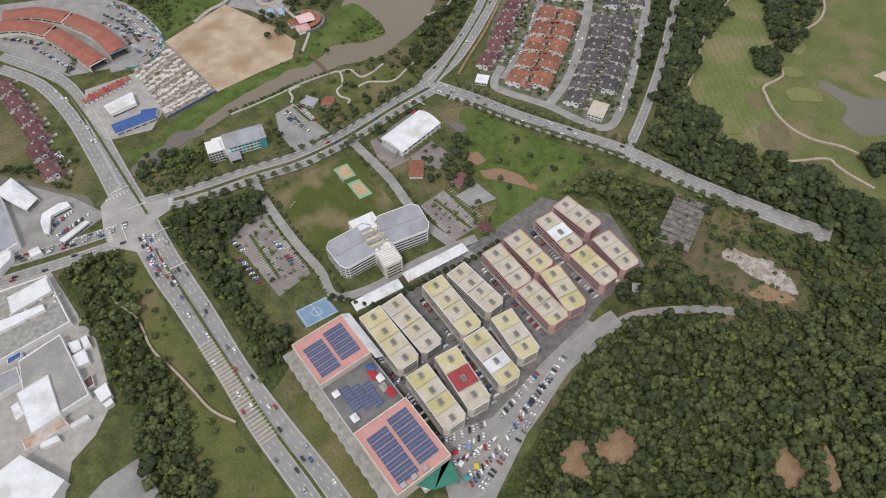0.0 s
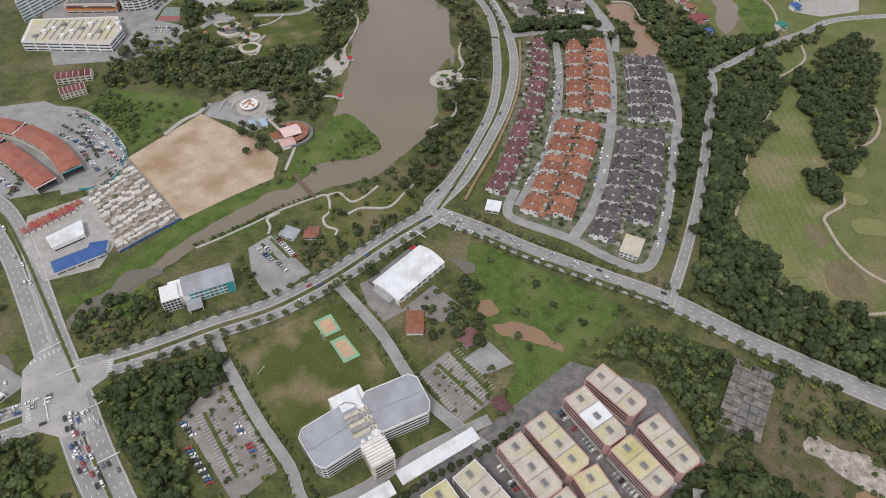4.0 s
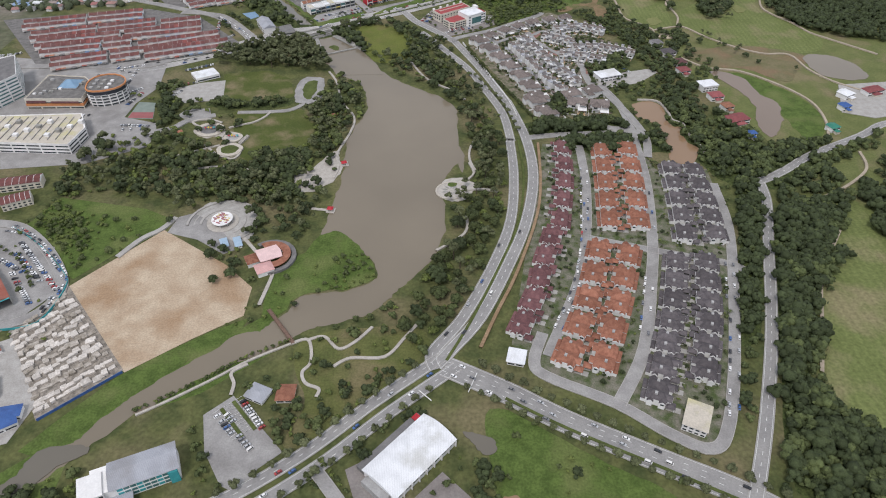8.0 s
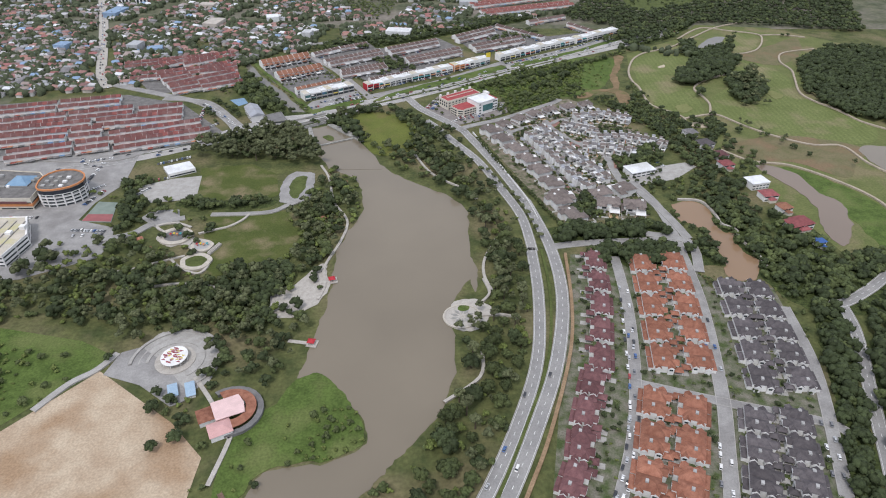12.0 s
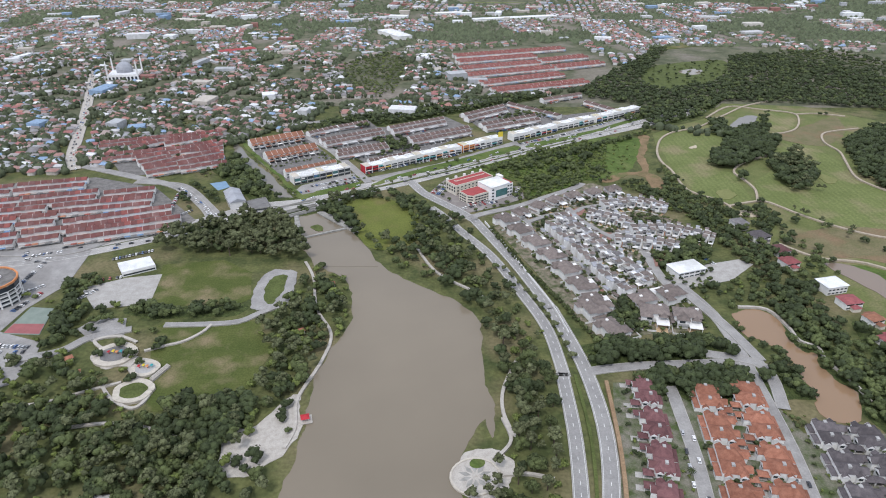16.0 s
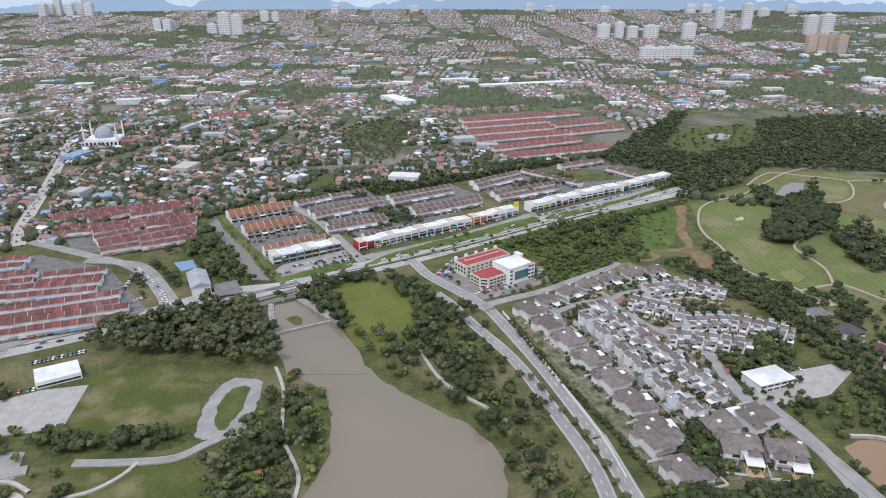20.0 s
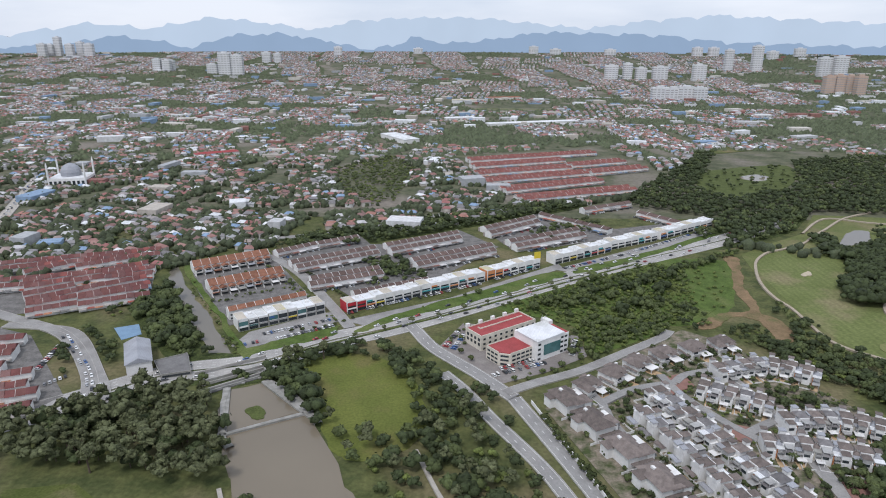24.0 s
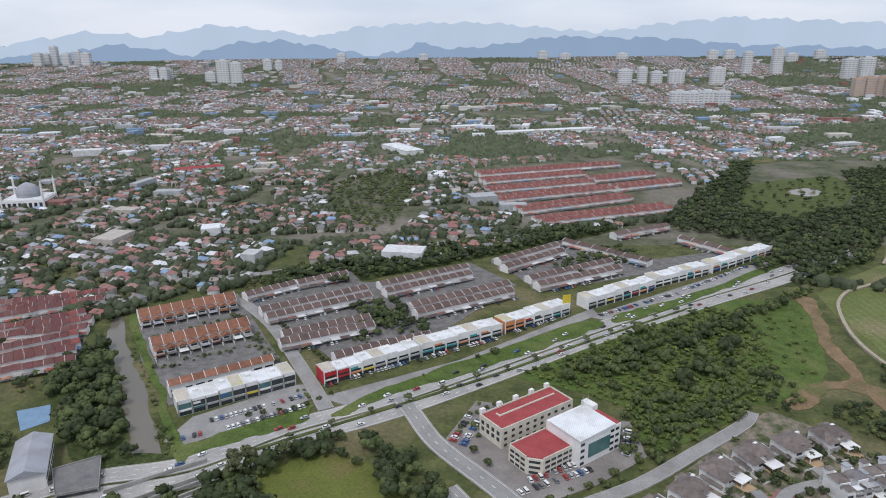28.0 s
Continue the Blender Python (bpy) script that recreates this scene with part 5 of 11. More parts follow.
def arched_hall():
    a, b = (-37, 473), (-12, 500)
    (x, y), length, head = span(a, b)
    t = thing("sports_hall", "white sports hall with a low arched metal roof", "hall", at=(x, y, 0), turn=head)
    claim(x, y, 28)
    l, w = length / 2 + 9, 14
    bx(t, "wall", M_WHITE, -l, -w, 0, l, w, 7)
    ring = [(-w - 1 + 2 * (w + 1) * i / 12, 7 + 3.6 * math.sin(math.pi * i / 12)) for i in range(13)]
    vs = [(xx, p, q) for xx in (-l - 1, l + 1) for p, q in ring]
    part("roof", Mesh().add(vs, [(i, 13 + i, 14 + i, 1 + i) for i in range(12)] + [tuple(range(13)), tuple(range(25, 12, -1))]), M_WHITEROOF, t)
    bx(t, "lean_to", M_DECK, -l, w + 0.05, 0, l, w + 7, 4, "flat grey side annex")
    bx(t, "red_porch", M_RED, l - 6, w + 0.1, 4.02, l - 1, w + 6, 5)
    bx(t, "entrance", M_GREYWALL, -l - 6, -w + 4, 0, -l - 0.03, w - 4, 6)
    for i in range(8):
        pane(t, "window", M_GLASS, 4.4, 0.2, 1.4, (-l + 5 + i * (2 * l - 10) / 7, -w - 0.04, 3.6))
    for i in range(9):
        bx(t, "buttress", M_WHITE, -l + i * 2 * l / 8 - 0.3, -w - 1.2, 0, -l + i * 2 * l / 8 + 0.3, -w - 0.06, 6)


arched_hall()


def teal_office():
    a, b = (-217, 465), (-172, 484)
    (x, y), length, head = span(a, b)
    t = thing("office_building", "white and teal office building with a grey folded roof", "office", at=(x, y, 0), turn=head)
    claim(x, y, 36)
    l, w = length / 2 + 0.5, 9.5
    bx(t, "wall", M_WHITE, -l, -w, 0, l, w, 12)
    part("roof", Mesh().add([(-l + 10, -w - 1, 12.4), (l + 1, -w - 1, 12.4), (l + 1, 2, 14.6), (-l + 10, 2, 14.6), (l + 1, w + 1, 12.6), (-l + 10, w + 1, 12.6)], [(0, 1, 2, 3), (3, 2, 4, 5), (0, 3, 5), (1, 4, 2), (5, 4, 1, 0)]), M_GREYMETAL, t)
    bx(t, "frame_block", M_WHITE, -l - 7, -w - 2, 0, -l + 7, w - 4, 13.5)
    for i in range(5):
        for f in range(4):
            pane(t, "window", M_GLASS, 2.2, 0.2, 2.0, (-l - 5.4 + 2.8 * i, -w - 2.06, 1.2 + 3.1 * f))
            pane(t, "window", M_GLASS, 2.2, 0.2, 2.0, (-l - 7.05, -w + 3.0 * i, 1.2 + 3.1 * f), 90)
    for i in range(9):
        for f in range(3):
            pane(t, "window", M_TEALGLASS if i % 3 else M_TEAL, (2 * l - 14) / 9 - 0.7, 0.2, 2.1, (-l + 14 + (i + 0.5) * (2 * l - 16) / 9, -w - 0.06, 1.2 + 3.6 * f))
    bx(t, "teal_tower", M_TEAL, l - 6, -w - 1.6, 0, l - 0.5, -w - 0.1, 11.5)
    bx(t, "porte_cochere", M_GREYMETAL, -l + 10, -w - 12, 4.5, -l + 22, -w - 0.2, 5.2)
    for dx, dy in ((11, -11), (21, -11)):
        bx(t, "column", M_WHITE, -l + dx, -w + dy, 0, -l + dx + 0.7, -w + dy + 0.7, 4.5)


teal_office()
for a, b in (([(-69, 283), (-32, 305)]), ([(-27, 311), (24, 342)])):
    pitched("covered_walkway", "long low walkway under a white metal roof", "walkway", a, b, 9, 3.2, M_WHITE, M_WHITEROOF, "walkway roofs", rise=0.8, gable=True, bays=6)
pitched("canteen", "low building under a red tiled roof", "house", *[(-19, 448), (-19, 427)], 13, 3.6, M_WHITE, M_ORANGE, rise=1.6, bays=3)
pitched("store_shed", "shed under a dark red roof", "shed", *[(18, 418), (29, 427)], 13, 3.4, M_GREYWALL, M_MAROON, rise=1.5, bays=2)
pitched("store_shed", "shed under a dark red roof", "shed", *[(41, 369), (46, 359)], 9, 3.4, M_GREYWALL, M_MAROON, rise=1.5, bays=2)
for pts, base, key in (([(-100, 441), (-87, 449), (-77, 433), (-89, 426)], M_GREENCOURT, M_ORANGECOURT), ([(-85, 422), (-74, 428), (-60, 409), (-72, 402)], M_GREENCOURT, M_ORANGECOURT)):
    c = tagged(part("ball_court", Mesh().slab(pts, 0, 0.32), base), label="green painted ball court with a worn orange middle", category="court", kind="structure")
    mx, my = sum(p[0] for p in pts) / 4, sum(p[1] for p in pts) / 4
    part("court_middle", Mesh().slab([(mx + (p[0] - mx) * 0.72, my + (p[1] - my) * 0.72) for p in pts], 0.3, 0.36), key, c)
pts = [(-118, 281), (-94, 295), (-82, 280), (-107, 265)]
c = tagged(part("futsal_court", Mesh().slab(pts, 0, 0.3), M_BLUE), label="blue painted futsal court with white lines", category="court", kind="structure")
m = Mesh()
mx, my = sum(p[0] for p in pts) / 4, sum(p[1] for p in pts) / 4
q = [(mx + (p[0] - mx) * 0.9, my + (p[1] - my) * 0.9) for p in pts]
ribbon(m, q + q[:1], 0.35, 0.3, 0.34)
ribbon(m, [((q[0][0] + q[1][0]) / 2, (q[0][1] + q[1][1]) / 2), ((q[2][0] + q[3][0]) / 2, (q[2][1] + q[3][1]) / 2)], 0.35, 0.3, 0.35)
ribbon(m, [(mx + 4 * math.cos(i * 0.3927), my + 4 * math.sin(i * 0.3927)) for i in range(17)], 0.35, 0.3, 0.36)
part("court_line", m, M_WHITE_LINE, c)


def goal(at, turn):
    g = thing("goal", "white tubular football goal", "goal", "goals", at=(*at, 0.1), turn=turn)
    for x in (-3.6, 3.6):
        part("post", Mesh().tube((x, 0, 0), (x, 0, 2.4), 0.12, 0.12), M_WHITE, g)
        part("brace", Mesh().tube((x, 0, 2.4), (x, 2.0, 0.05), 0.09, 0.09), M_WHITE, g)
    part("crossbar", Mesh().tube((-3.6, 0, 2.4), (3.6, 0, 2.4), 0.12, 0.12), M_WHITE, g)


goal((-133, 396), 60)
goal((-91, 426), -60)

M_PORCHMIX = island_mat("mixed_porch_roofs", [(0.50, 0.49, 0.47), (0.24, 0.21, 0.19), (0.30, 0.10, 0.08), (0.18, 0.10, 0.085), (0.36, 0.33, 0.30), (0.16, 0.25, 0.38), (0.42, 0.20, 0.12), (0.20, 0.19, 0.185)])
M_RUSTTILE = mat("dull_red_roof_tiles", (0.165, 0.068, 0.062), (0.12, 0.052, 0.048), scale=0.3, fine=1.4, vary=0.18)
M_BRICKRED = mat("brick_red_roof_tiles", (0.26, 0.075, 0.058), (0.20, 0.06, 0.047), scale=0.2, fine=1.2, vary=0.10)
M_RUSTMIX = island_mat("dull_red_roof_mix", [(0.175, 0.072, 0.066), (0.15, 0.066, 0.062), (0.18, 0.09, 0.082), (0.15, 0.078, 0.073), (0.13, 0.073, 0.07), (0.165, 0.076, 0.068), (0.235, 0.085, 0.075), (0.16, 0.085, 0.08), (0.21, 0.12, 0.11), (0.155, 0.068, 0.064)])
M_BRICKMIX = island_mat("brick_red_roof_mix", [(0.225, 0.09, 0.078), (0.20, 0.084, 0.074), (0.24, 0.105, 0.09), (0.21, 0.09, 0.08)])
M_PORCHGREY = island_mat("grey_porch_roofs", [(0.15, 0.115, 0.10), (0.52, 0.51, 0.50), (0.12, 0.09, 0.08), (0.62, 0.61, 0.60), (0.18, 0.14, 0.125), (0.22, 0.11, 0.09), (0.40, 0.39, 0.385)])
M_ANNEXMIX = island_mat("mixed_annex_render", [(0.55, 0.53, 0.50), (0.46, 0.43, 0.40), (0.62, 0.60, 0.57), (0.34, 0.30, 0.28), (0.50, 0.42, 0.36), (0.26, 0.14, 0.12)])
M_FADEDWALL = mat("weathered_party_wall", (0.55, 0.50, 0.47), (0.42, 0.37, 0.35), scale=0.2)
# ---- terraces: one thing a row, each unit with its own roof and party wall ----
def terrace(a, b, units, depth, height, roof, label, group, wall=M_WHITE, rise=2.6, porch=True, face=-1, near=True, glazed=True):
    (x, y), length, head = span(a, b)
    t = thing("terrace", label, "terraced houses", group, at=(x, y, 0), turn=head)
    for k in range(5):
        claim(a[0] + (b[0] - a[0]) * k / 4, a[1] + (b[1] - a[1]) * k / 4, depth * 0.7)
    l, w = length / 2, depth / 2
    bx(t, "wall", wall, -l, -w, 0, l, w, height)
    u = length / units
    roof_me = Mesh().add([(0.15, -w - 0.7, height), (u - 0.15, -w - 0.7, height), (u - 0.15, 0, height + rise), (0.15, 0, height + rise), (u - 0.15, w + 0.7, height), (0.15, w + 0.7, height)], [(0, 1, 2, 3), (3, 2, 4, 5), (5, 4, 1, 0), (0, 3, 5), (1, 4, 2)]).data("roof", roof)
    fin_me = Mesh().add([(-0.15, -w - 0.8, height - 0.2), (0.15, -w - 0.8, height - 0.2), (0.15, 0, height + rise + 0.35), (-0.15, 0, height + rise + 0.35), (0.15, w + 0.8, height - 0.2), (-0.15, w + 0.8, height - 0.2)], [(0, 1, 2, 3), (3, 2, 4, 5), (0, 3, 5), (1, 4, 2), (5, 4, 1, 0)]).data("party_wall", M_WHITE)
    p = Mesh()
    if depth > 12:
        p.hip(u * 0.1, -w - 6.0, u * 0.9, -w + 1.5, 6.0, 1.8, 0.35, True)
    else:
        p.hip(u * 0.08, w * face + (-3.6 if face < 0 else 0.4), u * 0.78, w * face + (-0.4 if face < 0 else 3.6), 3.0, 1.1, 0.3)
    porch_me = p.data("porch_roof", roof)
    if not near:
        red = roof in (M_RUSTTILE, M_BRICKRED)
        if red:
            units = max(3, round(length / 6.2))
            u = length / units
        g = random.Random(int(x * 3 + y))
        m, n, fronts, backs = Mesh(), Mesh(), Mesh(), Mesh()
        for i in range(units):
            x0, x1, dz = -l + i * u + 0.08, -l + (i + 1) * u - 0.08, g.uniform(-0.25, 0.4)
            e0, e1 = w + g.uniform(0.5, 1.0), w + g.uniform(0.5, 1.6)
            m.add([(x0, -e0, height + dz), (x1, -e0, height + dz), (x1, 0, height + rise + dz), (x0, 0, height + rise + dz), (x1, e1, height + dz), (x0, e1, height + dz)], [(0, 1, 2, 3), (3, 2, 4, 5), (5, 4, 1, 0), (0, 3, 5), (1, 4, 2)])
            if i % 2 == 0:
                z = height + dz
                n.add([(x0 - 0.25, -w - 0.9, z), (x0 + 0.1, -w - 0.9, z), (x0 + 0.1, 0, z + rise + 0.35), (x0 - 0.25, 0, z + rise + 0.35), (x0 + 0.1, w + 0.9, z), (x0 - 0.25, w + 0.9, z)], [(0, 1, 2, 3), (3, 2, 4, 5), (0, 3, 5), (1, 4, 2), (5, 4, 1, 0)])
            out = g.uniform(3.2, 5.4)
            if face < 0:
                fronts.hip(x0 + 0.15, -w - out, x1 - 0.15, -w - 0.1, 2.9 + g.uniform(0, 0.5), g.uniform(0.3, 1.1), 0.0)
            else:
                fronts.hip(x0 + 0.15, w + 0.1, x1 - 0.15, w + out, 2.9 + g.uniform(0, 0.5), g.uniform(0.3, 1.1), 0.0)
            if g.random() < 0.8:
                y0, y1 = (w + 0.1, w + g.uniform(2.2, 4.0)) if face < 0 else (-w - g.uniform(2.2, 4.0), -w - 0.1)
                backs.box(x0 + 0.2, y0, 0, x1 - g.uniform(0.3, 2.2), y1, 3.0 + g.uniform(0, 2.2))
        tagged(part("roof", m, M_RUSTMIX if roof is M_RUSTTILE else M_BRICKMIX if roof is M_BRICKRED else roof, t), kind="stuff")
        tagged(part("party_wall", n, M_FADEDWALL if red else M_WHITE, t), kind="stuff")
        tagged(part("porch_roof", fronts, M_PORCHMIX, t), kind="stuff")
        tagged(part("rear_annex", backs, M_ANNEXMIX, t), kind="stuff")
        return t
    if depth <= 12 and porch:
        g = random.Random(int(x * 3 + y))
        fronts, backs = Mesh(), Mesh()
        for i in range(units):
            x0, x1 = -l + i * u + 0.2, -l + (i + 1) * u - 0.2
            fronts.hip(x0, -w - g.uniform(3.6, 5.2), x1, -w - 0.1, 3.0 + g.uniform(0, 0.5), g.uniform(0.4, 1.3), 0.0)
            backs.box(x0, w + 0.1, 0, x1 - g.uniform(0, 2.5), w + g.uniform(2.4, 4.0), 3.0 + g.uniform(0, 2.0))
        tagged(part("porch_roof", fronts, M_PORCHGREY, t), kind="stuff")
        tagged(part("rear_annex", backs, M_ANNEXMIX, t), kind="stuff")
    for i in range(units):
        for name, me in (("roof", roof_me), ("party_wall", fin_me)) + ((("porch_roof", porch_me),) if porch and depth > 12 else ()):
            ob = new(name, me)
            ob.parent = t
            ob.matrix_basis = pose(-l + i * u, 0, 0)
        for f in range(max(1, int(height // 3)) if glazed else 0):
            pane(t, "window", M_GLASS, u - 2.2, 0.2, 1.5, (-l + (i + 0.5) * u, face * (w + 0.04), 0.9 + 3.1 * f))
    ob = new("party_wall", fin_me)
    ob.parent = t
    ob.matrix_basis = pose(l, 0, 0)
    if depth > 12 and porch:
        for i in range(units):
            bx(t, "front_bay", wall, -l + i * u + u * 0.12, -w - 5.6, 0, -l + (i + 0.88) * u, -w - 0.02, 5.98)
            out = (10.2, 8.6, 9.4, 10.8, 7.8)[(i * 3 + units) % 5]
            bx(t, "car_porch", (M_GREYMETAL, M_WHITE, M_BROWNROOF, M_CONC, M_LANE)[(i * 2 + int(length)) % 5], -l + i * u + 0.9, -w - out, 3.0, -l + (i + 1) * u - 0.5, -w - 5.62, 3.3)
            bx(t, "yard_wall", M_WHITE, -l + i * u - 0.12, -w - 12.5, 0, -l + i * u + 0.12, -w - 5.62, 2.0)
            pane(t, "window", M_GLASS, u * 0.55, 0.2, 1.5, (-l + (i + 0.5) * u, -w - 5.64, 3.9))
            # Dark pane on the bay wall, put in for the shade inside the car port.
            pane(t, "car_port_opening", M_GLASS, u * 0.7, 0.2, 2.4, (-l + (i + 0.5) * u, -w - 5.64, 0.2))
    return t


BRT = "row of white terraced houses under red-brown tiled roofs"
terrace(*[(-287, 1382), (-221, 1424)], 9, 17, 8.0, M_BROWNROOF, BRT, "red-brown terraces", rise=4.2)
terrace(*[(-252, 1329), (-192, 1369)], 9, 17, 8.0, M_BROWNROOF, BRT, "red-brown terraces", rise=4.2)
terrace(*[(-212, 1267), (-154, 1305)], 9, 9, 8.5, M_BROWNROOF, BRT, "red-brown terraces", porch=False)
GB_LINES = []
GRT = "row of terraced houses under grey-brown tiled roofs with white party walls"
M_GBROOF = mat("grey_brown_roof_tiles", (0.15, 0.105, 0.092), (0.11, 0.078, 0.07), scale=0.35, fine=1.6, vary=0.15)
for line, n in (([(-214, 1431), (-177, 1463)], 6), ([(-175, 1463), (-133, 1491)], 6), ([(-190, 1397), (-108, 1451)], 12), ([(-181, 1383), (-102, 1434)], 12), ([(-159, 1350), (-96, 1384)], 10), ([(-157, 1335), (-91, 1370)], 10),
                ([(-97, 1459), (-15, 1512)], 11), ([(-90, 1441), (-12, 1492)], 11), ([(-64, 1408), (23, 1464)], 12), ([(-59, 1393), (25, 1446)], 12), ([(-112, 1313), (-45, 1351)], 11),
                ([(17, 1530), (85, 1586)], 8), ([(22, 1509), (88, 1565)], 8), ([(43, 1476), (132, 1530)], 10), ([(49, 1459), (136, 1509)], 10), ([(97, 1601), (172, 1527)], 11), ([(156, 1624), (230, 1666)], 8), ([(230, 1612), (270, 1559)], 8)):
    GB_LINES.append(line)
    terrace(line[0], line[1], n, 11.5, 6.2, M_GBROOF, GRT, "grey-brown terraces", rise=2.4, glazed=False, near=line[0][1] < 1560)
RR_LINES = []
RRT = "long row of terraced houses under red tiled roofs"
for line in ([(-454, 1367), (-418, 1404)], [(-411, 1387), (-345, 1432)], [(-427, 1328), (-393, 1352)], [(-389, 1345), (-332, 1386)], [(-406, 1296), (-373, 1322)], [(-365, 1309), (-315, 1344)], [(-390, 1273), (-356, 1293)], [(-353, 1289), (-302, 1317)],
             [(-495, 1374), (-340, 1431)], [(-467, 1325), (-321, 1371)]):
    for d in (-9, 9):
        a, b = offset(line, d)
        terrace(a, b, 14, 9, 6.2, M_RUSTTILE, RRT, "dull red terraces", rise=2.6, porch=False, near=False)
for line in ([(-519, 1215), (-446, 1236)], [(-489, 1175), (-415, 1199)], [(-405, 1192), (-352, 1208)], [(-445, 1154), (-344, 1181)], [(-462, 1123), (-428, 1133)], [(-411, 1114), (-312, 1155)], [(-439, 1086), (-405, 1099)], [(-395, 1089), (-292, 1128)], [(-602, 1188), (-522, 1213)], [(-572, 1147), (-492, 1174)], [(-554, 1123), (-451, 1152)], [(-538, 1102), (-466, 1122)], [(-507, 1061), (-443, 1085)]):
    RR_LINES.append(line)
    for d in (-9.5, 9.5):
        a, b = offset(line, d)
        terrace(a, b, 13, 9, 6.5, M_RUSTTILE, RRT, "dull red terraces", rise=2.6, porch=False, near=False)
for line in ([(8, 1999), (266, 2095)], [(14, 1940), (189, 2008)], [(18, 1871), (189, 1938)], [(28, 1810), (210, 1886)], [(55, 1745), (221, 1826)], [(75, 1689), (259, 1763)], [(192, 1952), (302, 2000)], [(214, 1886), (325, 1937)]):
    for d in (-9, 9):
        a, b = offset(line, d)
        terrace(a, b, 20, 12, 6.5, M_BRICKRED, "new row of terraced houses under brick-red roofs", "brick-red terraces", rise=3.0, porch=False, near=False, face=-1 if d < 0 else 1)
for line in ([(-435, 788), (-398, 797)], [(-419, 757), (-396, 769)]):
    terrace(line[0], line[1], 6, 14, 8, M_RUSTTILE, "shop terrace under a red tiled roof", "dull red terraces", rise=2.5, porch=False, wall=M_CREAM)
# curved rows of shops under rusty red roofs
def curved_shops(pts, depth, height, label, end_teal=False):
    line = smooth(pts, 3)
    x, y = line[len(line) // 2]
    t = thing("curved_shop_row", label, "shop block", "curved shop rows", at=(x, y, 0))
    loc = [(p[0] - x, p[1] - y) for p in line]
    for p in line:
        claim(p[0], p[1], depth * 0.7)
    part("wall", ribbon(Mesh(), loc, depth, 0, height), M_CREAM, t)
    k = len(loc) - 1
    for i in range(k):
        l, r = offset(loc, depth / 2 + 0.6), offset(loc, -depth / 2 - 0.6)
        vs = [(*l[i], height), (*l[i + 1], height), (*loc[i + 1], height + 3), (*loc[i], height + 3), (*r[i + 1], height), (*r[i], height)]
        part("roof", Mesh().add(vs, [(3, 2, 1, 0), (5, 4, 2, 3), (0, 1, 4, 5), (0, 5, 3), (1, 2, 4)]), M_ROOFRUST, t)
        for s in (1, -1):
            edge = offset(loc, s * (depth / 2 + 0.05))
            (cx, cy), ln, hd = span(edge[i], edge[i + 1])
            for fl in range(1, 2):
                pane(t, "window", M_TEALGLASS if end_teal else M_GLASS, ln - 2.5, 0.24, 1.4, (cx, cy, 1.2 + 3.6 * fl), hd)
    part("end_wall", ribbon(Mesh(), [loc[-1], (loc[-1][0] * 1.02 + (loc[-1][0] - loc[-2][0]) * 0.05, loc[-1][1] * 1.02 + (loc[-1][1] - loc[-2][1]) * 0.05)], depth, 0, height + 0.5), M_TEAL if end_teal else M_WHITE, t)


CS = "curved row of shops under rusty red sheet roofs"
curved_shops([(-511, 694), (-477, 700), (-435, 689)], 20, 8, CS)
curved_shops([(-431, 687), (-389, 660), (-355, 622)], 20, 8, "curved row of shops with a teal end under rusty roofs", True)
curved_shops([(-518, 670), (-481, 674), (-446, 663)], 20, 8, CS)
curved_shops([(-442, 659), (-402, 628), (-372, 602)], 20, 8, CS)

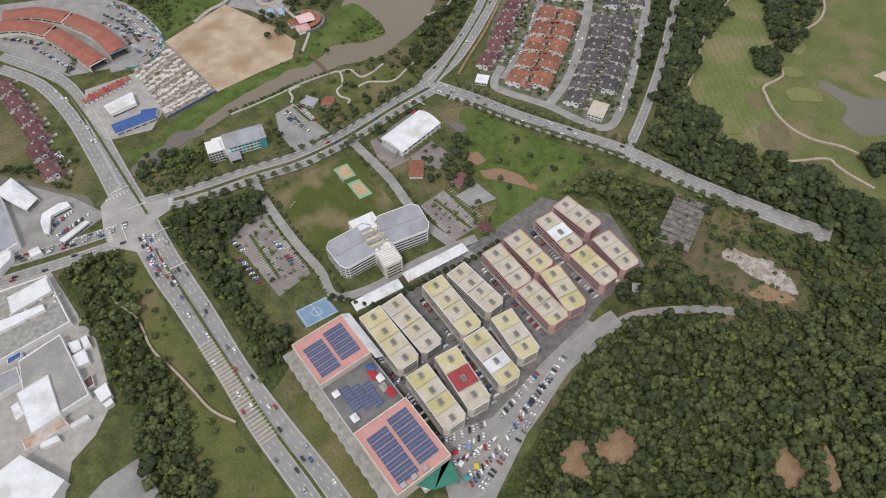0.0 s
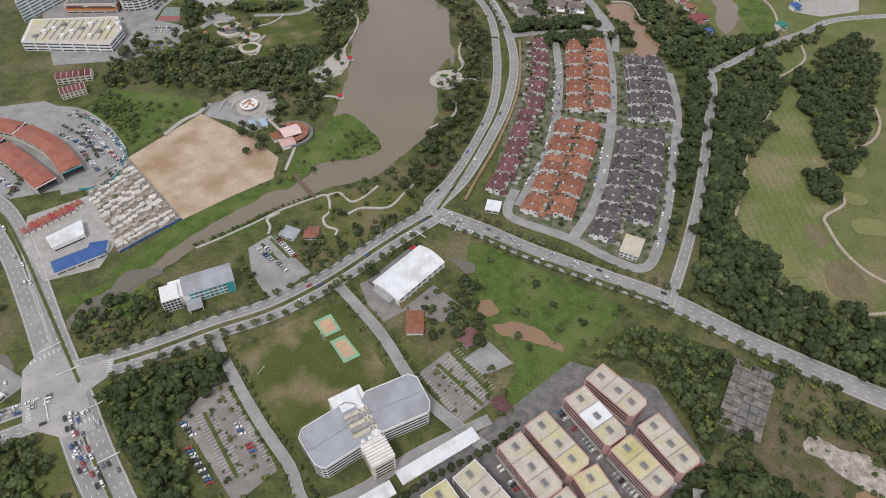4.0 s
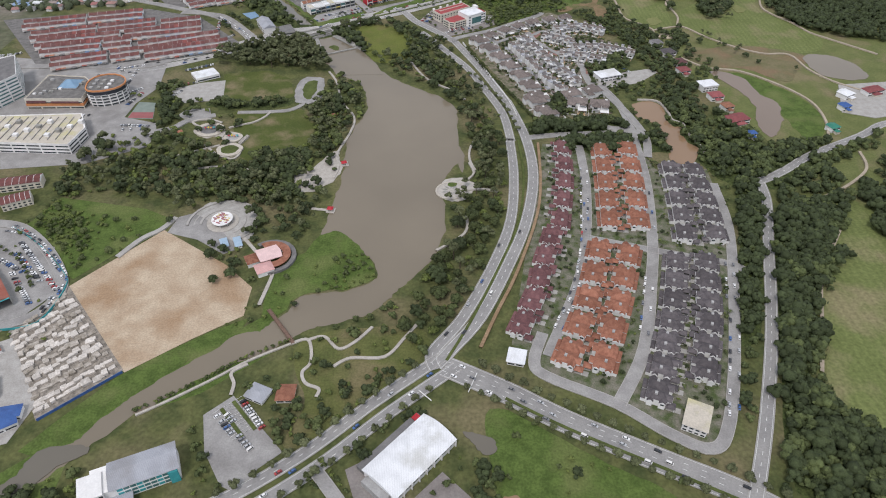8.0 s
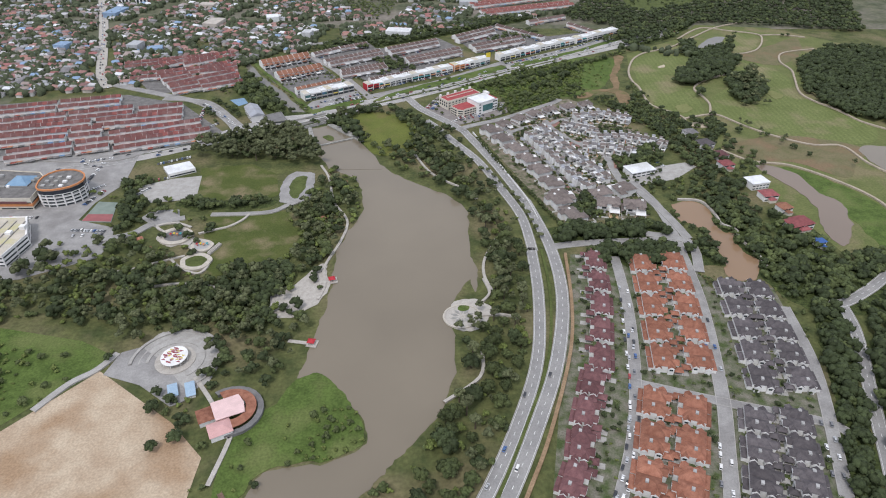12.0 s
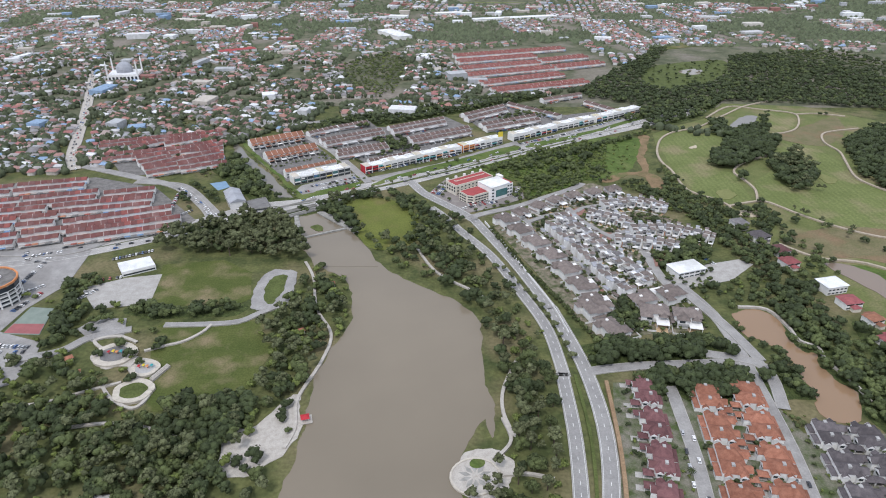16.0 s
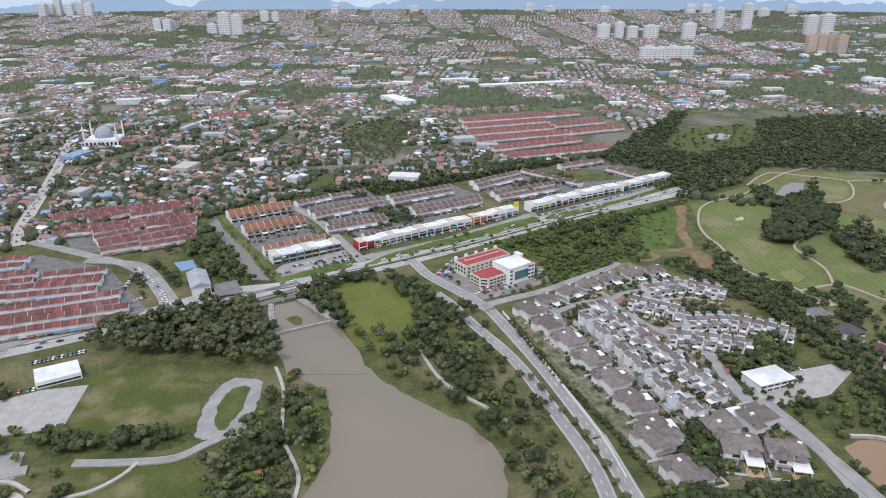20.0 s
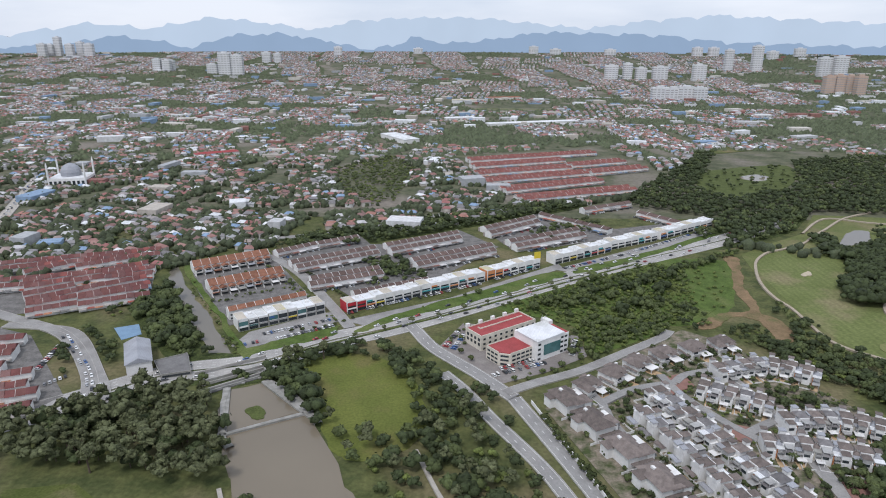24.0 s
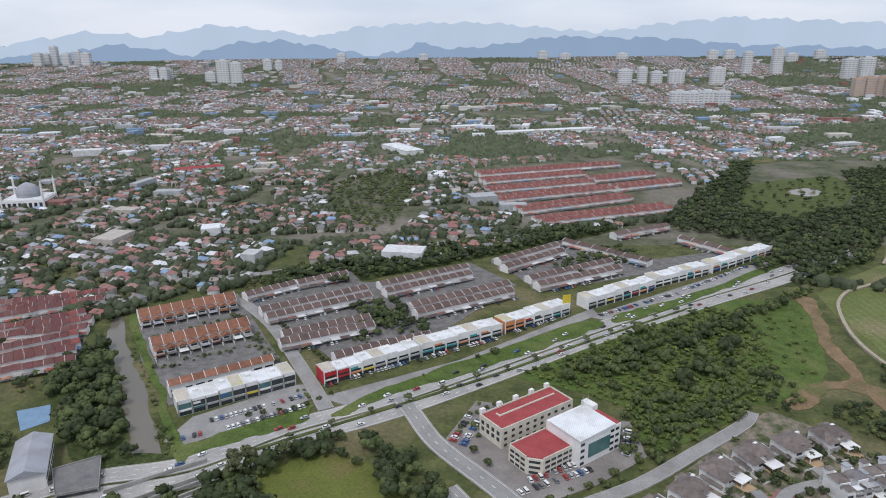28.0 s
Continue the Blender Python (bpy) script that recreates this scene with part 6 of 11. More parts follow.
# ---- shop strips along the highway ----
def shop_strip(a, b, lots, depth, height, label, fronts, seed=0):
    """White flat-roofed shops whose lots step in height and carry coloured sign boards on the road side."""
    (x, y), length, head = span(a, b)
    rnd = random.Random(seed)
    t = thing("shop_strip", label, "shop block", "highway shops", at=(x, y, 0), turn=head)
    for k in range(6):
        claim(a[0] + (b[0] - a[0]) * k / 5, a[1] + (b[1] - a[1]) * k / 5, depth)
    l, w, u = length / 2, depth / 2, length / lots
    for i in range(lots):
        x0, h = -l + i * u, height + (1.2 if (i // 3) % 2 else 0) + (0.8 if i in (0, lots - 1) else 0)
        bx(t, "wall", fronts[0] if i < len(fronts) and fronts[0] is not M_WHITE and i < 2 else M_WHITE, x0, -w, 0, x0 + u - 0.02, w, h)
        bx(t, "roof_panel", M_WHITEROOF if i % 4 else M_FLATGREY, x0 + 0.4, -w + 0.4, h, x0 + u - 0.4, w - 0.4, h + 0.25)
        part("parapet", Mesh().box(x0, -w, h, x0 + u - 0.02, -w + 0.4, h + 1).box(x0, w - 0.4, h, x0 + u - 0.02, w, h + 0.7), M_WHITE, t)
        sign = fronts[rnd.randrange(len(fronts))] if rnd.random() < 0.5 else M_GREYWALL
        bx(t, "sign_board", sign if rnd.random() < 0.8 else M_WHITE, x0 + 0.5, -w - 0.5, 3.2, x0 + u - 0.5, -w - 0.02, 4.2)
        if rnd.random() < 0.3:
            bx(t, "sign_board", fronts[rnd.randrange(len(fronts))], x0 + 0.8, -w - 0.35, 6.2, x0 + u - 3.2, -w - 0.02, 7.6)
        pane(t, "shopfront", M_GLASS, u - 1.2, 0.2, 2.6, (x0 + u / 2, -w - 0.04, 0.3))
        pane(t, "window", M_GLASS if seed != 1 or i % 3 else M_TEALGLASS, u - (0.8 if seed == 1 else 2.0), 0.2, 3.6 if seed == 1 else 1.4, (x0 + u / 2, -w - 0.05, 4.6))
        bx(t, "lot_pier", M_CONC if seed == 1 else M_WHITE, x0 - 0.3, -w - 0.7, 0, x0 + 0.3, -w - 0.12, h + 0.6)
        if i % 2:
            bx(t, "roof_tank", M_WHITE, x0 + u / 2 - 1.5, 1, h + 0.25, x0 + u / 2 + 1.5, 3.4, h + 1.9)
    return t


SIGNS = [M_WHITE, M_BLUEROOF, M_RED, M_YELLOW, M_TEAL, M_GLASS, M_ORANGEWALL]
shop_strip(*[(-199, 1248), (-136, 1288)], 9, 17, 9, "white shop block with chequered parapet and solar tanks", [M_WHITE, M_BLUEROOF, M_GLASS, M_TEALGLASS, M_YELLOW], 1)
shop_strip(*[(-116, 1286), (-54, 1328)], 8, 14, 8.5, "red and white shop strip with coloured sign boards", [M_RED, M_RED, M_BLUEROOF, M_YELLOW, M_ORANGEWALL, M_TEAL], 2)
shop_strip(*[(-53, 1329), (8, 1366)], 7, 14, 9, "white shop strip with coloured sign boards", SIGNS, 3)
shop_strip(*[(10, 1369), (67, 1408)], 7, 14, 9, "white shop strip with a yellow end sign", SIGNS[::-1], 4)
shop_strip(*[(84, 1418), (154, 1464)], 8, 14, 9.5, "white shop strip with coloured sign boards", SIGNS, 5)
shop_strip(*[(156, 1471), (219, 1508)], 7, 14, 9, "white shop strip with coloured sign boards", SIGNS, 6)
shop_strip(*[(223, 1511), (307, 1570)], 8, 14, 9, "white shop strip with coloured sign boards", SIGNS, 7)
sx, sy = (68, 1404)
b = thing("billboard", "tall yellow advertising board on the shop roof", "billboard", at=(sx, sy, 0), turn=20)
bx(b, "board", M_YELLOW, -3.5, -0.4, 7.5, 3.5, 0.4, 17)
for k in (-2.6, 2.6):
    part("post", Mesh().tube((k, 0.8, 0), (k, 0.8, 16), 0.25, 0.25), M_GREYWALL, b)

# ---- red-roofed offices by the junction ----
def junction_offices():
    a, b = (-4, 1218), (41, 1251)
    (x, y), length, head = span(a, b)
    t = thing("office_building", "cream three-storey offices under a red roof with arched windows", "office", at=(x, y, 0), turn=head)
    claim(x, y, 26)
    l, w = length / 2, 10
    bx(t, "wall", M_CREAM, -l, -w, 0, l, w, 12)
    bx(t, "roof", M_REDROOF, -l + 0.7, -w + 0.7, 12, l - 0.7, w - 0.7, 12.5)
    part("parapet", Mesh().box(-l, -w, 12, l, -w + 0.6, 13.2).box(-l, w - 0.6, 12, l, w, 13.2).box(-l, -w + 0.6, 12, -l + 0.6, w - 0.6, 13.2).box(l - 0.6, -w + 0.6, 12, l, w - 0.6, 13.2), M_CREAM, t)
    part("roof_ridge", Mesh().box(-l + 8, 1.5, 12.5, l - 4, 2.3, 13.2).box(-l + 8, 2.3, 12.5, -l + 8.8, 5, 13.2), M_CREAM, t)
    for i in range(5):
        bx(t, "turret", M_WHITE, -l + 1 + i * (2 * l - 5) / 4, w - 0.5, 12.6, -l + 4 + i * (2 * l - 5) / 4, w + 1.6, 15.4)
    for i in range(10):
        for f in range(3):
            pane(t, "window", M_GLASS, 2.2, 0.2, 1.6, (-l + 3 + i * (2 * l - 6) / 9, -w - 0.05, 1.2 + 3.9 * f))
    for i in range(4):
        for f in range(2):
            pane(t, "arched_window", M_GLASS, 2.4, 0.2, 2.4, (-l - 0.05, -w + 3 + i * 4.6, 4.0 + 3.9 * f), 90)
    u = thing("office_building", "cream offices with chamfered corner under a red roof", "office", at=(*(24, 1201), 0), turn=head)
    q = [(-16, -4), (-10, -11), (13, -11), (13, 10), (-16, 10)]
    part("wall", Mesh().slab(q, 0, 10), M_CREAM, u)
    part("roof", Mesh().slab([(p[0] * 0.94, p[1] * 0.93) for p in q], 10, 10.6), M_REDROOF, u)
    part("parapet", Mesh().box(-10, -11, 10, 13, -10.4, 11).box(-16, -4, 10, -15.4, 10, 11).box(-16, 9.4, 10, 13, 10, 11), M_CREAM, u)
    for f in range(3):
        for i in range(5):
            pane(u, "window", M_GLASS, 3.4, 0.2, 1.5, (-7 + 4.4 * i, -11.05, 1.0 + 3.2 * f))
        for i in range(3):
            pane(u, "window", M_GLASS, 3.2, 0.2, 1.5, (-16.05, -1.5 + 4.2 * i, 1.0 + 3.2 * f), 90)
        pane(u, "window", M_GLASS, 6.0, 0.2, 1.5, (-13.03, -7.53, 1.0 + 3.2 * f), -49.4)
    v = thing("office_tower", "white five-storey office block with green curtain glass", "office", at=(*(47, 1213), 0), turn=head)
    claim(*(47, 1213), 22)
    bx(v, "wall", M_WHITE, -15, -13, 0, 17, 13, 16.5)
    part("roof", Mesh().add([(-15.5, -13.5, 17), (12, -13.5, 18), (12, 10, 18.4), (-15.5, 10, 17.4), (-15.5, -13.5, 16.5), (12, -13.5, 16.5), (12, 10, 16.5), (-15.5, 10, 16.5)], [(0, 1, 2, 3), (0, 4, 5, 1), (1, 5, 6, 2), (2, 6, 7, 3), (3, 7, 4, 0)]), M_WHITEROOF, v, "white sloping roof")
    bx(v, "roof_room", M_WHITE, 12.05, 4, 16.5, 16.5, 12.5, 20)
    bx(v, "roof_patch", M_REDROOF, 12.05, -12.5, 16.5, 16.5, 3.8, 16.9)
    pane(v, "curtain_wall", M_TEALGLASS, 17, 0.3, 8.5, (0, -13.1, 4))
    for f in range(4):
        for i in (-13, 10.2, 14.2):
            pane(v, "window", M_GLASS, 2.8, 0.2, 1.6, (i, -13.05, 1.4 + 3.9 * f))
        for i in range(5):
            pane(v, "window", M_GLASS, 3.0, 0.2, 1.6, (17.05, -10 + 5 * i, 1.4 + 3.9 * f), 90)
    for i in range(6):
        part("antenna", Mesh().tube((9 + 1.4 * i, 10 + 0.5 * (i % 3), 16.5), (9 + 1.4 * i, 10 + 0.5 * (i % 3), 21 + i % 3), 0.15, 0.1, 5), M_GREYWALL, v)


junction_offices()

# ---- estate of white and grey houses ----
def estate_house(kind, roof, label, seed):
    """Two to three storeys of white boxes under broken grey roofs, with balconies, flat canopies and a drive."""
    t = thing("detached_house", label, "house", "estate houses")
    rnd = random.Random(seed)
    r = rnd.uniform
    if kind == 0:
        k = r(-1.5, 1.5)
        part("wall", Mesh().box(-8, -4, 0, 8, 6, 6.6).box(-7.6 + k, -8, 0, -1 + k, -4, 6.2).box(2, 6, 0, 7.4, 9, 5.6).box(-8.6, -6, 0, -8, 3, 3.2), M_WHITE, t)
        part("roof", Mesh().hip(-8, -4, 8, 6, 6.6, 3.0, 0.9), roof, t)
        part("front_roof", Mesh().hip(-7.6 + k, -8, -1 + k, 1, 6.2, 2.6, 0.7), roof, t)
        part("rear_roof", Mesh().hip(2, 3, 7.4, 9, 5.6, 2.5, 0.6), roof, t)
        part("side_roof", Mesh().hip(2.6, -6.2, 7.6, -1, 5.6, 2.0, 0.5), roof, t)
        part("porch_roof", Mesh().hip(-9.6, -7, -8.0, 4, 3.2, 0.8, 0.4), roof, t)
        part("carport", Mesh().box(0.6, -11.5, 3.0, 8.6, -4.05, 3.35).box(0.8, -11.2, 0, 1.2, -10.8, 3).box(8, -11.2, 0, 8.4, -10.8, 3), M_WHITE, t)
        part("balcony", Mesh().box(-7.2 + k, -9.4, 3.2, -1.4 + k, -8.02, 3.4).box(-7.2 + k, -9.4, 3.4, -1.4 + k, -9.3, 4.4), M_GREYWALL, t)
        bx(t, "roof_tank", M_WHITE, 3 + k, 1.6, 8.2, 5 + k, 3.0, 9.4)
    else:
        a, b = r(-1, 1), r(0, 2)
        part("wall", Mesh().box(-5.5, -3 + a, 0, 0.6, 7, 9.2).box(0.6, -6, 0, 5.5, 4 + a, 6.4).box(-5.5, -8.5, 0, -0.4, -3 + a, 6.2), M_WHITE, t)
        part("roof", Mesh().hip(-5.5, -2 + a, 0.8, 4.4, 9.2, 1.9, 0.6), roof, t)
        part("side_roof", Mesh().hip(0.9, -2.5 + a, 5.5, 4 + a, 6.4, 1.9, 0.6), roof if seed % 3 else M_GREYMETAL, t)
        part("front_roof", Mesh().hip(-5.5, -8.5, -1.5, -4 + a, 6.2 + (2.6 if seed % 2 else 0), 1.5, 0.6), roof, t)
        bx(t, "flat_roof", (M_WHITEROOF, M_GREYMETAL, M_CONC)[seed % 3], 0.7, -6.8, 6.42, 6.0, -2.9 + a, 6.85)
        part("roof_terrace", Mesh().box(-5.4, 4.6, 9.25, -2.2, 7.6, 11.6).box(2.4, 0.6 + a, 6.6, 5.6, 4.4 + a, 8.9), M_WHITE, t)
        part("upper_canopy", Mesh().box(-5.9, 4.2, 11.62, -1.8, 8.0, 11.85).box(2.0, 0.2 + a, 8.92, 6.0, 4.8 + a, 9.15), roof if seed % 2 else M_GREYMETAL, t)
        if seed % 2:
            bx(t, "upper_box", M_GREYWALL if seed % 4 == 1 else M_WHITE, -5.6, -8.7, 6.2, -1.4, -4.1 + a, 8.78)
        else:
            part("pergola", Mesh().box(-5.2, -8.4, 8.3, -0.6, -3.2 + a, 8.55).box(-5.2, -8.4, 6.2, -4.9, -8.1, 8.3).box(-0.9, -8.4, 6.2, -0.6, -8.1, 8.3), M_GREYWALL, t)
        part("rear_roof", Mesh().hip(-4.5, 7.1, 4.5 - b, 10.2, 3.2, 1.2, 0.3), roof if seed % 3 else M_GREYMETAL, t)
        bx(t, "rear_wall", M_WHITE, -4.3, 7.02, 0, 4.3 - b, 9.9, 3.19)
        part("canopy", Mesh().box(0.5 + b / 2, -11.5, 3.0, 5.8, -6.05, 3.3).box(5.0, -11.2, 0, 5.4, -10.8, 3), M_WHITE if seed % 3 else M_GREYWALL, t)
        part("balcony", Mesh().box(1.1, -8.4, 5.2, 5.4, -6.05, 5.4).box(1.1, -8.4, 5.4, 5.4, -8.3, 6.3), M_GREYWALL, t)
        bx(t, "feature_panel", M_ORANGEWALL if seed % 3 == 0 else M_CREAM, 0.7, -6.14, 0.4, 1.5, -6.02, 6.3)
    wide = 8 if kind == 0 else 5.5
    for wx, wy, wz, ww in ((-3.6, -8.56 if kind else -8.05, 4.2, 3.2), (3.4, -6.06 if kind else -4.06, 0.6, 3.0)):
        pane(t, "window", M_GLASS, ww, 0.2, 1.6, (wx, wy, wz))
    bx(t, "drive", M_DRIVE, 0.5, -15, -0.2, wide - 0.4, -6.2, 0.28, "tan paved drive")
    part("garden_wall", Mesh().box(-wide - 1.4, -15.2, 0, 0.4, -15, 1.2).box(-wide - 1.5, -15.2, 0, -wide - 1.3, 10, 1.5), M_WHITE, t)
    return t


M_VILLARED = mat("weathered_red_roof_tiles", (0.30, 0.10, 0.10), (0.22, 0.075, 0.078), scale=0.35, fine=1.6, vary=0.2)
M_SLATE = mat("slate_grey_roof_tiles", (0.205, 0.195, 0.195), (0.145, 0.138, 0.138), scale=0.35, fine=1.6, vary=0.2)
M_DRIVE = mat("tan_brick_drive", (0.50, 0.36, 0.22), (0.42, 0.30, 0.18), scale=0.5)
E0 = [estate_house(0, M_GREYROOF, "white house under a grey tiled hipped roof", 1), estate_house(0, M_GREYROOF, "white house under a grey tiled hipped roof", 2), estate_house(0, M_GREYROOF, "white house under a grey tiled hipped roof", 8)]
E1 = [estate_house(1, M_GREYROOF if k % 2 else M_SLATE, "tall white house with flat canopies and a grey roof", k) for k in (3, 4, 5, 6, 7, 9)]
row_of(E0, [(55, 1133), (82, 1076), (105, 1015), (117, 968)], 7, 1, 1.3)
row_of(E0[:1], [(112, 960), (122, 931)], 2, 1, 1.3)
row_of(E0, [(72, 1153), (124, 1193), (162, 1210), (188, 1219)], 6, -1, 1.08)
row_of(E0, [(157, 974), (184, 983)], 2, 1, 1.3)
row_of(E0, [(162, 953), (187, 948)], 2, -1, 1.3)
row_of(E1, [(100, 1117), (121, 1059), (136, 1011), (146, 990)], 11, 1, 1.02)
row_of(E1, [(117, 1139), (140, 1082), (156, 1042), (170, 1010)], 11, -1, 1.02)
row_of(E1, [(151, 1148), (181, 1131)], 5, -1, 1.0)
row_of(E1, [(171, 1175), (207, 1183), (232, 1170)], 7, -1, 1.0)
row_of(E1, [(166, 1087), (189, 1083), (215, 1075)], 6, -1, 1.0)
row_of(E1, [(188, 1111), (223, 1111), (257, 1094)], 9, -1, 1.0)
drop(E0 + E1)
for a, b, w, h, wall, roof in ((*[(199, 1025), (227, 1035)], 18, 7, M_WHITE, M_WHITEROOF), (*[(322, 998), (342, 1003)], 16, 8, M_WHITE, M_WHITEROOF)):
    pitched("villa", "large white villa with a pale metal roof", "house", a, b, w, h, wall, roof, "villas", rise=1.0, bays=5, floors=2)
for a, b, w, roof, lab in (((326, 973), (342, 976), 13, M_VILLARED, "red"), ((328, 914), (352, 922), 15, M_VILLARED, "red"), ((333, 946), (345, 950), 11, M_BROWNROOF, "brown"), ((311, 1066), (324, 1070), 14, M_MAROON, "dull red"), ((308, 1042), (322, 1046), 13, M_VILLARED, "red"), ((295, 1128), (309, 1132), 14, M_SLATE, "slate"), ((302, 1096), (318, 1102), 15, M_DARKROOF, "charcoal"),
                           ((489, 975), (503, 983), 14, M_WHITEROOF, "white"), ((474, 946), (485, 950), 10, M_BLUEROOF, "blue"), ((522, 984), (546, 992), 12, M_VILLARED, "red"), ((566, 986), (590, 1002), 18, M_VILLARED, "red"), ((437, 897), (448, 901), 10, M_TEALROOF, "green"), ((341, 884), (349, 886), 7, M_BLUEROOF, "blue")):
    t = pitched("villa", "white house under a broken %s roof beside the golf course" % lab, "house", a, b, w, 6.2, M_WHITE, roof, "villas", rise=2.6, bays=2, floors=2)
    l = math.hypot(b[0] - a[0], b[1] - a[1]) / 2
    part("wing_wall", Mesh().box(-l * 0.5, -w / 2 - 4.5, 0, l * 0.4, -w / 2 + 0.1, 3.6), M_CREAM, t)
    part("wing_roof", Mesh().hip(-l * 0.5, -w / 2 - 4.5, l * 0.4, -w / 2 + 2, 3.6, 1.8, 0.6), roof, t)
    part("rear_roof", Mesh().hip(-l * 0.2, w / 2 - 3, l * 0.9, w / 2 + 3, 5.0, 1.7, 0.5), roof, t)
    bx(t, "rear_wall", M_WHITE, -l * 0.15, w / 2 + 0.02, 0, l * 0.85, w / 2 + 2.8, 5.0)
area("yard", [(503, 1010), (600, 1022), (562, 940), (507, 926), (474, 940)], 0.5, M_PAVE, "dusty pale yard beside the sheds", curved=False)
pitched("corner_house", "white terrace end house with a bare concrete roof", "house", *[(162, 518), (176, 511)], 22, 7, M_WHITE, M_FLATGREY, rise=0.6, bays=4, floors=2)
pitched("guard_house", "small white house with a flat roof", "house", *[(46, 571), (58, 568)], 13, 4, M_WHITE, M_WHITEROOF, rise=0.6, bays=2)

# ---- town centre across the lake ----
SC = [(-485, 949), (-484, 1011), (-437, 1006), (-422, 990), (-419, 950)]
t = flat_roofed("shopping_centre", "pale shopping centre with orange wall bands and a dark roof deck", "shopping centre", SC, 13, M_CREAM, M_LANE, floors=2)
cx, cy = sum(p[0] for p in SC) / 5, sum(p[1] for p in SC) / 5
loop = [(p[0] - cx, p[1] - cy) for p in SC + SC[:1]]
part("wall_band", ribbon(Mesh(), loop, 0.9, 4.4, 7.6), M_ORANGEWALL, t, "orange wall band")
part("sign_band", Mesh().box(loop[0][0] + 2, loop[0][1] - 0.9, 8.4, loop[0][0] + 24, loop[0][1] - 0.2, 11.2).box(loop[0][0] + 30, loop[0][1] - 0.9, 8.4, loop[0][0] + 62, loop[0][1] - 0.2, 10.4), M_MAROON, t, "dark red sign panels")
for i in range(14):
    kx, ky = -30 + (9 * i) % 56, -22 + 6 * (i % 7)
    bx(t, "roof_kiosk", (M_WHITE, M_GREYWALL, M_CONC)[i % 3], kx, ky, 13.2, kx + 3 + i % 3, ky + 3, 14.8 + 0.5 * (i % 2))
pitched("roof_light", "pale blue glass roof light", "roof light", (-456, 985), (-435, 985), 21, 14.6, M_WHITE, M_SKYGLASS, rise=6, bays=1)
pts = [(-420, 983), (-412, 996), (-396, 999), (-381, 990), (-376, 975), (-383, 962), (-398, 955), (-412, 956), (-418, 966)]
DRUM = smooth(pts, 2, True)
t = flat_roofed("curved_tower", "curved office tower with white floor bands and an orange parapet", "office", DRUM, 19.5, M_GREYWALL, M_LANE, floors=5)
cx, cy = sum(p[0] for p in DRUM) / len(DRUM), sum(p[1] for p in DRUM) / len(DRUM)
loop = [(p[0] - cx, p[1] - cy) for p in DRUM + DRUM[:1]]
part("glass_band", ribbon(Mesh(), loop, 0.7, 14.6, 18.6), M_DARKGLASS, t, "dark glass band")
part("orange_parapet", ribbon(Mesh(), loop, 1.2, 19.2, 20.9), M_ORANGEWALL, t, "orange parapet")
for f in range(4):
    part("floor_band", ribbon(Mesh(), loop, 1.1, 3.2 + 3.6 * f, 3.8 + 3.6 * f), M_WHITE, t)
for i, (p, q) in enumerate(loop[:-1]):
    part("column", Mesh().box(p - 0.45, q - 0.45, 0, p + 0.45, q + 0.45, 14.6), M_WHITE, t)
for i in range(9):
    bx(t, "roof_unit", (M_GREYWALL, M_CONC, M_WHITE)[i % 3], -13 + 9 * (i % 3), -14 + 9 * (i // 3), 19.8, -9 + 9 * (i % 3), -10.5 + 9 * (i // 3), 21.4)
t = flat_roofed("shop_offices", "white four-storey shop offices with stained flat roofs", "shop block", [(-502, 857), (-512, 911), (-405, 917), (-389, 886), (-393, 851)], 12, M_WHITE, M_FLATGREY, floors=3)
for i in range(12):
    bx(t, "roof_room", M_WHITE if i % 3 else M_CONC, -52 + 8.4 * i, -18 + 9 * (i % 4), 12.2, -47 + 8.4 * i, -13 + 9 * (i % 4), 14.8 + (i % 2))
    if i < 11:
        bx(t, "party_wall", M_CONC, -46 + 8.4 * i, -24, 12.2, -45.6 + 8.4 * i, 24, 13.2)
flat_roofed("tower_block", "white apartment block with teal window bands", "apartment block", [(-531, 925), (-564, 1012), (-531, 1036), (-503, 981)], 28, M_WHITE, M_DECK, floors=7, win=M_TEALGLASS)
flat_roofed("petrol_station", "white canopy of a petrol station", "petrol station", [(-318, 1035), (-293, 1049), (-281, 1032), (-306, 1017)], 5, M_WHITE, M_WHITEROOF, parapet=0.3)
flat_roofed("workshop", "car workshop with a white roof", "workshop", [(-346, 532), (-322, 554), (-313, 536), (-335, 519)], 6, M_WHITE, M_WHITEROOF, parapet=0.2)
pitched("market_shed", "shed under a bright blue metal roof", "shed", *[(-326, 498), (-292, 520)], 14, 5, M_WHITE, M_BLUEROOF, rise=1.8, bays=5)
pitched("market_shed", "shed under a bright blue metal roof", "shed", *[(-304, 521), (-290, 524)], 9, 5, M_WHITE, M_BLUEROOF, rise=1.5, bays=2)
for k in range(9):
    for j in range(2):
        a = (-366 + 3.9 * k - 7 * j * 0.6, 551 + 3.6 * k - 9 * j * 0.9)
        t = thing("market_stall", "market stall under a dull red sheet roof" if j else "market stall under a grey sheet roof", "stall", "market stalls", at=(*a, 0), turn=-47)
        bx(t, "stall_wall", M_WHITE, -4.0, -1.9, 0, 4.0, 1.9, 3.2)
        part("stall_roof", Mesh().hip(-4.0, -1.9, 4.0, 1.9, 3.2, 0.9, 0.3, True), M_ROOFRUST if (k + j) % 3 else M_REDROOF, t)

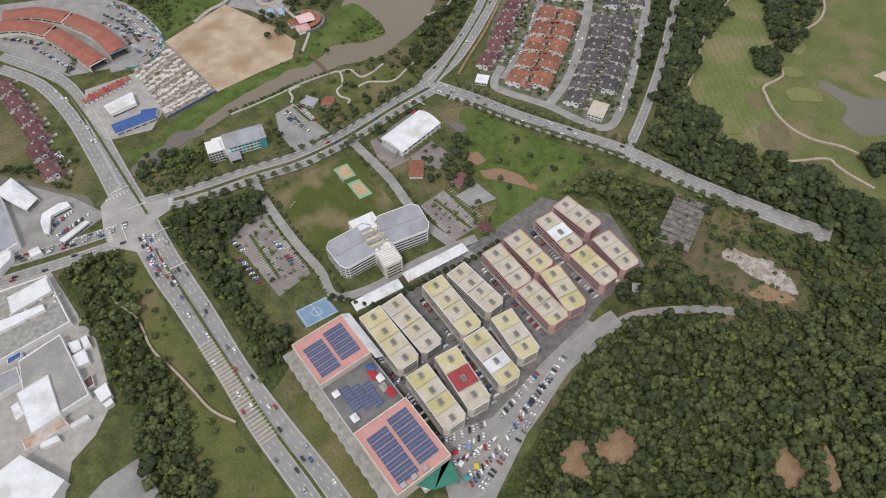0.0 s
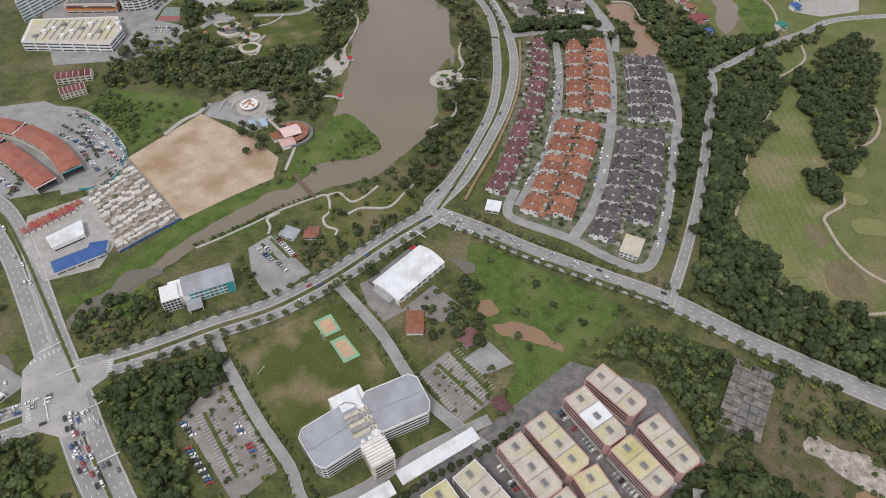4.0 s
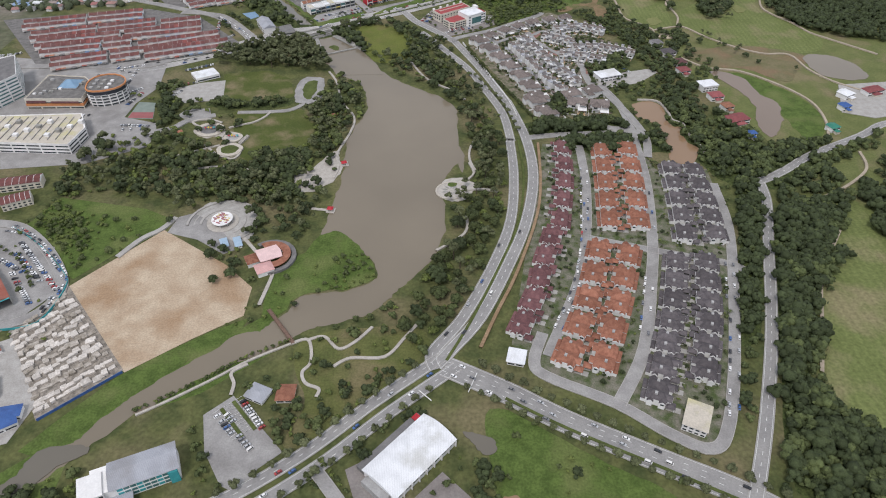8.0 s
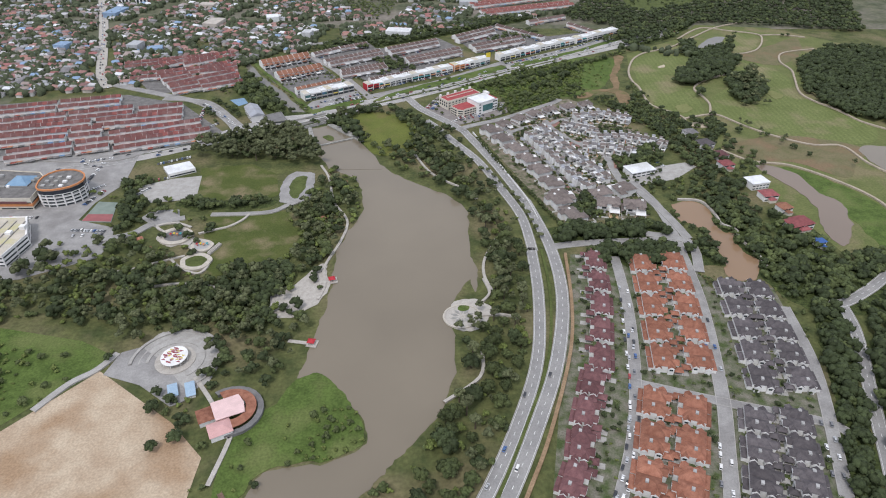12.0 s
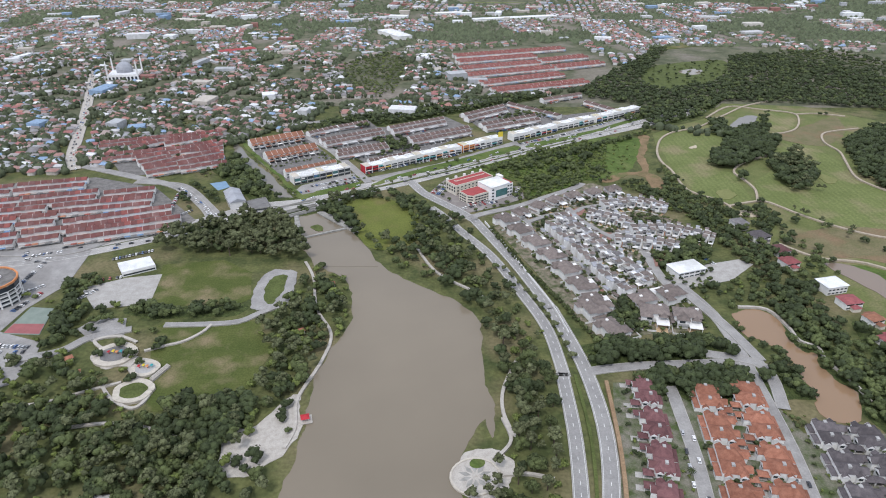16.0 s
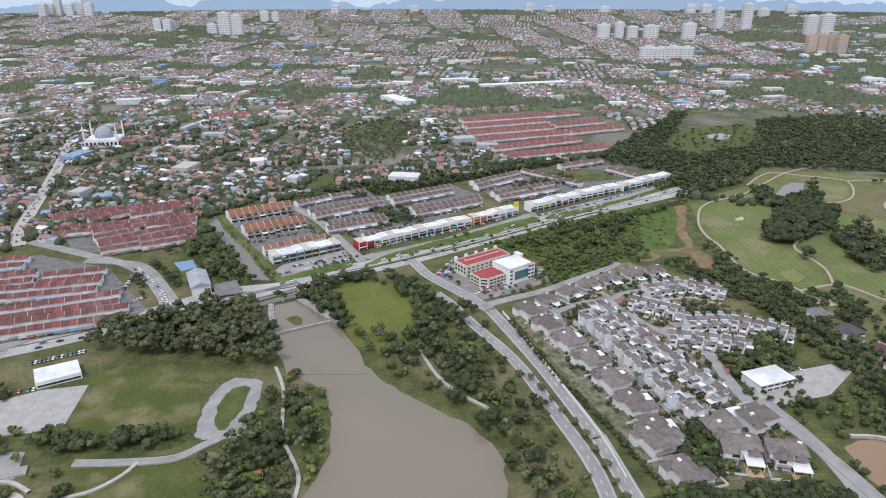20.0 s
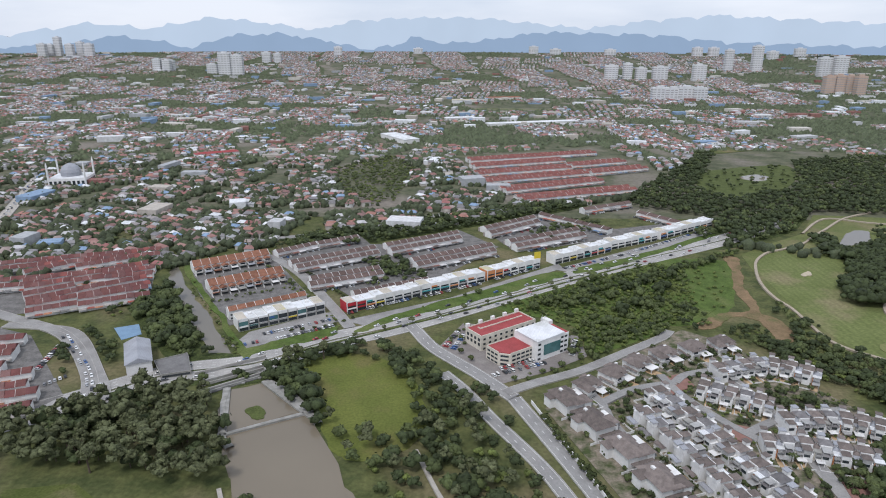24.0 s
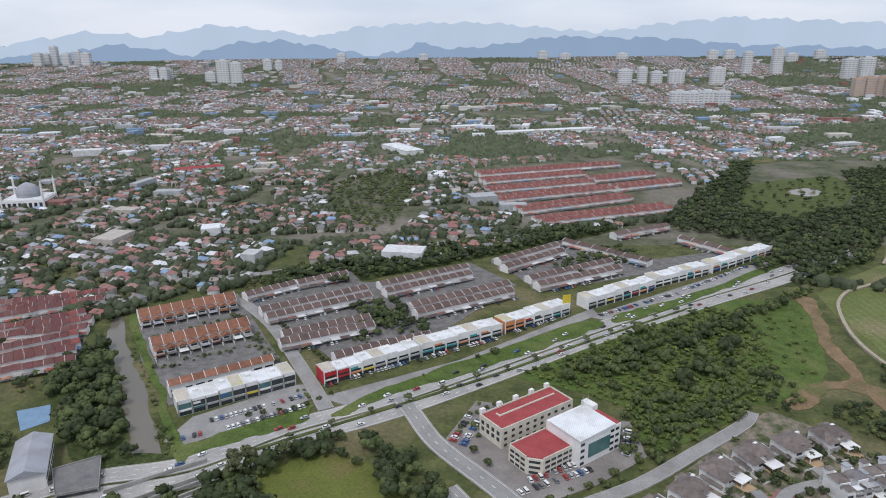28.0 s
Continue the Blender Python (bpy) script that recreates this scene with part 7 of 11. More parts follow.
# factories
for pts, h, roof in (([(-376, 296), (-331, 317), (-296, 271), (-346, 232)], 7, M_CONC), ([(-353, 293), (-329, 313), (-319, 299), (-344, 277)], 10, M_WHITEROOF), ([(-362, 265), (-322, 286), (-318, 281), (-356, 254)], 10, M_WHITEROOF), ([(-324, 236), (-300, 259), (-261, 207), (-278, 193), (-312, 212)], 8, M_FLATCONC),
                     ([(-314, 208), (-296, 223), (-276, 191), (-292, 177)], 10, M_WHITEROOF), ([(-300, 174), (-277, 191), (-270, 185), (-294, 166)], 6, M_RUSTSHEET), ([(-287, 172), (-277, 178), (-273, 174), (-285, 168)], 4, M_WHITEROOF), ([(-270, 186), (-260, 193), (-257, 190), (-268, 183)], 4, M_WHITEROOF),
                     ([(-294, 253), (-286, 256), (-281, 248), (-287, 244)], 4, M_WHITEROOF), ([(-285, 257), (-281, 260), (-274, 250), (-279, 247.5)], 4, M_WHITEROOF), ([(-286, 241), (-278, 247), (-271, 236), (-279, 231)], 5, M_WHITEROOF), ([(-271, 220), (-267, 226), (-262, 217), (-266, 214)], 4, M_MAROON),
                     ([(-260, 211), (-253, 218), (-246, 208), (-252, 202)], 5, M_WHITEROOF), ([(-251, 201), (-246, 206), (-243, 202), (-247, 198)], 4, M_WHITEROOF), ([(-316, 139), (-295, 162), (-258, 144), (-264, 129), (-299, 108)], 9, M_WHITEROOF), ([(-318, 200), (-314, 204), (-306, 194), (-310, 189)], 5, M_WHITEROOF),
                     ([(-337, 242), (-328, 247), (-326, 242), (-334, 235)], 4, M_BLUEROOF), ([(-345, 220), (-324, 231), (-316, 219), (-338, 202)], 7, M_GREYMETAL), ([(-430, 419), (-403, 405), (-367, 351), (-388, 328)], 8, M_GREYMETAL), ([(-396, 346), (-371, 344), (-368, 336), (-379, 305)], 7, M_WHITEROOF), ([(-358, 345), (-351, 350), (-345, 343), (-353, 338)], 4, M_WHITEROOF)):
    flat_roofed("factory_shed", "%s factory shed with a flat metal roof" % ("rust-stained" if roof is M_RUSTSHEET else "concrete-roofed" if roof in (M_CONC, M_FLATCONC) else "white"), "factory", pts, h, M_WHITE, roof, "factory sheds", parapet=0.4, glazed=False)
rnd = random.Random(31)
for k in range(26):
    x, y = -352 + 3.2 * (k % 13) + rnd.uniform(-1, 1), 262 + 2.4 * (k % 13) + (12 if k > 12 else 0) - rnd.uniform(0, 6)
    v = thing("roof_unit", "grey rooftop air-conditioning unit", "roof unit", "roof units", at=(x, y, 7.2), turn=36)
    bx(v, "casing", M_GREYWALL if k % 3 else M_WHITE, -0.9, -0.7, 0, 0.9, 0.7, 1.2)
sx, sy = (-391, 409)
v = thing("sail_canopy", "white stretched sail canopy on masts", "canopy", at=(sx, sy, 0), turn=-35)
part("sail", Mesh().add([(-22, -10, 5), (22, -6, 4), (20, 9, 6), (-20, 10, 9), (0, 0, 12), (-22, -10, 4.7), (22, -6, 3.7), (20, 9, 5.7), (-20, 10, 8.7)], [(0, 1, 4), (1, 2, 4), (2, 3, 4), (3, 0, 4), (0, 5, 6, 1), (2, 7, 8, 3)]), M_WHITEROOF, v)
for p in ((-22, -10), (22, -6), (20, 9), (-20, 10)):
    part("mast", Mesh().tube((*p, 0), (*p, 6), 0.3, 0.2), M_WHITE, v)
flat_roofed("curved_showroom", "curved white car showroom", "showroom", [(-358, 377), (-360, 387), (-349, 399), (-342, 401), (-337, 396), (-351, 384), (-346, 364), (-350, 364)], 5, M_WHITE, M_WHITEROOF, parapet=0.2)
flat_roofed("long_canopy", "long white parking canopy", "canopy", [(-335, 357), (-319, 379), (-314, 377), (-330, 354)], 4, M_WHITE, M_WHITEROOF, parapet=0.1)

# ---- ruin and small houses ----
M_RUINED = mat("mouldering_concrete", (0.27, 0.245, 0.22), (0.12, 0.108, 0.095), scale=0.2, fine=0.9, grainy=0.6)


def ruin():
    a, b = (205, 339), (236, 391)
    (x, y), length, head = span(a, b)
    t = thing("ruined_building", "roofless grey concrete ruin with broken slabs", "ruin", at=(x, y, 0), turn=head)
    claim(x, y, 24)
    l, w, rnd = length / 2, 15, random.Random(8)
    bx(t, "floor_slab", M_RUINED, -l, -w, 0, l, w, 3.4)
    for i in range(9):
        for j in range(5):
            if rnd.random() < 0.78:
                h = rnd.uniform(3.6, 5.2)
                x0, y0 = -l + i * 2 * l / 9, -w + j * 2 * w / 5
                bx(t, "roof_slab", M_RUINED if rnd.random() < 0.5 else M_DECK, x0 + 0.2, y0 + 0.2, 3.3, x0 + 2 * l / 9 - 0.3, y0 + 2 * w / 5 - 0.3, h)
    for i in range(10):
        bx(t, "beam", M_RUINED, -l + i * 2 * l / 9 - 0.2, -w, 3.4, -l + i * 2 * l / 9 + 0.2, w, 5.6)


ruin()
pitched("hut", "small derelict concrete house", "hut", *[(163, 295), (173, 293)], 11, 4, M_CONC, M_CONC, rise=0.5, bays=2)
pitched("cafe", "park cafe under a pale green roof", "house", *[(-139, 541), (-126, 535)], 12, 3.6, M_WHITE, M_GREYMETAL, "park pavilions", rise=2, bays=2)
pitched("cafe", "park pavilion under a red tiled roof", "house", *[(-119, 538), (-107, 538)], 13, 3.6, M_WHITE, M_ORANGE, "park pavilions", rise=2.2, bays=2)
for a, b in (([(-198, 707), (-193.5, 696.5)]), ([(-186.5, 709), (-181.5, 697)])):
    pitched("kiosk", "kiosk under a pale blue roof", "kiosk", a, b, 5.2, 3, M_WHITE, M_PALEBLUE, "kiosks", rise=0.8, bays=1)
pitched("temple_hall", "white hall under a grey gabled roof with red trim", "hall", *[(-260, 1204), (-243, 1170)], 17, 9, M_WHITE, M_GREYMETAL, rise=4, gable=True, bays=4, floors=2)
# A low block stands in for a walled yard with a dark floor.
flat_roofed("pump_station", "walled concrete yard beside the canal, drawn as a low block", "utility building", [(-239, 1184), (-219, 1197), (-206, 1170), (-225, 1163)], 3, M_CONC, M_DECK)
pts = [(-300, 1246), (-283, 1254), (-272, 1235), (-283, 1224)]
tagged(part("sports_court", Mesh().slab(pts, 0, 0.3), M_BLUE), label="blue painted sports court", category="court", kind="structure")
c = tagged(part("sports_court", Mesh().slab([(-361, 966), (-341, 964), (-332, 926), (-362, 927)], 0, 0.5), M_COURTGREEN), label="faded green sports court with a red half", category="court", kind="structure")
part("court_half", Mesh().slab([(-361, 941), (-336, 941), (-332.6, 927), (-361.6, 928)], 0.4, 0.56), M_COURTRED, c)

# ---- amphitheatre, plaza canopy, playground ----
def theatre():
    x, y = (-151, 684)
    t = thing("open_theatre", "small horseshoe theatre under terracotta and pink roofs", "theatre", at=(x, y, 0), turn=28)
    claim(x, y, 28)
    def arc(r0, r1, z0, z1, a0, a1, n=14):
        m = Mesh()
        pts = [(r * math.cos(radians(a0 + (a1 - a0) * i / n)), r * math.sin(radians(a0 + (a1 - a0) * i / n))) for r in (r0, r1) for i in range(n + 1)]
        k = n + 1
        m.add([(*p, z0) for p in pts] + [(*p, z1) for p in pts], [f for i in range(n) for f in ((2 * k + i, 2 * k + i + 1, 3 * k + i + 1, 3 * k + i), (i + 1, i, 2 * k + i, 2 * k + i + 1), (k + i, k + i + 1, 3 * k + i + 1, 3 * k + i))])
        return m
    part("seating", arc(18, 22, 0, 2.6, -115, 105), M_DECK, t)
    part("ring_roof", arc(10.5, 17.5, 4, 4.6, -110, 100), M_ORANGE, t)
    part("ring_wall", arc(11, 12, 0, 4, -110, 100), M_WHITE, t)
    part("stage_roof", Mesh().slab([(-11, -8), (8, -9), (9.5, 0), (8, 8.5), (-11, 9)], 5.6, 6.1), mat("pale_pink_roof", (0.72, 0.52, 0.50), (0.64, 0.46, 0.44), rough=0.6), t)
    part("entrance_roof", Mesh().hip(-17, -20, -3, -8, 4.6, 2.4, 0.6), mat("rose_pink_roof", (0.60, 0.36, 0.34), (0.54, 0.32, 0.3), rough=0.6), t)
    bx(t, "entrance_wall", M_WHITE, -17, -20, 0, -3, -8, 4.6)
    part("side_roof", Mesh().hip(-21, -4, -11, 8, 4.2, 2.0, 0.5), M_ORANGE, t)
    bx(t, "side_wall", M_WHITE, -21, -4, 0, -11, 8, 4.2)


theatre()


M_FADERED = mat("faded_crimson_sheet", (0.30, 0.075, 0.09), (0.25, 0.065, 0.08), rough=0.7)
M_FADEYEL = mat("faded_yellow_sheet", (0.56, 0.45, 0.14), (0.48, 0.39, 0.13), rough=0.7)


def plaza_canopy():
    x, y = (-205, 734)
    t = thing("plaza_canopy", "round white canopy with red and yellow panels", "canopy", at=(x, y, 0))
    claim(x, y, 24)
    n = 28
    part("terrace_floor", Mesh().slab([(14.5 * math.cos(i * 6.2832 / n), 15 * math.sin(i * 6.2832 / n)) for i in range(n)], 0, 0.9), M_PATH, t)
    part("rim", Mesh().slab([(9.6 * math.cos(i * 6.2832 / n), 10.6 * math.sin(i * 6.2832 / n)) for i in range(n)], 4.4, 4.8), M_WHITE, t)
    rnd = random.Random(4)
    for i in range(7):
        for j in range(7):
            px, py = -9.5 + 2.9 * i, -10.0 + 2.9 * j
            for tri in ([(px, py), (px + 2.3, py), (px, py + 2.3)], [(px + 2.6, py + 0.3), (px + 2.6, py + 2.6), (px + 0.3, py + 2.6)]):
                ax, ay = sum(p[0] for p in tri) / 3, sum(p[1] for p in tri) / 3
                if ax ** 2 / 62 + ay ** 2 / 80 < 1 and rnd.random() < 0.72:
                    part("panel", Mesh().slab([(0.82 * p - 0.57 * q * 0.9, 0.57 * p + 0.82 * q) for p, q in tri], 4.7, 4.95), M_FADERED if rnd.random() < 0.55 else M_FADEYEL, t)
    for i in range(8):
        part("post", Mesh().tube((9 * math.cos(i * 0.785), 9.6 * math.sin(i * 0.785), 0), (9 * math.cos(i * 0.785), 9.6 * math.sin(i * 0.785), 4.5), 0.25, 0.25), M_WHITE, t)
    w = thing("ring_wall", "low curved concrete wall round the plaza", "wall", at=(x, y, 0))
    for r, h, wide in ((32, 1.4, 2.2), (26, 0.6, 0.9), (20, 0.9, 2.4)):
        part("wall_ring", ribbon(Mesh(), [(r * math.cos(radians(a)), r * math.sin(radians(a))) for a in range(-50, 191, 8)], wide, 0, h), M_PAVE, w)


plaza_canopy()
for (x, y), rad, lab in (((-260, 900), 16, "dark"), ((-230, 883), 10.5, "grey"), ((-228, 858), 14, "grassed")):
    t = thing("play_circle", "round playground with a %s soft floor and play frames" % lab, "playground", "play circles", at=(x, y, 0))
    claim(x, y, rad * 0.7)
    ring = [(rad * math.cos(i * 0.2618) * (1 + 0.06 * math.sin(5 * i * 0.2618)), rad * 0.92 * math.sin(i * 0.2618)) for i in range(25)]
    part("rim", ribbon(Mesh(), [(p * 0.84, q * 0.84) for p, q in ring], rad * 0.32, 0, 1.9), M_RIM, t)
    part("soft_floor", Mesh().slab([(p * 0.7, q * 0.7) for p, q in ring[:24]], 0.3, 1.75), {"dark": M_DECK, "grey": M_GREYWALL}.get(lab, M_VERGE), t)
    if lab != "grassed":
        for i, mm in enumerate((M_RED, M_YELLOW, M_ORANGEWALL, M_TEAL)):
            part("play_frame", Mesh().hip(-5 + 3 * i, -1.2 + (i % 2), -3.4 + 3 * i, 1.0 + (i % 2), 3.9, 0.8, 0.2).tube((-4.2 + 3 * i, (i % 2), 1.7), (-4.2 + 3 * i, (i % 2), 3.9), 0.3, 0.25), mm, t)
t = thing("spectator_steps", "pale concrete spectator steps beside the lawn", "steps", at=(-217, 878, 0), turn=70)
for i in range(3):
    bx(t, "step", M_PATH, -9, -1.4 + i, 0, 9, -0.45 + i, 2.0 + 0.4 * i)
for x, y, turn in ((-277, 876, 20), (-291, 893, 40), (-128, 980, 0), (-112, 1003, 15), (-125, 930, 30)):
    t = thing("shelter", "small park shelter under an orange tiled roof", "shelter", "park shelters", at=(x, y, 0), turn=turn)
    part("roof", Mesh().hip(-2.6, -2.2, 2.6, 2.2, 3.4, 1.5, 0.5), M_ORANGE, t)
    for p, q in ((-2.3, -1.9), (2.3, -1.9), (2.3, 1.9), (-2.3, 1.9)):
        part("post", Mesh().tube((p, q, 0), (p, q, 3.5), 0.16, 0.16), M_WHITE, t)

t = thing("viewing_platform", "round pale lakeside platform with a star-shaped paving pattern", "platform", at=(8, 783, 0), turn=20)
part("kerb_ring", ribbon(Mesh(), [(15 * math.cos(i * 0.2618), 14 * math.sin(i * 0.2618)) for i in range(25)], 1.2, 0, 1.3), M_RIM, t)
part("paved_floor", Mesh().slab([(14.6 * math.cos(i * 0.2618), 13.6 * math.sin(i * 0.2618)) for i in range(24)], 0, 0.95), M_PATH, t)
for i in range(10):
    a = i * 0.6283
    c, sn = math.cos(a), math.sin(a)
    part("star_ray", Mesh().slab([(2.5 * c, 2.5 * sn), (6 * c - 1.6 * sn, 6 * sn + 1.6 * c), (10.5 * c, 10.5 * sn), (6 * c + 1.6 * sn, 6 * sn - 1.6 * c)], 0.9, 1.02), M_CONC, t)
part("planted_lens", Mesh().slab([(5 + 5 * math.cos(i * 0.5236), 9 + 4 * math.sin(i * 0.5236)) for i in range(12)], 0.4, 1.25), M_MEADOW, t)

# ---- rubble slabs left after clearing ----
M_SLAB = mat("broken_pale_screed", (0.60, 0.56, 0.51), (0.47, 0.43, 0.38), scale=0.3, fine=1.0, vary=0.15, grainy=0.5)
quad = [(-334, 598), (-312, 645), (-239, 561), (-279, 522)]
rnd = random.Random(21)
for i in range(144):
    u, v = (i % 12 + 0.5 + rnd.uniform(-0.25, 0.25)) / 12, (i // 12 + 0.5 + rnd.uniform(-0.3, 0.3)) / 12
    x = (1 - u) * ((1 - v) * quad[0][0] + v * quad[1][0]) + u * ((1 - v) * quad[3][0] + v * quad[2][0])
    y = (1 - u) * ((1 - v) * quad[0][1] + v * quad[1][1]) + u * ((1 - v) * quad[3][1] + v * quad[2][1])
    w, d = rnd.uniform(1.8, 4.2), rnd.uniform(1.5, 3.4)
    s = tagged(part("rubble_slab", Mesh().slab([(-w, -d * 0.7), (w * rnd.uniform(0.5, 1), -d), (w, d * rnd.uniform(0.3, 1)), (-w * 0.4, d), (-w * 0.9, d * 0.4)], 0, rnd.choice((0.3, 0.5, 0.9, 1.8)) + 0.004 * i), M_RUBBLE2 if i % 3 == 0 else M_SLAB), label="broken pale concrete floor slab", category="rubble", group="rubble slabs")
    s.matrix_basis = pose(x, y, 0.15, 0, 0, rnd.choice((40, 52, 48)) + rnd.uniform(-6, 6))
tagged(part("site_fence", ribbon(Mesh(), smooth([(-395, 727), (-360, 702), (-323, 666), (-313, 647), (-318, 608), (-344, 600)], 4), 0.35, 0, 2.4), M_TEAL), label="green sheet-metal hoarding along the street", category="fence")
tagged(part("estate_wall", ribbon(Mesh(), smooth([(32, 1137), (50, 1079), (67, 1021), (81, 971), (88, 930)], 3), 0.4, 0, 2.6), M_WHITE), label="white rendered boundary wall of the estate", category="wall")
fence = tagged(part("site_fence", ribbon(Mesh(), [(-278, 518), (-235, 559)], 0.3, 0, 2.4), M_BLUEROOF), label="blue sheet-metal site fence", category="fence")

for pts, lab in (([(-174, 1150), (-162, 1107), (-158, 1092), (-150, 1083)], "left"), ([(-149, 1158), (-124, 1132), (-106, 1114), (-103, 1109)], "right")):
    tagged(part("embankment", ribbon(Mesh(), pts, 5.0, -0.5, 1.6), M_CONC), label="stained concrete embankment beside the weir", category="embankment", kind="structure")
# ---- bridges, weir, piers ----
def footbridge():
    a, b = (-140, 619), (-117, 587)
    (x, y), length, head = span(a, b)
    t = thing("footbridge", "narrow timber footbridge with dark railings", "bridge", at=(x, y, 0), turn=head)
    l = length / 2
    bx(t, "deck", M_TIMBER, -l - 2, -1.4, 1.0, l + 2, 1.4, 1.35)
    for s in (-1, 1):
        bx(t, "rail", M_TIMBER, -l - 2, s * 1.5 - 0.1, 2.2, l + 2, s * 1.5 + 0.1, 2.4)
        for i in range(12):
            bx(t, "post", M_TIMBER, -l + i * 2 * l / 11 - 0.1, s * 1.5 - 0.1, 1.2, -l + i * 2 * l / 11 + 0.1, s * 1.5 + 0.1, 2.2)
    for i in range(5):
        bx(t, "pier", M_CONC, -l + (i + 0.5) * 2 * l / 5 - 0.4, -1.2, -0.3, -l + (i + 0.5) * 2 * l / 5 + 0.4, 1.2, 1.0)


footbridge()
for pts in ([(-122, 754), (-110, 752)], [(-112, 828), (-105, 830)]):
    (x, y), length, head = span(*pts)
    t = thing("jetty", "lake jetty with a small red-roofed hut", "jetty", "jetties", at=(x, y, 0), turn=head)
    bx(t, "deck", M_PATH, -length / 2 - 4, -1.6, 0.2, length / 2 + 4, 1.6, 0.7)
    bx(t, "platform", M_PATH, length / 2 - 1, -4, 0.25, length / 2 + 7, 4, 0.75)
    part("hut_roof", Mesh().hip(length / 2, -2.4, length / 2 + 5, 2.4, 3.2, 1.6, 0.4), M_RED, t)
    for p in ((0.3, -2.2), (0.3, 2.2), (4.7, -2.2), (4.7, 2.2)):
        part("post", Mesh().tube((length / 2 + p[0], p[1], 0.7), (length / 2 + p[0], p[1], 3.2), 0.15, 0.15), M_WHITE, t)
t = thing("weir", "concrete weir wall across the lake head", "weir", at=(0, 0, 0))
part("sill_wall", ribbon(Mesh(), [(-158, 1096), (-137, 1108), (-111, 1122)], 2.6, -0.4, 1.6), M_CONC, t)
part("wing_wall", ribbon(Mesh(), [(-158, 1096), (-170, 1130), (-173, 1148)], 3.4, -0.4, 1.9), M_CONC, t)
part("wing_wall", ribbon(Mesh(), [(-111, 1120), (-131, 1146), (-151, 1161)], 6.0, -0.4, 1.7), M_CONC, t)
t = thing("road_bridge", "concrete highway bridge with pale parapets over the canal", "bridge", at=(0, 0, 0))
for a, b, wide in (((-203, 1168), (-160, 1196), 0.8), ((-195, 1156), (-158, 1181), 0.7), ((-193, 1152), (-156, 1177), 0.7), ((-190, 1144), (-153, 1172), 0.9)):
    part("parapet", ribbon(Mesh(), [a, b], wide, 1.0, 2.9), M_PAVE, t)
part("deck_edge", ribbon(Mesh(), [(-189, 1142), (-152, 1170)], 1.0, 0.9, 1.9), M_CONC, t)
# Dark colour stands for shade under the deck; there is no opening.
part("deck_soffit", ribbon(Mesh(), [(-188.5, 1141.5), (-151.5, 1169.5)], 0.9, 0.1, 0.9), M_DECK, t)
for k in range(4):
    u = (k + 0.5) / 4
    bx(t, "pier", M_CONC, -189.6 + 37 * u, 1140.2 + 28 * u, 0, -187.6 + 37 * u, 1141.6 + 28 * u, 1.2)

# ---- trees ----
def leaf_mat(name, base, other, vary=0.25):
    """Foliage: each leaf clump takes its own shade, and each tree too."""
    m = mat(name, base, other, scale=0.09, fine=1.5, rough=0.75, vary=vary, spec=0.2, bump=0.9, grainy=0.85)
    n, l = m.node_tree.nodes, m.node_tree.links
    geo, r, x = n.new("ShaderNodeNewGeometry"), n.new("ShaderNodeMapRange"), n.new("ShaderNodeMix")
    r.inputs["To Min"].default_value, r.inputs["To Max"].default_value = 0.72, 1.34
    l.new(geo.outputs["Random Per Island"], r.inputs["Value"])
    g = n.new("ShaderNodeCombineColor")
    for k in ("Red", "Green", "Blue"):
        l.new(r.outputs["Result"], g.inputs[k])
    x.data_type, x.blend_type = "RGBA", "MULTIPLY"
    x.inputs["Factor"].default_value = 1.0
    old = n["Principled BSDF"].inputs["Base Color"].links[0].from_socket
    l.new(old, x.inputs["A"])
    l.new(g.outputs["Color"], x.inputs["B"])
    l.new(x.outputs["Result"], n["Principled BSDF"].inputs["Base Color"])
    return m


M_LEAF = leaf_mat("broadleaf_foliage", (0.078, 0.095, 0.035), (0.050, 0.064, 0.025))
M_LEAFDARK = leaf_mat("dark_foliage", (0.058, 0.075, 0.031), (0.039, 0.052, 0.022))
M_LEAFLIGHT = leaf_mat("light_foliage", (0.13, 0.158, 0.044), (0.092, 0.116, 0.034))
M_LEAFGREY = leaf_mat("grey_green_needles", (0.125, 0.138, 0.068), (0.092, 0.104, 0.05))
M_BARK = mat("bark", (0.13, 0.10, 0.075), (0.09, 0.07, 0.055), scale=0.8)
def lobe_shape():
    """A rounded leaf mass, open below: a twice-split octahedron as corners and triangles."""
    top = [Vector(p) for p in ((1, 0, 0), (0, 1, 0), (-1, 0, 0), (0, -1, 0), (0, 0, 1), (0, 0, -1))]
    faces = [(0, 1, 4), (1, 2, 4), (2, 3, 4), (3, 0, 4), (1, 0, 5), (2, 1, 5), (3, 2, 5), (0, 3, 5)]
    verts, mids, out = list(top), {}, []

    def mid(a, b):
        key = (min(a, b), max(a, b))
        if key not in mids:
            mids[key] = len(verts)
            verts.append(((verts[a] + verts[b]) / 2).normalized())
        return mids[key]

    for a, b, c in faces:
        p, q, r = mid(a, b), mid(b, c), mid(c, a)
        out += [(a, p, r), (p, b, q), (r, q, c), (p, q, r)]
    out = [f for f in out if min(verts[k].z for k in f) > -0.9]
    keep = sorted({k for f in out for k in f})
    return np.array([tuple(verts[k]) for k in keep]), np.array([[keep.index(k) for k in f] for f in out])


LOBE_V, LOBE_F = lobe_shape()


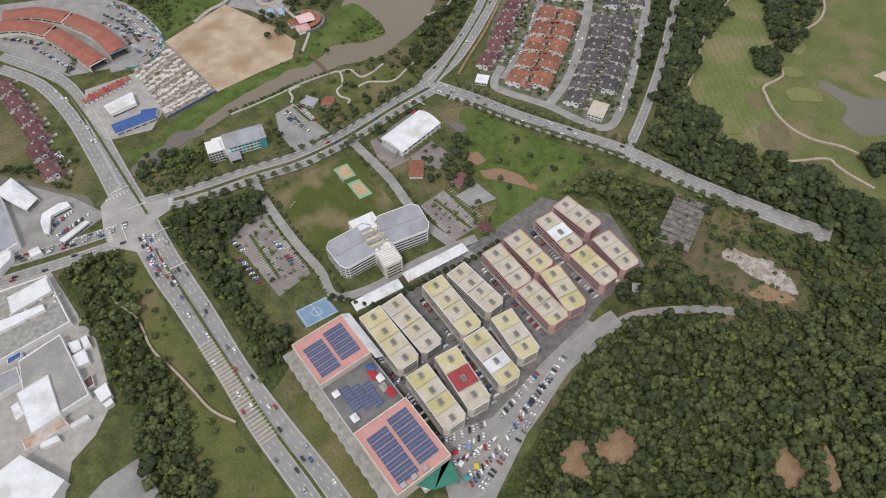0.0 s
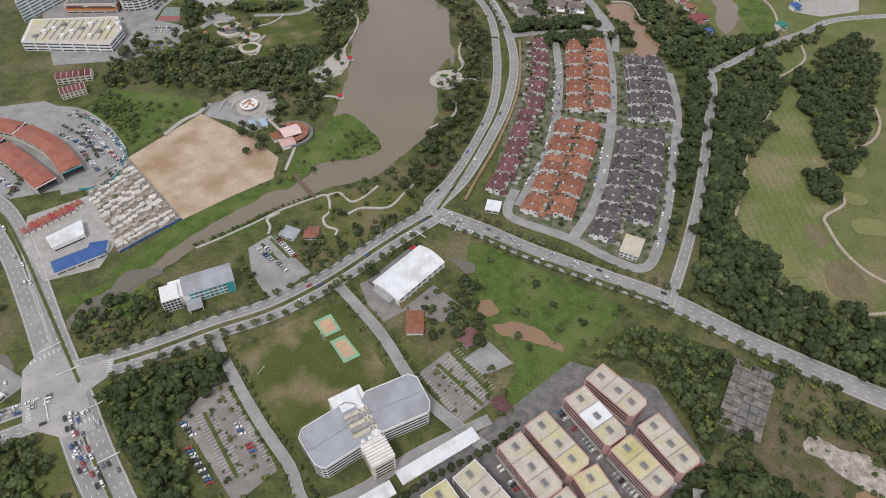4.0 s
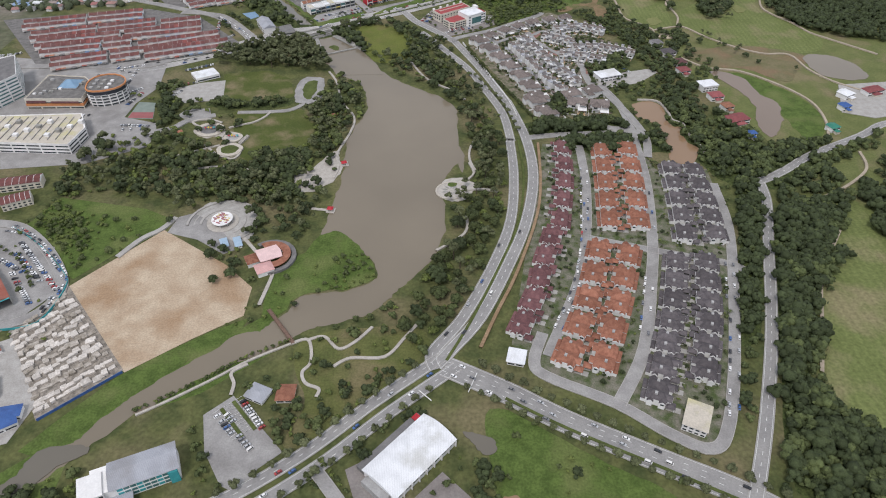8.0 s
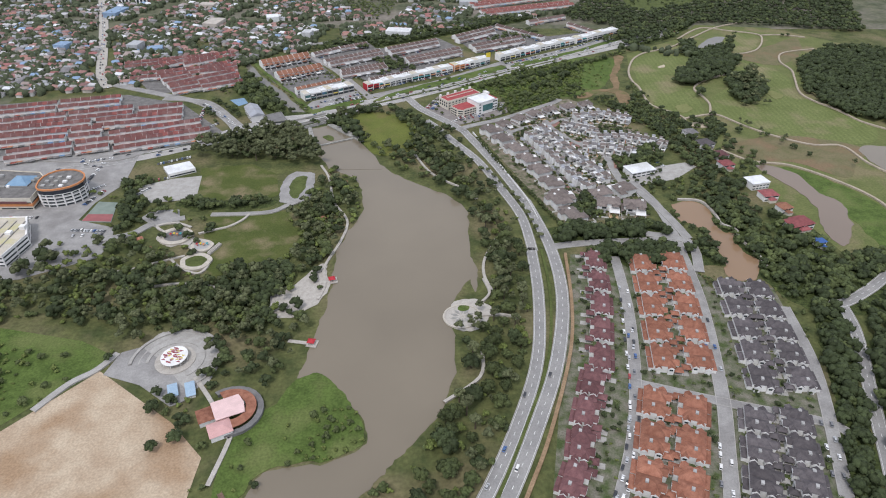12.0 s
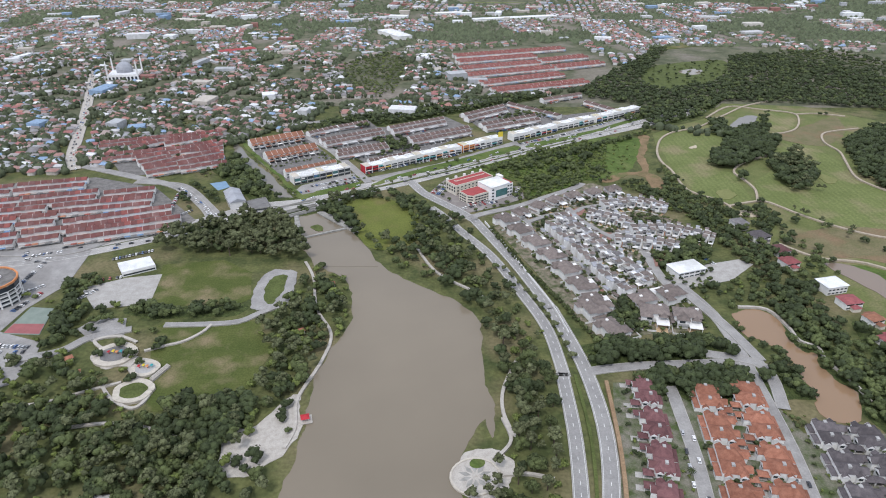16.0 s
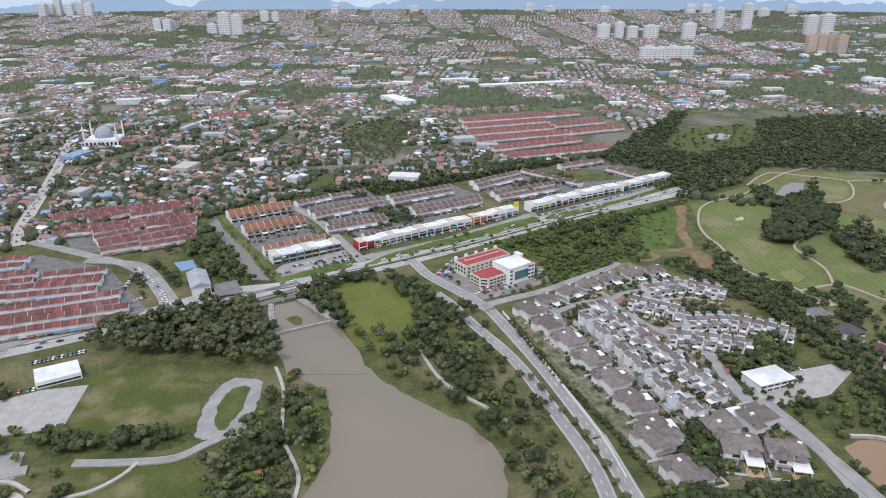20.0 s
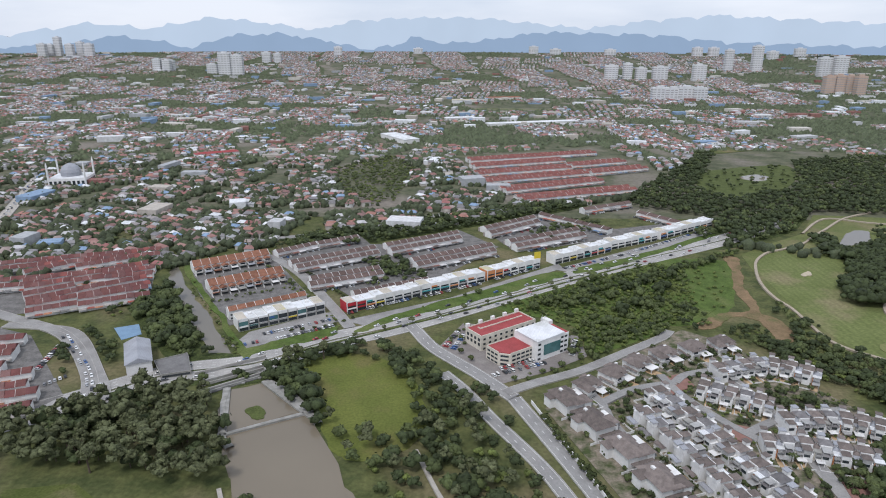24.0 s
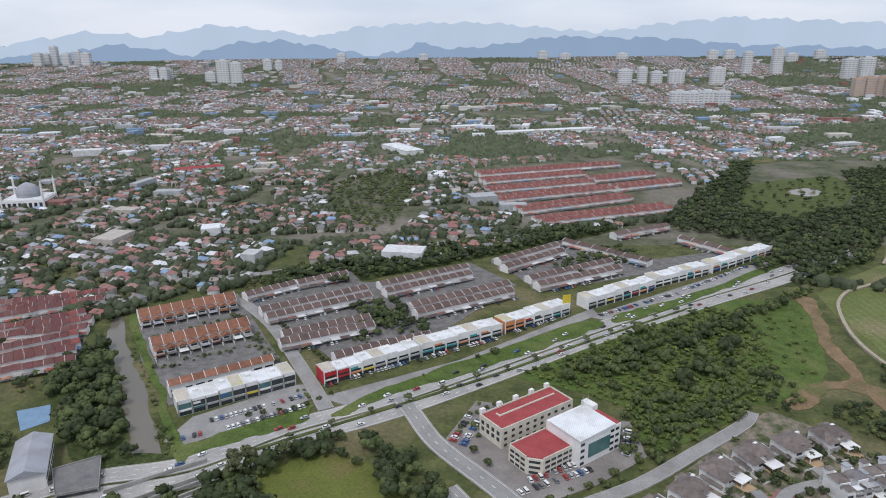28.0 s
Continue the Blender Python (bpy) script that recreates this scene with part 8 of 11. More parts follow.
def crown(seed, radius, height, lift, clumps, leaves, leaf):
    """Corners and triangles of a crown: uneven leaf masses of several sizes, each ruffled by loose sprays of leaves, with gaps between."""
    g = np.random.default_rng(seed)
    vs, fs, k = [], [], 0
    nl = len(LOBE_V)
    for c in range(clumps):
        a = 2.4 * c + g.uniform(-0.5, 0.5)
        rr = radius * 0.68 * math.sqrt((c + 0.25) / clumps) * g.uniform(0.8, 1.15)
        top = 1 - (rr / radius) ** 2
        centre = np.array([rr * math.cos(a), rr * math.sin(a), lift + height * (0.22 + 0.5 * top * g.uniform(0.7, 1.15))])
        size = radius * g.uniform(0.30, 0.50) * (1.0 if clumps < 8 else 0.86)
        squash = np.array([g.uniform(0.85, 1.15), g.uniform(0.85, 1.15), g.uniform(0.7, 0.95)])
        vs.append(centre + LOBE_V * squash * size * g.uniform(0.78, 1.2, (nl, 1)))
        fs.append(LOBE_F + k)
        k += nl
        d = g.normal(size=(leaves, 3))
        d[:, 2] = np.abs(d[:, 2]) * 0.9 - 0.15
        d /= np.linalg.norm(d, axis=1, keepdims=True)
        p = centre + d * squash * size * g.uniform(0.92, 1.22, (leaves, 1))
        n = d + g.normal(scale=0.45, size=(leaves, 3))
        n /= np.linalg.norm(n, axis=1, keepdims=True)
        u = np.cross(n, g.normal(size=(leaves, 3)))
        u /= np.linalg.norm(u, axis=1, keepdims=True) + 1e-9
        w = np.cross(n, u)
        s = leaf * g.uniform(0.55, 1.2, (leaves, 1))
        q = np.stack([p + u * s, p + w * s * 0.8, p - u * s, p - w * s * 0.8], 1).reshape(-1, 3)
        vs.append(q)
        i = k + 4 * np.arange(leaves)[:, None]
        fs.append(np.concatenate([i + [0, 1, 2], i + [0, 2, 3]]))
        k += 4 * leaves
    return np.concatenate(vs), np.concatenate(fs)


def np_mesh(name, v, f, material, rounded=False):
    me = bpy.data.meshes.new(name)
    me.vertices.add(len(v))
    me.vertices.foreach_set("co", np.ascontiguousarray(v, dtype=np.float32).ravel())
    me.loops.add(3 * len(f))
    me.loops.foreach_set("vertex_index", np.ascontiguousarray(f, dtype=np.int32).ravel())
    me.polygons.add(len(f))
    me.polygons.foreach_set("loop_start", np.arange(0, 3 * len(f), 3, dtype=np.int32))
    if rounded:
        me.polygons.foreach_set("use_smooth", np.ones(len(f), dtype=bool))
    me.update(calc_edges=True)
    me.materials.append(material)
    return me


def trunk_mesh(seed, height, r):
    g = random.Random(seed)
    m = Mesh().tube((0, 0, -0.3), (g.uniform(-0.2, 0.2), g.uniform(-0.2, 0.2), height * 0.5), r, r * 0.7, 6)
    for i in range(4):
        a = 1.57 * i + g.uniform(0, 1)
        m.tube((0, 0, height * 0.42), (math.cos(a) * height * 0.22, math.sin(a) * height * 0.22, height * g.uniform(0.65, 0.8)), r * 0.5, r * 0.2, 5)
    return m.data("trunk", M_BARK)


TREES = {}


def tree_kind(kind, label, radius, height, lift, clumps, leaves, leaf, material, n=4):
    TREES[kind] = [(trunk_mesh(s, height + lift, 0.035 * (height + lift)), np_mesh("crown", *crown(s + 7, radius, height, lift, clumps, leaves, leaf), material, True)) for s in range(n)], label


tree_kind("broad", "broadleaf tree with a rounded green crown", 4.2, 6.0, 1.6, 12, 26, 0.5, M_LEAF)
tree_kind("dark", "dense dark green tree with a spreading crown", 5.0, 6.5, 1.8, 14, 26, 0.52, M_LEAFDARK)
tree_kind("light", "bright yellow-green leafy tree", 3.2, 4.6, 1.2, 9, 24, 0.45, M_LEAFLIGHT)
tree_kind("needle", "tall feathery grey-green casuarina tree", 3.4, 11.0, 2.0, 13, 40, 0.45, M_LEAFGREY)
tree_kind("young", "slender street tree with a thin feathery crown", 3.6, 3.6, 2.4, 7, 22, 0.5, M_LEAFGREY)
tree_kind("shrub", "rounded clipped green shrub", 1.4, 1.8, 0.1, 5, 14, 0.36, M_LEAF)


def palm():
    m = Mesh()
    for i in range(11):
        a, el = i * 0.571, 0.5 - 0.12 * (i % 3)
        c, s = math.cos(a), math.sin(a)
        p = [(0, 0, 6.0), (c * 1.6, s * 1.6, 6.0 + el), (c * 3.2, s * 3.2, 5.6 + el * 0.4)]
        for q, r in zip(p, p[1:]):
            m.add([(q[0] - s * 0.4, q[1] + c * 0.4, q[2] - 0.2), (q[0], q[1], q[2]), (q[0] + s * 0.4, q[1] - c * 0.4, q[2] - 0.2), (r[0] - s * 0.35, r[1] + c * 0.35, r[2] - 0.25), (r[0], r[1], r[2]), (r[0] + s * 0.35, r[1] - c * 0.35, r[2] - 0.25)], [(0, 1, 4, 3), (1, 2, 5, 4)])
    return Mesh().tube((0, 0, -0.2), (0.2, 0.1, 6.0), 0.25, 0.16, 6).data("trunk", M_BARK), m.data("crown", M_LEAF)


TREES["palm"] = [palm()], "slender palm with arching fronds"

# what stands in the way of planting, on cells of three metres
CELL, GX0, GY0, GW, GH = 3.0, -900.0, -60.0, 620, 640
BLOCK = np.zeros((GH, GW), bool)


def block_disc(x, y, r):
    i0, i1 = int((x - r - GX0) / CELL), int((x + r - GX0) / CELL) + 1
    j0, j1 = int((y - r - GY0) / CELL), int((y + r - GY0) / CELL) + 1
    i0, j0, i1, j1 = max(i0, 0), max(j0, 0), min(i1, GW), min(j1, GH)
    if i0 < i1 and j0 < j1:
        jj, ii = np.mgrid[j0:j1, i0:i1]
        BLOCK[j0:j1, i0:i1] |= (ii * CELL + GX0 - x) ** 2 + (jj * CELL + GY0 - y) ** 2 < r * r


def in_poly(poly, xs, ys):
    hit = np.zeros(xs.shape, bool)
    for (x0, y0), (x1, y1) in zip(poly, poly[1:] + poly[:1]):
        if y0 != y1:
            hit ^= ((y0 > ys) != (y1 > ys)) & (xs < (x1 - x0) * (ys - y0) / (y1 - y0) + x0)
    return hit


for line, half in ROADS:
    for (xa, ya), (xb, yb) in zip(line, line[1:]):
        n = int(math.hypot(xb - xa, yb - ya) / 3) + 1
        for i in range(n):
            block_disc(xa + (xb - xa) * i / n, ya + (yb - ya) * i / n, half + 1.6)
for x, y, r in BUILT:
    block_disc(x, y, r)
GYS, GXS = np.mgrid[0:GH, 0:GW]
GXS, GYS = GXS * CELL + GX0, GYS * CELL + GY0
BLOCK |= in_poly(smooth(LAKE, 3, True), GXS, GYS)
for pond in ([(-175, 1153), (-151, 1161), (-127, 1137), (-104, 1113), (-82, 1070), (-74, 1039), (-136, 1038), (-159, 1097)], [(352, 1046), (385, 1036), (395, 983), (407, 967), (396, 923), (369, 884), (362, 909), (375, 952), (372, 990)], [(230, 961), (252, 967), (266, 950), (260, 925), (264, 909), (272, 906), (268, 890), (271, 873), (278, 857), (261, 830), (242, 837), (247, 860), (248, 881), (248, 905), (240, 921), (229, 928)], [(-314, 1396), (-298, 1352), (-263, 1297), (-236, 1252), (-209, 1210), (-199, 1194), (-186, 1196), (-211, 1240), (-241, 1289), (-277, 1342), (-300, 1384)], [(-312, 649), (-256, 723), (-188, 675), (-160, 647), (-160, 615), (-194, 591), (-234, 559)], [(-155, 415), (-97, 456), (-79, 459), (-34, 387), (-112, 340)], *CLEARINGS, [(-126, 1184), (-111, 1199), (-84, 1198), (-58, 1170), (-46, 1140), (-42, 1104), (-91, 1104), (-112, 1142)], [(-167, 522), (-150, 538), (-108, 493), (-122, 481), (-127, 462), (-143, 470), (-159, 494)]):
    BLOCK |= in_poly(pond, GXS, GYS)
for court in ([(-366, 970), (-338, 968), (-326, 922), (-366, 922)], [(-370, 920), (-326, 917), (-322, 898), (-364, 894)], [(-450, 942), (-376, 944), (-360, 1000), (-348, 1000), (-366, 928), (-404, 922), (-450, 926)]):
    BLOCK |= in_poly(court, GXS, GYS)


def free(x, y):
    i, j = int((x - GX0) / CELL + 0.5), int((y - GY0) / CELL + 0.5)
    return not (0 <= i < GW and 0 <= j < GH and BLOCK[j, i])


def spots(poly, gap, seed, jitter=0.42, check=True):
    g = random.Random(seed)
    xs, ys = [p[0] for p in poly], [p[1] for p in poly]
    out, row, y = [], 0, min(ys)
    while y < max(ys):
        x = min(xs) + (gap / 2 if row % 2 else 0)
        while x < max(xs):
            px, py = x + g.uniform(-jitter, jitter) * gap, y + g.uniform(-jitter, jitter) * gap
            if inside(px, py, poly) and (not check or free(px, py)):
                out.append((px, py))
            x += gap
        y += gap * 0.87
        row += 1
    return out


NTREE = [0]


def plant(kind, x, y, size=1.0, seed=0, z=0.0):
    g = random.Random(seed * 7919 + int(x * 10) + int(y * 10) * 31)
    meshes, label = TREES[kind]
    tm, cm = meshes[g.randrange(len(meshes))]
    t = thing("palm" if kind == "palm" else "shrub" if kind == "shrub" else "tree", label, "shrub" if kind == "shrub" else "tree", kind + " planting", at=(x, y, z), turn=g.uniform(0, 360))
    s = size * g.uniform(0.8, 1.2)
    t.scale = (s, s, s * g.uniform(0.9, 1.15))
    for name, me in (("trunk", tm), ("crown", cm)):
        ob = new(name, me)
        ob.parent = t
    NTREE[0] += 1


WOODKIND = {"broad": "m", "dark": "d", "needle": "n", "light": "l", "shrub": "l"}


def grove(poly, gap, kinds, size=1.0, seed=0, single=True):
    """Countable trees near the walk stand singly; others join the woodland of their tone."""
    g = random.Random(seed)
    for x, y in spots(poly, gap, seed):
        k = g.choice(kinds)
        if single or k not in WOODKIND:
            plant(k, x, y, size, seed)
        else:
            PLANTED[{"m": "mid", "d": "dark", "l": "light", "n": "needle"}[WOODKIND[k]]].append((x, y, size * (0.6 if k == "shrub" else 1) * g.uniform(0.85, 1.45), g.uniform(0, 6.283), g.randrange(4)))


FOREST = {"mid": ([crown(90 + s, 3.8, 4.8, 0.4, 5, 7, 0.66) for s in range(4)], M_LEAF), "dark": ([crown(70 + s, 4.2, 5.2, 0.6, 6, 6, 0.66) for s in range(4)], M_LEAFDARK), "needle": ([crown(40 + s, 2.9, 9.0, 1.2, 6, 16, 0.55) for s in range(4)], M_LEAFGREY), "light": ([crown(50 + s, 2.7, 3.2, 0.2, 4, 8, 0.5) for s in range(4)], M_LEAFLIGHT)}
FAR_CROWNS = {"mid": [crown(30 + s, 3.8, 4.8, 0.4, 3, 5, 0.8) for s in range(4)], "dark": [crown(20 + s, 4.2, 5.2, 0.6, 3, 5, 0.8) for s in range(4)], "needle": [crown(10 + s, 2.9, 9.0, 1.2, 4, 8, 0.7) for s in range(4)], "light": [crown(60 + s, 2.7, 3.2, 0.2, 3, 4, 0.7) for s in range(4)]}
PLANTED = {k: [] for k in FOREST}


def wood(poly, gap, mix="mmd", size=1.0, seed=0, check=True):
    """Uncountable woodland; the trees of each tone join into one object further down."""
    g = random.Random(seed)
    if gap < 8.8 and size >= 1.0:
        area("forest_floor", poly, -0.358, M_FLOOR, "dark leaf litter under the trees")
    for x, y in spots(poly, gap * 1.1, seed, check=check):
        PLANTED[{"m": "mid", "d": "dark", "l": "light", "n": "needle"}[g.choice(mix)]].append((x, y, size * g.uniform(0.8, 1.75), g.uniform(0, 6.283), g.randrange(4)))


def grow_woods():
    for key, rows in PLANTED.items():
        protos, material = FOREST[key]
        vs, fs, k = [], [], 0
        for which, away in [(w, a) for w in range(4) for a in (False, True)]:
            sel = np.array([r[:4] for r in rows if r[4] == which and (r[1] > 1440) == away])
            if not len(sel):
                continue
            v, f = FAR_CROWNS[key][which] if away else protos[which]
            c, s = np.cos(sel[:, 3])[:, None], np.sin(sel[:, 3])[:, None]
            x = (v[None, :, 0] * c - v[None, :, 1] * s) * sel[:, 2:3] + sel[:, 0:1]
            y = (v[None, :, 0] * s + v[None, :, 1] * c) * sel[:, 2:3] + sel[:, 1:2]
            z = v[None, :, 2] * sel[:, 2:3]
            vs.append(np.stack([x, y, z], -1).reshape(-1, 3))
            fs.append((f[None] + (np.arange(len(sel)) * len(v))[:, None, None] + k).reshape(-1, 3))
            k += len(sel) * len(v)
        ob = new("woodland", np_mesh("woodland", np.concatenate(vs), np.concatenate(fs), material, True))
        tagged(ob, label="%s green closed woodland canopy" % {"mid": "medium", "dark": "dark", "light": "bright", "needle": "grey"}[key], category="trees", kind="stuff")


# woodland
wood([(150, 271), (219, 268), (236, 248), (290, 247), (315, 289), (404, 276), (335, 81), (39, 87), (75, 177), (116, 231)], 6.6, "mmmdl", 1.12, 1)
wood([(125, 411), (158, 432), (222, 402), (194, 345), (179, 321), (172, 365), (147, 400), (116, 404)], 7, "mmdl", 1.1, 2)
wood([(173, 315), (224, 308), (227, 280), (171, 281), (148, 287)], 8, "md", 1.5, 3)
wood([(247, 377), (290, 379), (322, 336), (315, 289), (303, 313), (264, 344), (234, 345)], 8, "mll", 0.8, 4)
wood([(219, 473), (252, 576), (310, 740), (377, 774), (357, 696), (316, 646), (268, 544), (280, 482), (335, 445), (371, 420), (409, 375), (377, 317), (316, 366), (283, 396), (246, 423)], 8, "ddm", 1.35, 5)
wood([(290, 695), (314, 710), (396, 790), (342, 664), (305, 637), (262, 540), (296, 507), (278, 451), (206, 463), (253, 588)], 10.5, "ddm", 1.3, 6)
wood([(-325, 323), (-290, 343), (-264, 331), (-244, 279), (-192, 209), (-153, 126), (-185, 108), (-215, 166), (-221, 191), (-248, 219), (-290, 280)], 7, "mmdl", 1.1, 7)
wood([(-210, 214), (-186, 182), (-158, 126), (-185, 126), (-217, 191)], 5.5, "llm", 0.9, 8)
wood([(-249, 381), (-172, 414), (-160, 389), (-187, 360), (-167, 317), (-151, 277), (-116, 255), (-116, 235), (-132, 207), (-148, 246), (-194, 306), (-233, 355)], 8, "mddl", 1.15, 9)
wood([(-296, 438), (-265, 468), (-241, 464), (-238, 422), (-267, 409), (-288, 420)], 8, "mdl", 0.9, 10)
wood([(-388, 788), (-393, 884), (-327, 890), (-277, 866), (-206, 822), (-169, 844), (-130, 822), (-144, 764), (-189, 771), (-244, 753), (-318, 778), (-359, 772)], 11.5, "dmnnll", 1.2, 11)
wood([(-390, 714), (-374, 769), (-349, 760), (-318, 698), (-348, 698), (-378, 710)], 7, "lm", 0.7, 12)
wood([(-311, 1114), (-242, 1148), (-166, 1122), (-141, 1057), (-157, 1037), (-193, 1057), (-251, 1059), (-297, 1067)], 9, "nnnnd", 1.4, 13)
wood([(-280, 968), (-232, 969), (-183, 972), (-183, 956), (-225, 951), (-270, 953)], 7, "dm", 1.1, 14)
wood([(23, 1299), (119, 1383), (196, 1420), (217, 1385), (198, 1305), (158, 1255), (91, 1211), (81, 1254), (47, 1281)], 5.0, "lllm", 0.6, 15)
area("scrub_floor", [(23, 1299), (119, 1383), (196, 1420), (217, 1385), (198, 1305), (158, 1255), (91, 1211), (81, 1254), (47, 1281)], 0.2 - 0.003 * len(AREAS), M_MEADOW, "tangled green undergrowth")
wood([(40, 1299), (116, 1368), (192, 1409), (212, 1385), (189, 1304), (155, 1260), (93, 1221), (83, 1264)], 22, "mdm", 1.15, 95)
wood([(217, 1385), (269, 1419), (232, 1305), (195, 1271), (185, 1282)], 12, "ll", 0.6, 16)
wood([(243, 1707), (494, 2122), (520, 2110), (362, 1770), (399, 1704), (532, 1787), (630, 2008), (734, 2057), (863, 1834), (760, 1570), (640, 1612), (474, 1636), (400, 1542), (340, 1500), (308, 1491), (317, 1613), (241, 1653)], 9.5, "dddm", 1.25, 17, check=False)
wood([(431, 1918), (606, 1982), (525, 1804), (409, 1725), (376, 1787)], 22, "dm", 0.9, 303, check=False)
wood([(560, 1990), (900, 2120), (1000, 1850), (863, 1834), (734, 2057)], 13, "dm", 1.2, 304, check=False)
wood([(-321, 1313), (-288, 1342), (-235, 1266), (-214, 1205), (-222, 1184), (-282, 1252)], 8, "dmm", 1.2, 19)
wood([(404, 1503), (436, 1538), (428, 1490), (412, 1450), (390, 1443)], 7, "dd", 1.3, 20, check=False)
wood([(405, 1455), (480, 1478), (470, 1410), (443, 1366), (402, 1328), (362, 1304), (337, 1308), (350, 1343), (397, 1410)], 7.5, "dd", 1.5, 201, check=False)
wood([(480, 1500), (500, 1540), (512, 1540), (492, 1498)], 7, "dd", 1.0, 202, check=False)
wood([(418, 1322), (440, 1345), (468, 1352), (472, 1320), (466, 1297), (435, 1239), (408, 1224), (406, 1262)], 7.5, "ddn", 1.4, 21, check=False)
wood([(559, 1399), (648, 1487), (740, 1470), (760, 1300), (640, 1140), (569, 1166), (534, 1195), (519, 1240), (519, 1287)], 8, "dd", 1.35, 22, check=False)
wood([(356, 612), (374, 619), (388, 601), (378, 571), (361, 567), (357, 596)], 6.5, "dd", 1.2, 203, check=False)
wood([(403, 735), (390, 645), (401, 632), (422, 672), (445, 735), (430, 800), (415, 790)], 7.5, "dd", 1.3, 204, check=False)
wood([(414, 441), (435, 459), (462, 452), (470, 420), (419, 420)], 7, "dd", 1.3, 205, check=False)
for x, y, size in ((359, 1262, 2.4), (352, 1192, 1.2), (349, 1150, 1.6), (366, 1138, 1.4), (338, 1135, 1.5), (414, 1092, 1.2), (425, 1074, 1.0), (520, 1560, 1.2), (600, 1548, 1.3), (612, 1552, 1.2)):
    PLANTED["dark"].append((x, y, size, x, 1))
for x, y in ((382, 1157), (385, 1152), (403, 1102), (414, 1115), (408, 1108), (429, 1233), (436, 1228), (463, 1047), (441, 1226)):
    PLANTED["needle"].append((x, y, 1.1, x, 2))
wood([(279, 1203), (338, 1172), (370, 1028), (329, 1012), (268, 901), (233, 889), (290, 1028), (263, 1132)], 11, "dm", 0.9, 23)
wood([(257, 920), (273, 895), (272, 831), (293, 790), (311, 790), (322, 821), (294, 901), (276, 953)], 8, "dm", 1.0, 24)
wood([(-214, 1514), (-92, 1568), (36, 1634), (169, 1697), (160, 1655), (31, 1571), (-117, 1483), (-191, 1452)], 7.5, "mdd", 1.1, 25)
wood([(-236, 1925), (-141, 2074), (-90, 1925), (-103, 1685), (-142, 1659), (-193, 1741)], 10, "mml", 0.9, 26, check=False)
wood([(69, 1521), (149, 1596), (169, 1558), (103, 1489)], 8, "md", 0.9, 27)
wood([(-119, 1427), (-81, 1456), (-65, 1395), (-97, 1364)], 8, "md", 0.9, 28)

wood([(196, 1246), (236, 1270), (236, 1234), (262, 1226), (285, 1212), (262, 1180), (225, 1212)], 6, "lmd", 0.55, 96)
wood([(262, 1290), (275, 1312), (280, 1290), (290, 1270), (280, 1225), (268, 1240)], 9, "md", 0.6, 97)

# single trees, park and shore
grove([(32, 946), (58, 929), (68, 834), (54, 742), (31, 670), (-1, 600), (-21, 576), (-36, 592), (-21, 649), (1, 698), (21, 755), (32, 834)], 12, ("broad", "broad", "needle", "light", "dark"), 1.35, 31)
grove([(-93, 1092), (-68, 1185), (-6, 1130), (14, 1038), (38, 967), (52, 897), (56, 843), (59, 799), (30, 799), (29, 863), (27, 930), (-7, 1000), (-57, 1038)], 12.5, ("broad", "dark", "needle", "light"), 1.35, 32, False)
grove([(-118, 1226), (-63, 1218), (-25, 1179), (10, 1139), (11, 1116), (-12, 1110), (-41, 1141), (-59, 1178), (-85, 1201), (-111, 1200)], 10, ("dark", "broad", "dark"), 1.1, 33, False)
grove([(-164, 935), (-151, 950), (-135, 1037), (-114, 1018), (-96, 966), (-92, 909), (-105, 873), (-117, 862), (-135, 846), (-147, 862), (-141, 896)], 10, ("broad", "dark", "needle", "light"), 1.3, 34, False)
grove([(-200, 841), (-152, 856), (-134, 841), (-141, 818), (-157, 797), (-185, 797)], 9, ("dark", "dark", "broad"), 1.5, 35, False)
grove([(-365, 964), (-324, 972), (-305, 907), (-266, 871), (-218, 841), (-201, 827), (-194, 797), (-261, 796), (-282, 831), (-257, 840), (-288, 877), (-307, 871)], 11, ("broad", "light", "dark"), 1.3, 36, False)
grove([(-282, 1110), (-269, 1122), (-230, 1138), (-187, 1148), (-170, 1113), (-154, 1061), (-247, 1059)], 12, ("needle", "needle", "dark", "broad"), 1.2, 37)
grove([(107, 916), (220, 923), (208, 899), (113, 891)], 9, ("broad", "dark"), 1.1, 38, False)
grove([(136, 882), (218, 892), (213, 865), (133, 856)], 9, ("broad", "dark"), 1.05, 39, False)
grove([(296, 790), (315, 781), (240, 588), (200, 491), (198, 508), (248, 651)], 10, ("dark", "broad"), 1.0, 40, False)
grove([(-108, 591), (-39, 608), (-13, 590), (-41, 547), (-77, 510), (-101, 497), (-114, 529), (-132, 558)], 22, ("broad", "light", "dark"), 0.85, 41, False)
grove([(-138, 660), (-68, 716), (-59, 665), (-92, 642)], 22, ("light", "shrub", "broad"), 0.7, 42, False)
grove([(-258, 822), (-133, 764), (-156, 713), (-173, 697), (-195, 746), (-234, 773)], 15, ("needle", "dark", "broad"), 1.0, 43, False)
grove([(30, 518), (93, 482), (146, 442), (97, 397), (53, 361), (48, 403)], 26, ("light", "shrub", "broad"), 0.75, 44, False)
grove([(-267, 331), (-207, 257), (-149, 181), (-117, 132), (-156, 133), (-205, 209)], 24, ("broad", "shrub", "light"), 0.75, 45, False)
grove([(-24, 1226), (-8, 1262), (60, 1262), (52, 1256), (2, 1250), (-12, 1216)], 8, ("broad", "light"), 0.6, 461, False)
grove([(20, 1168), (52, 1186), (82, 1206), (86, 1200), (56, 1178), (28, 1160)], 9, ("broad", "light"), 0.6, 462, False)
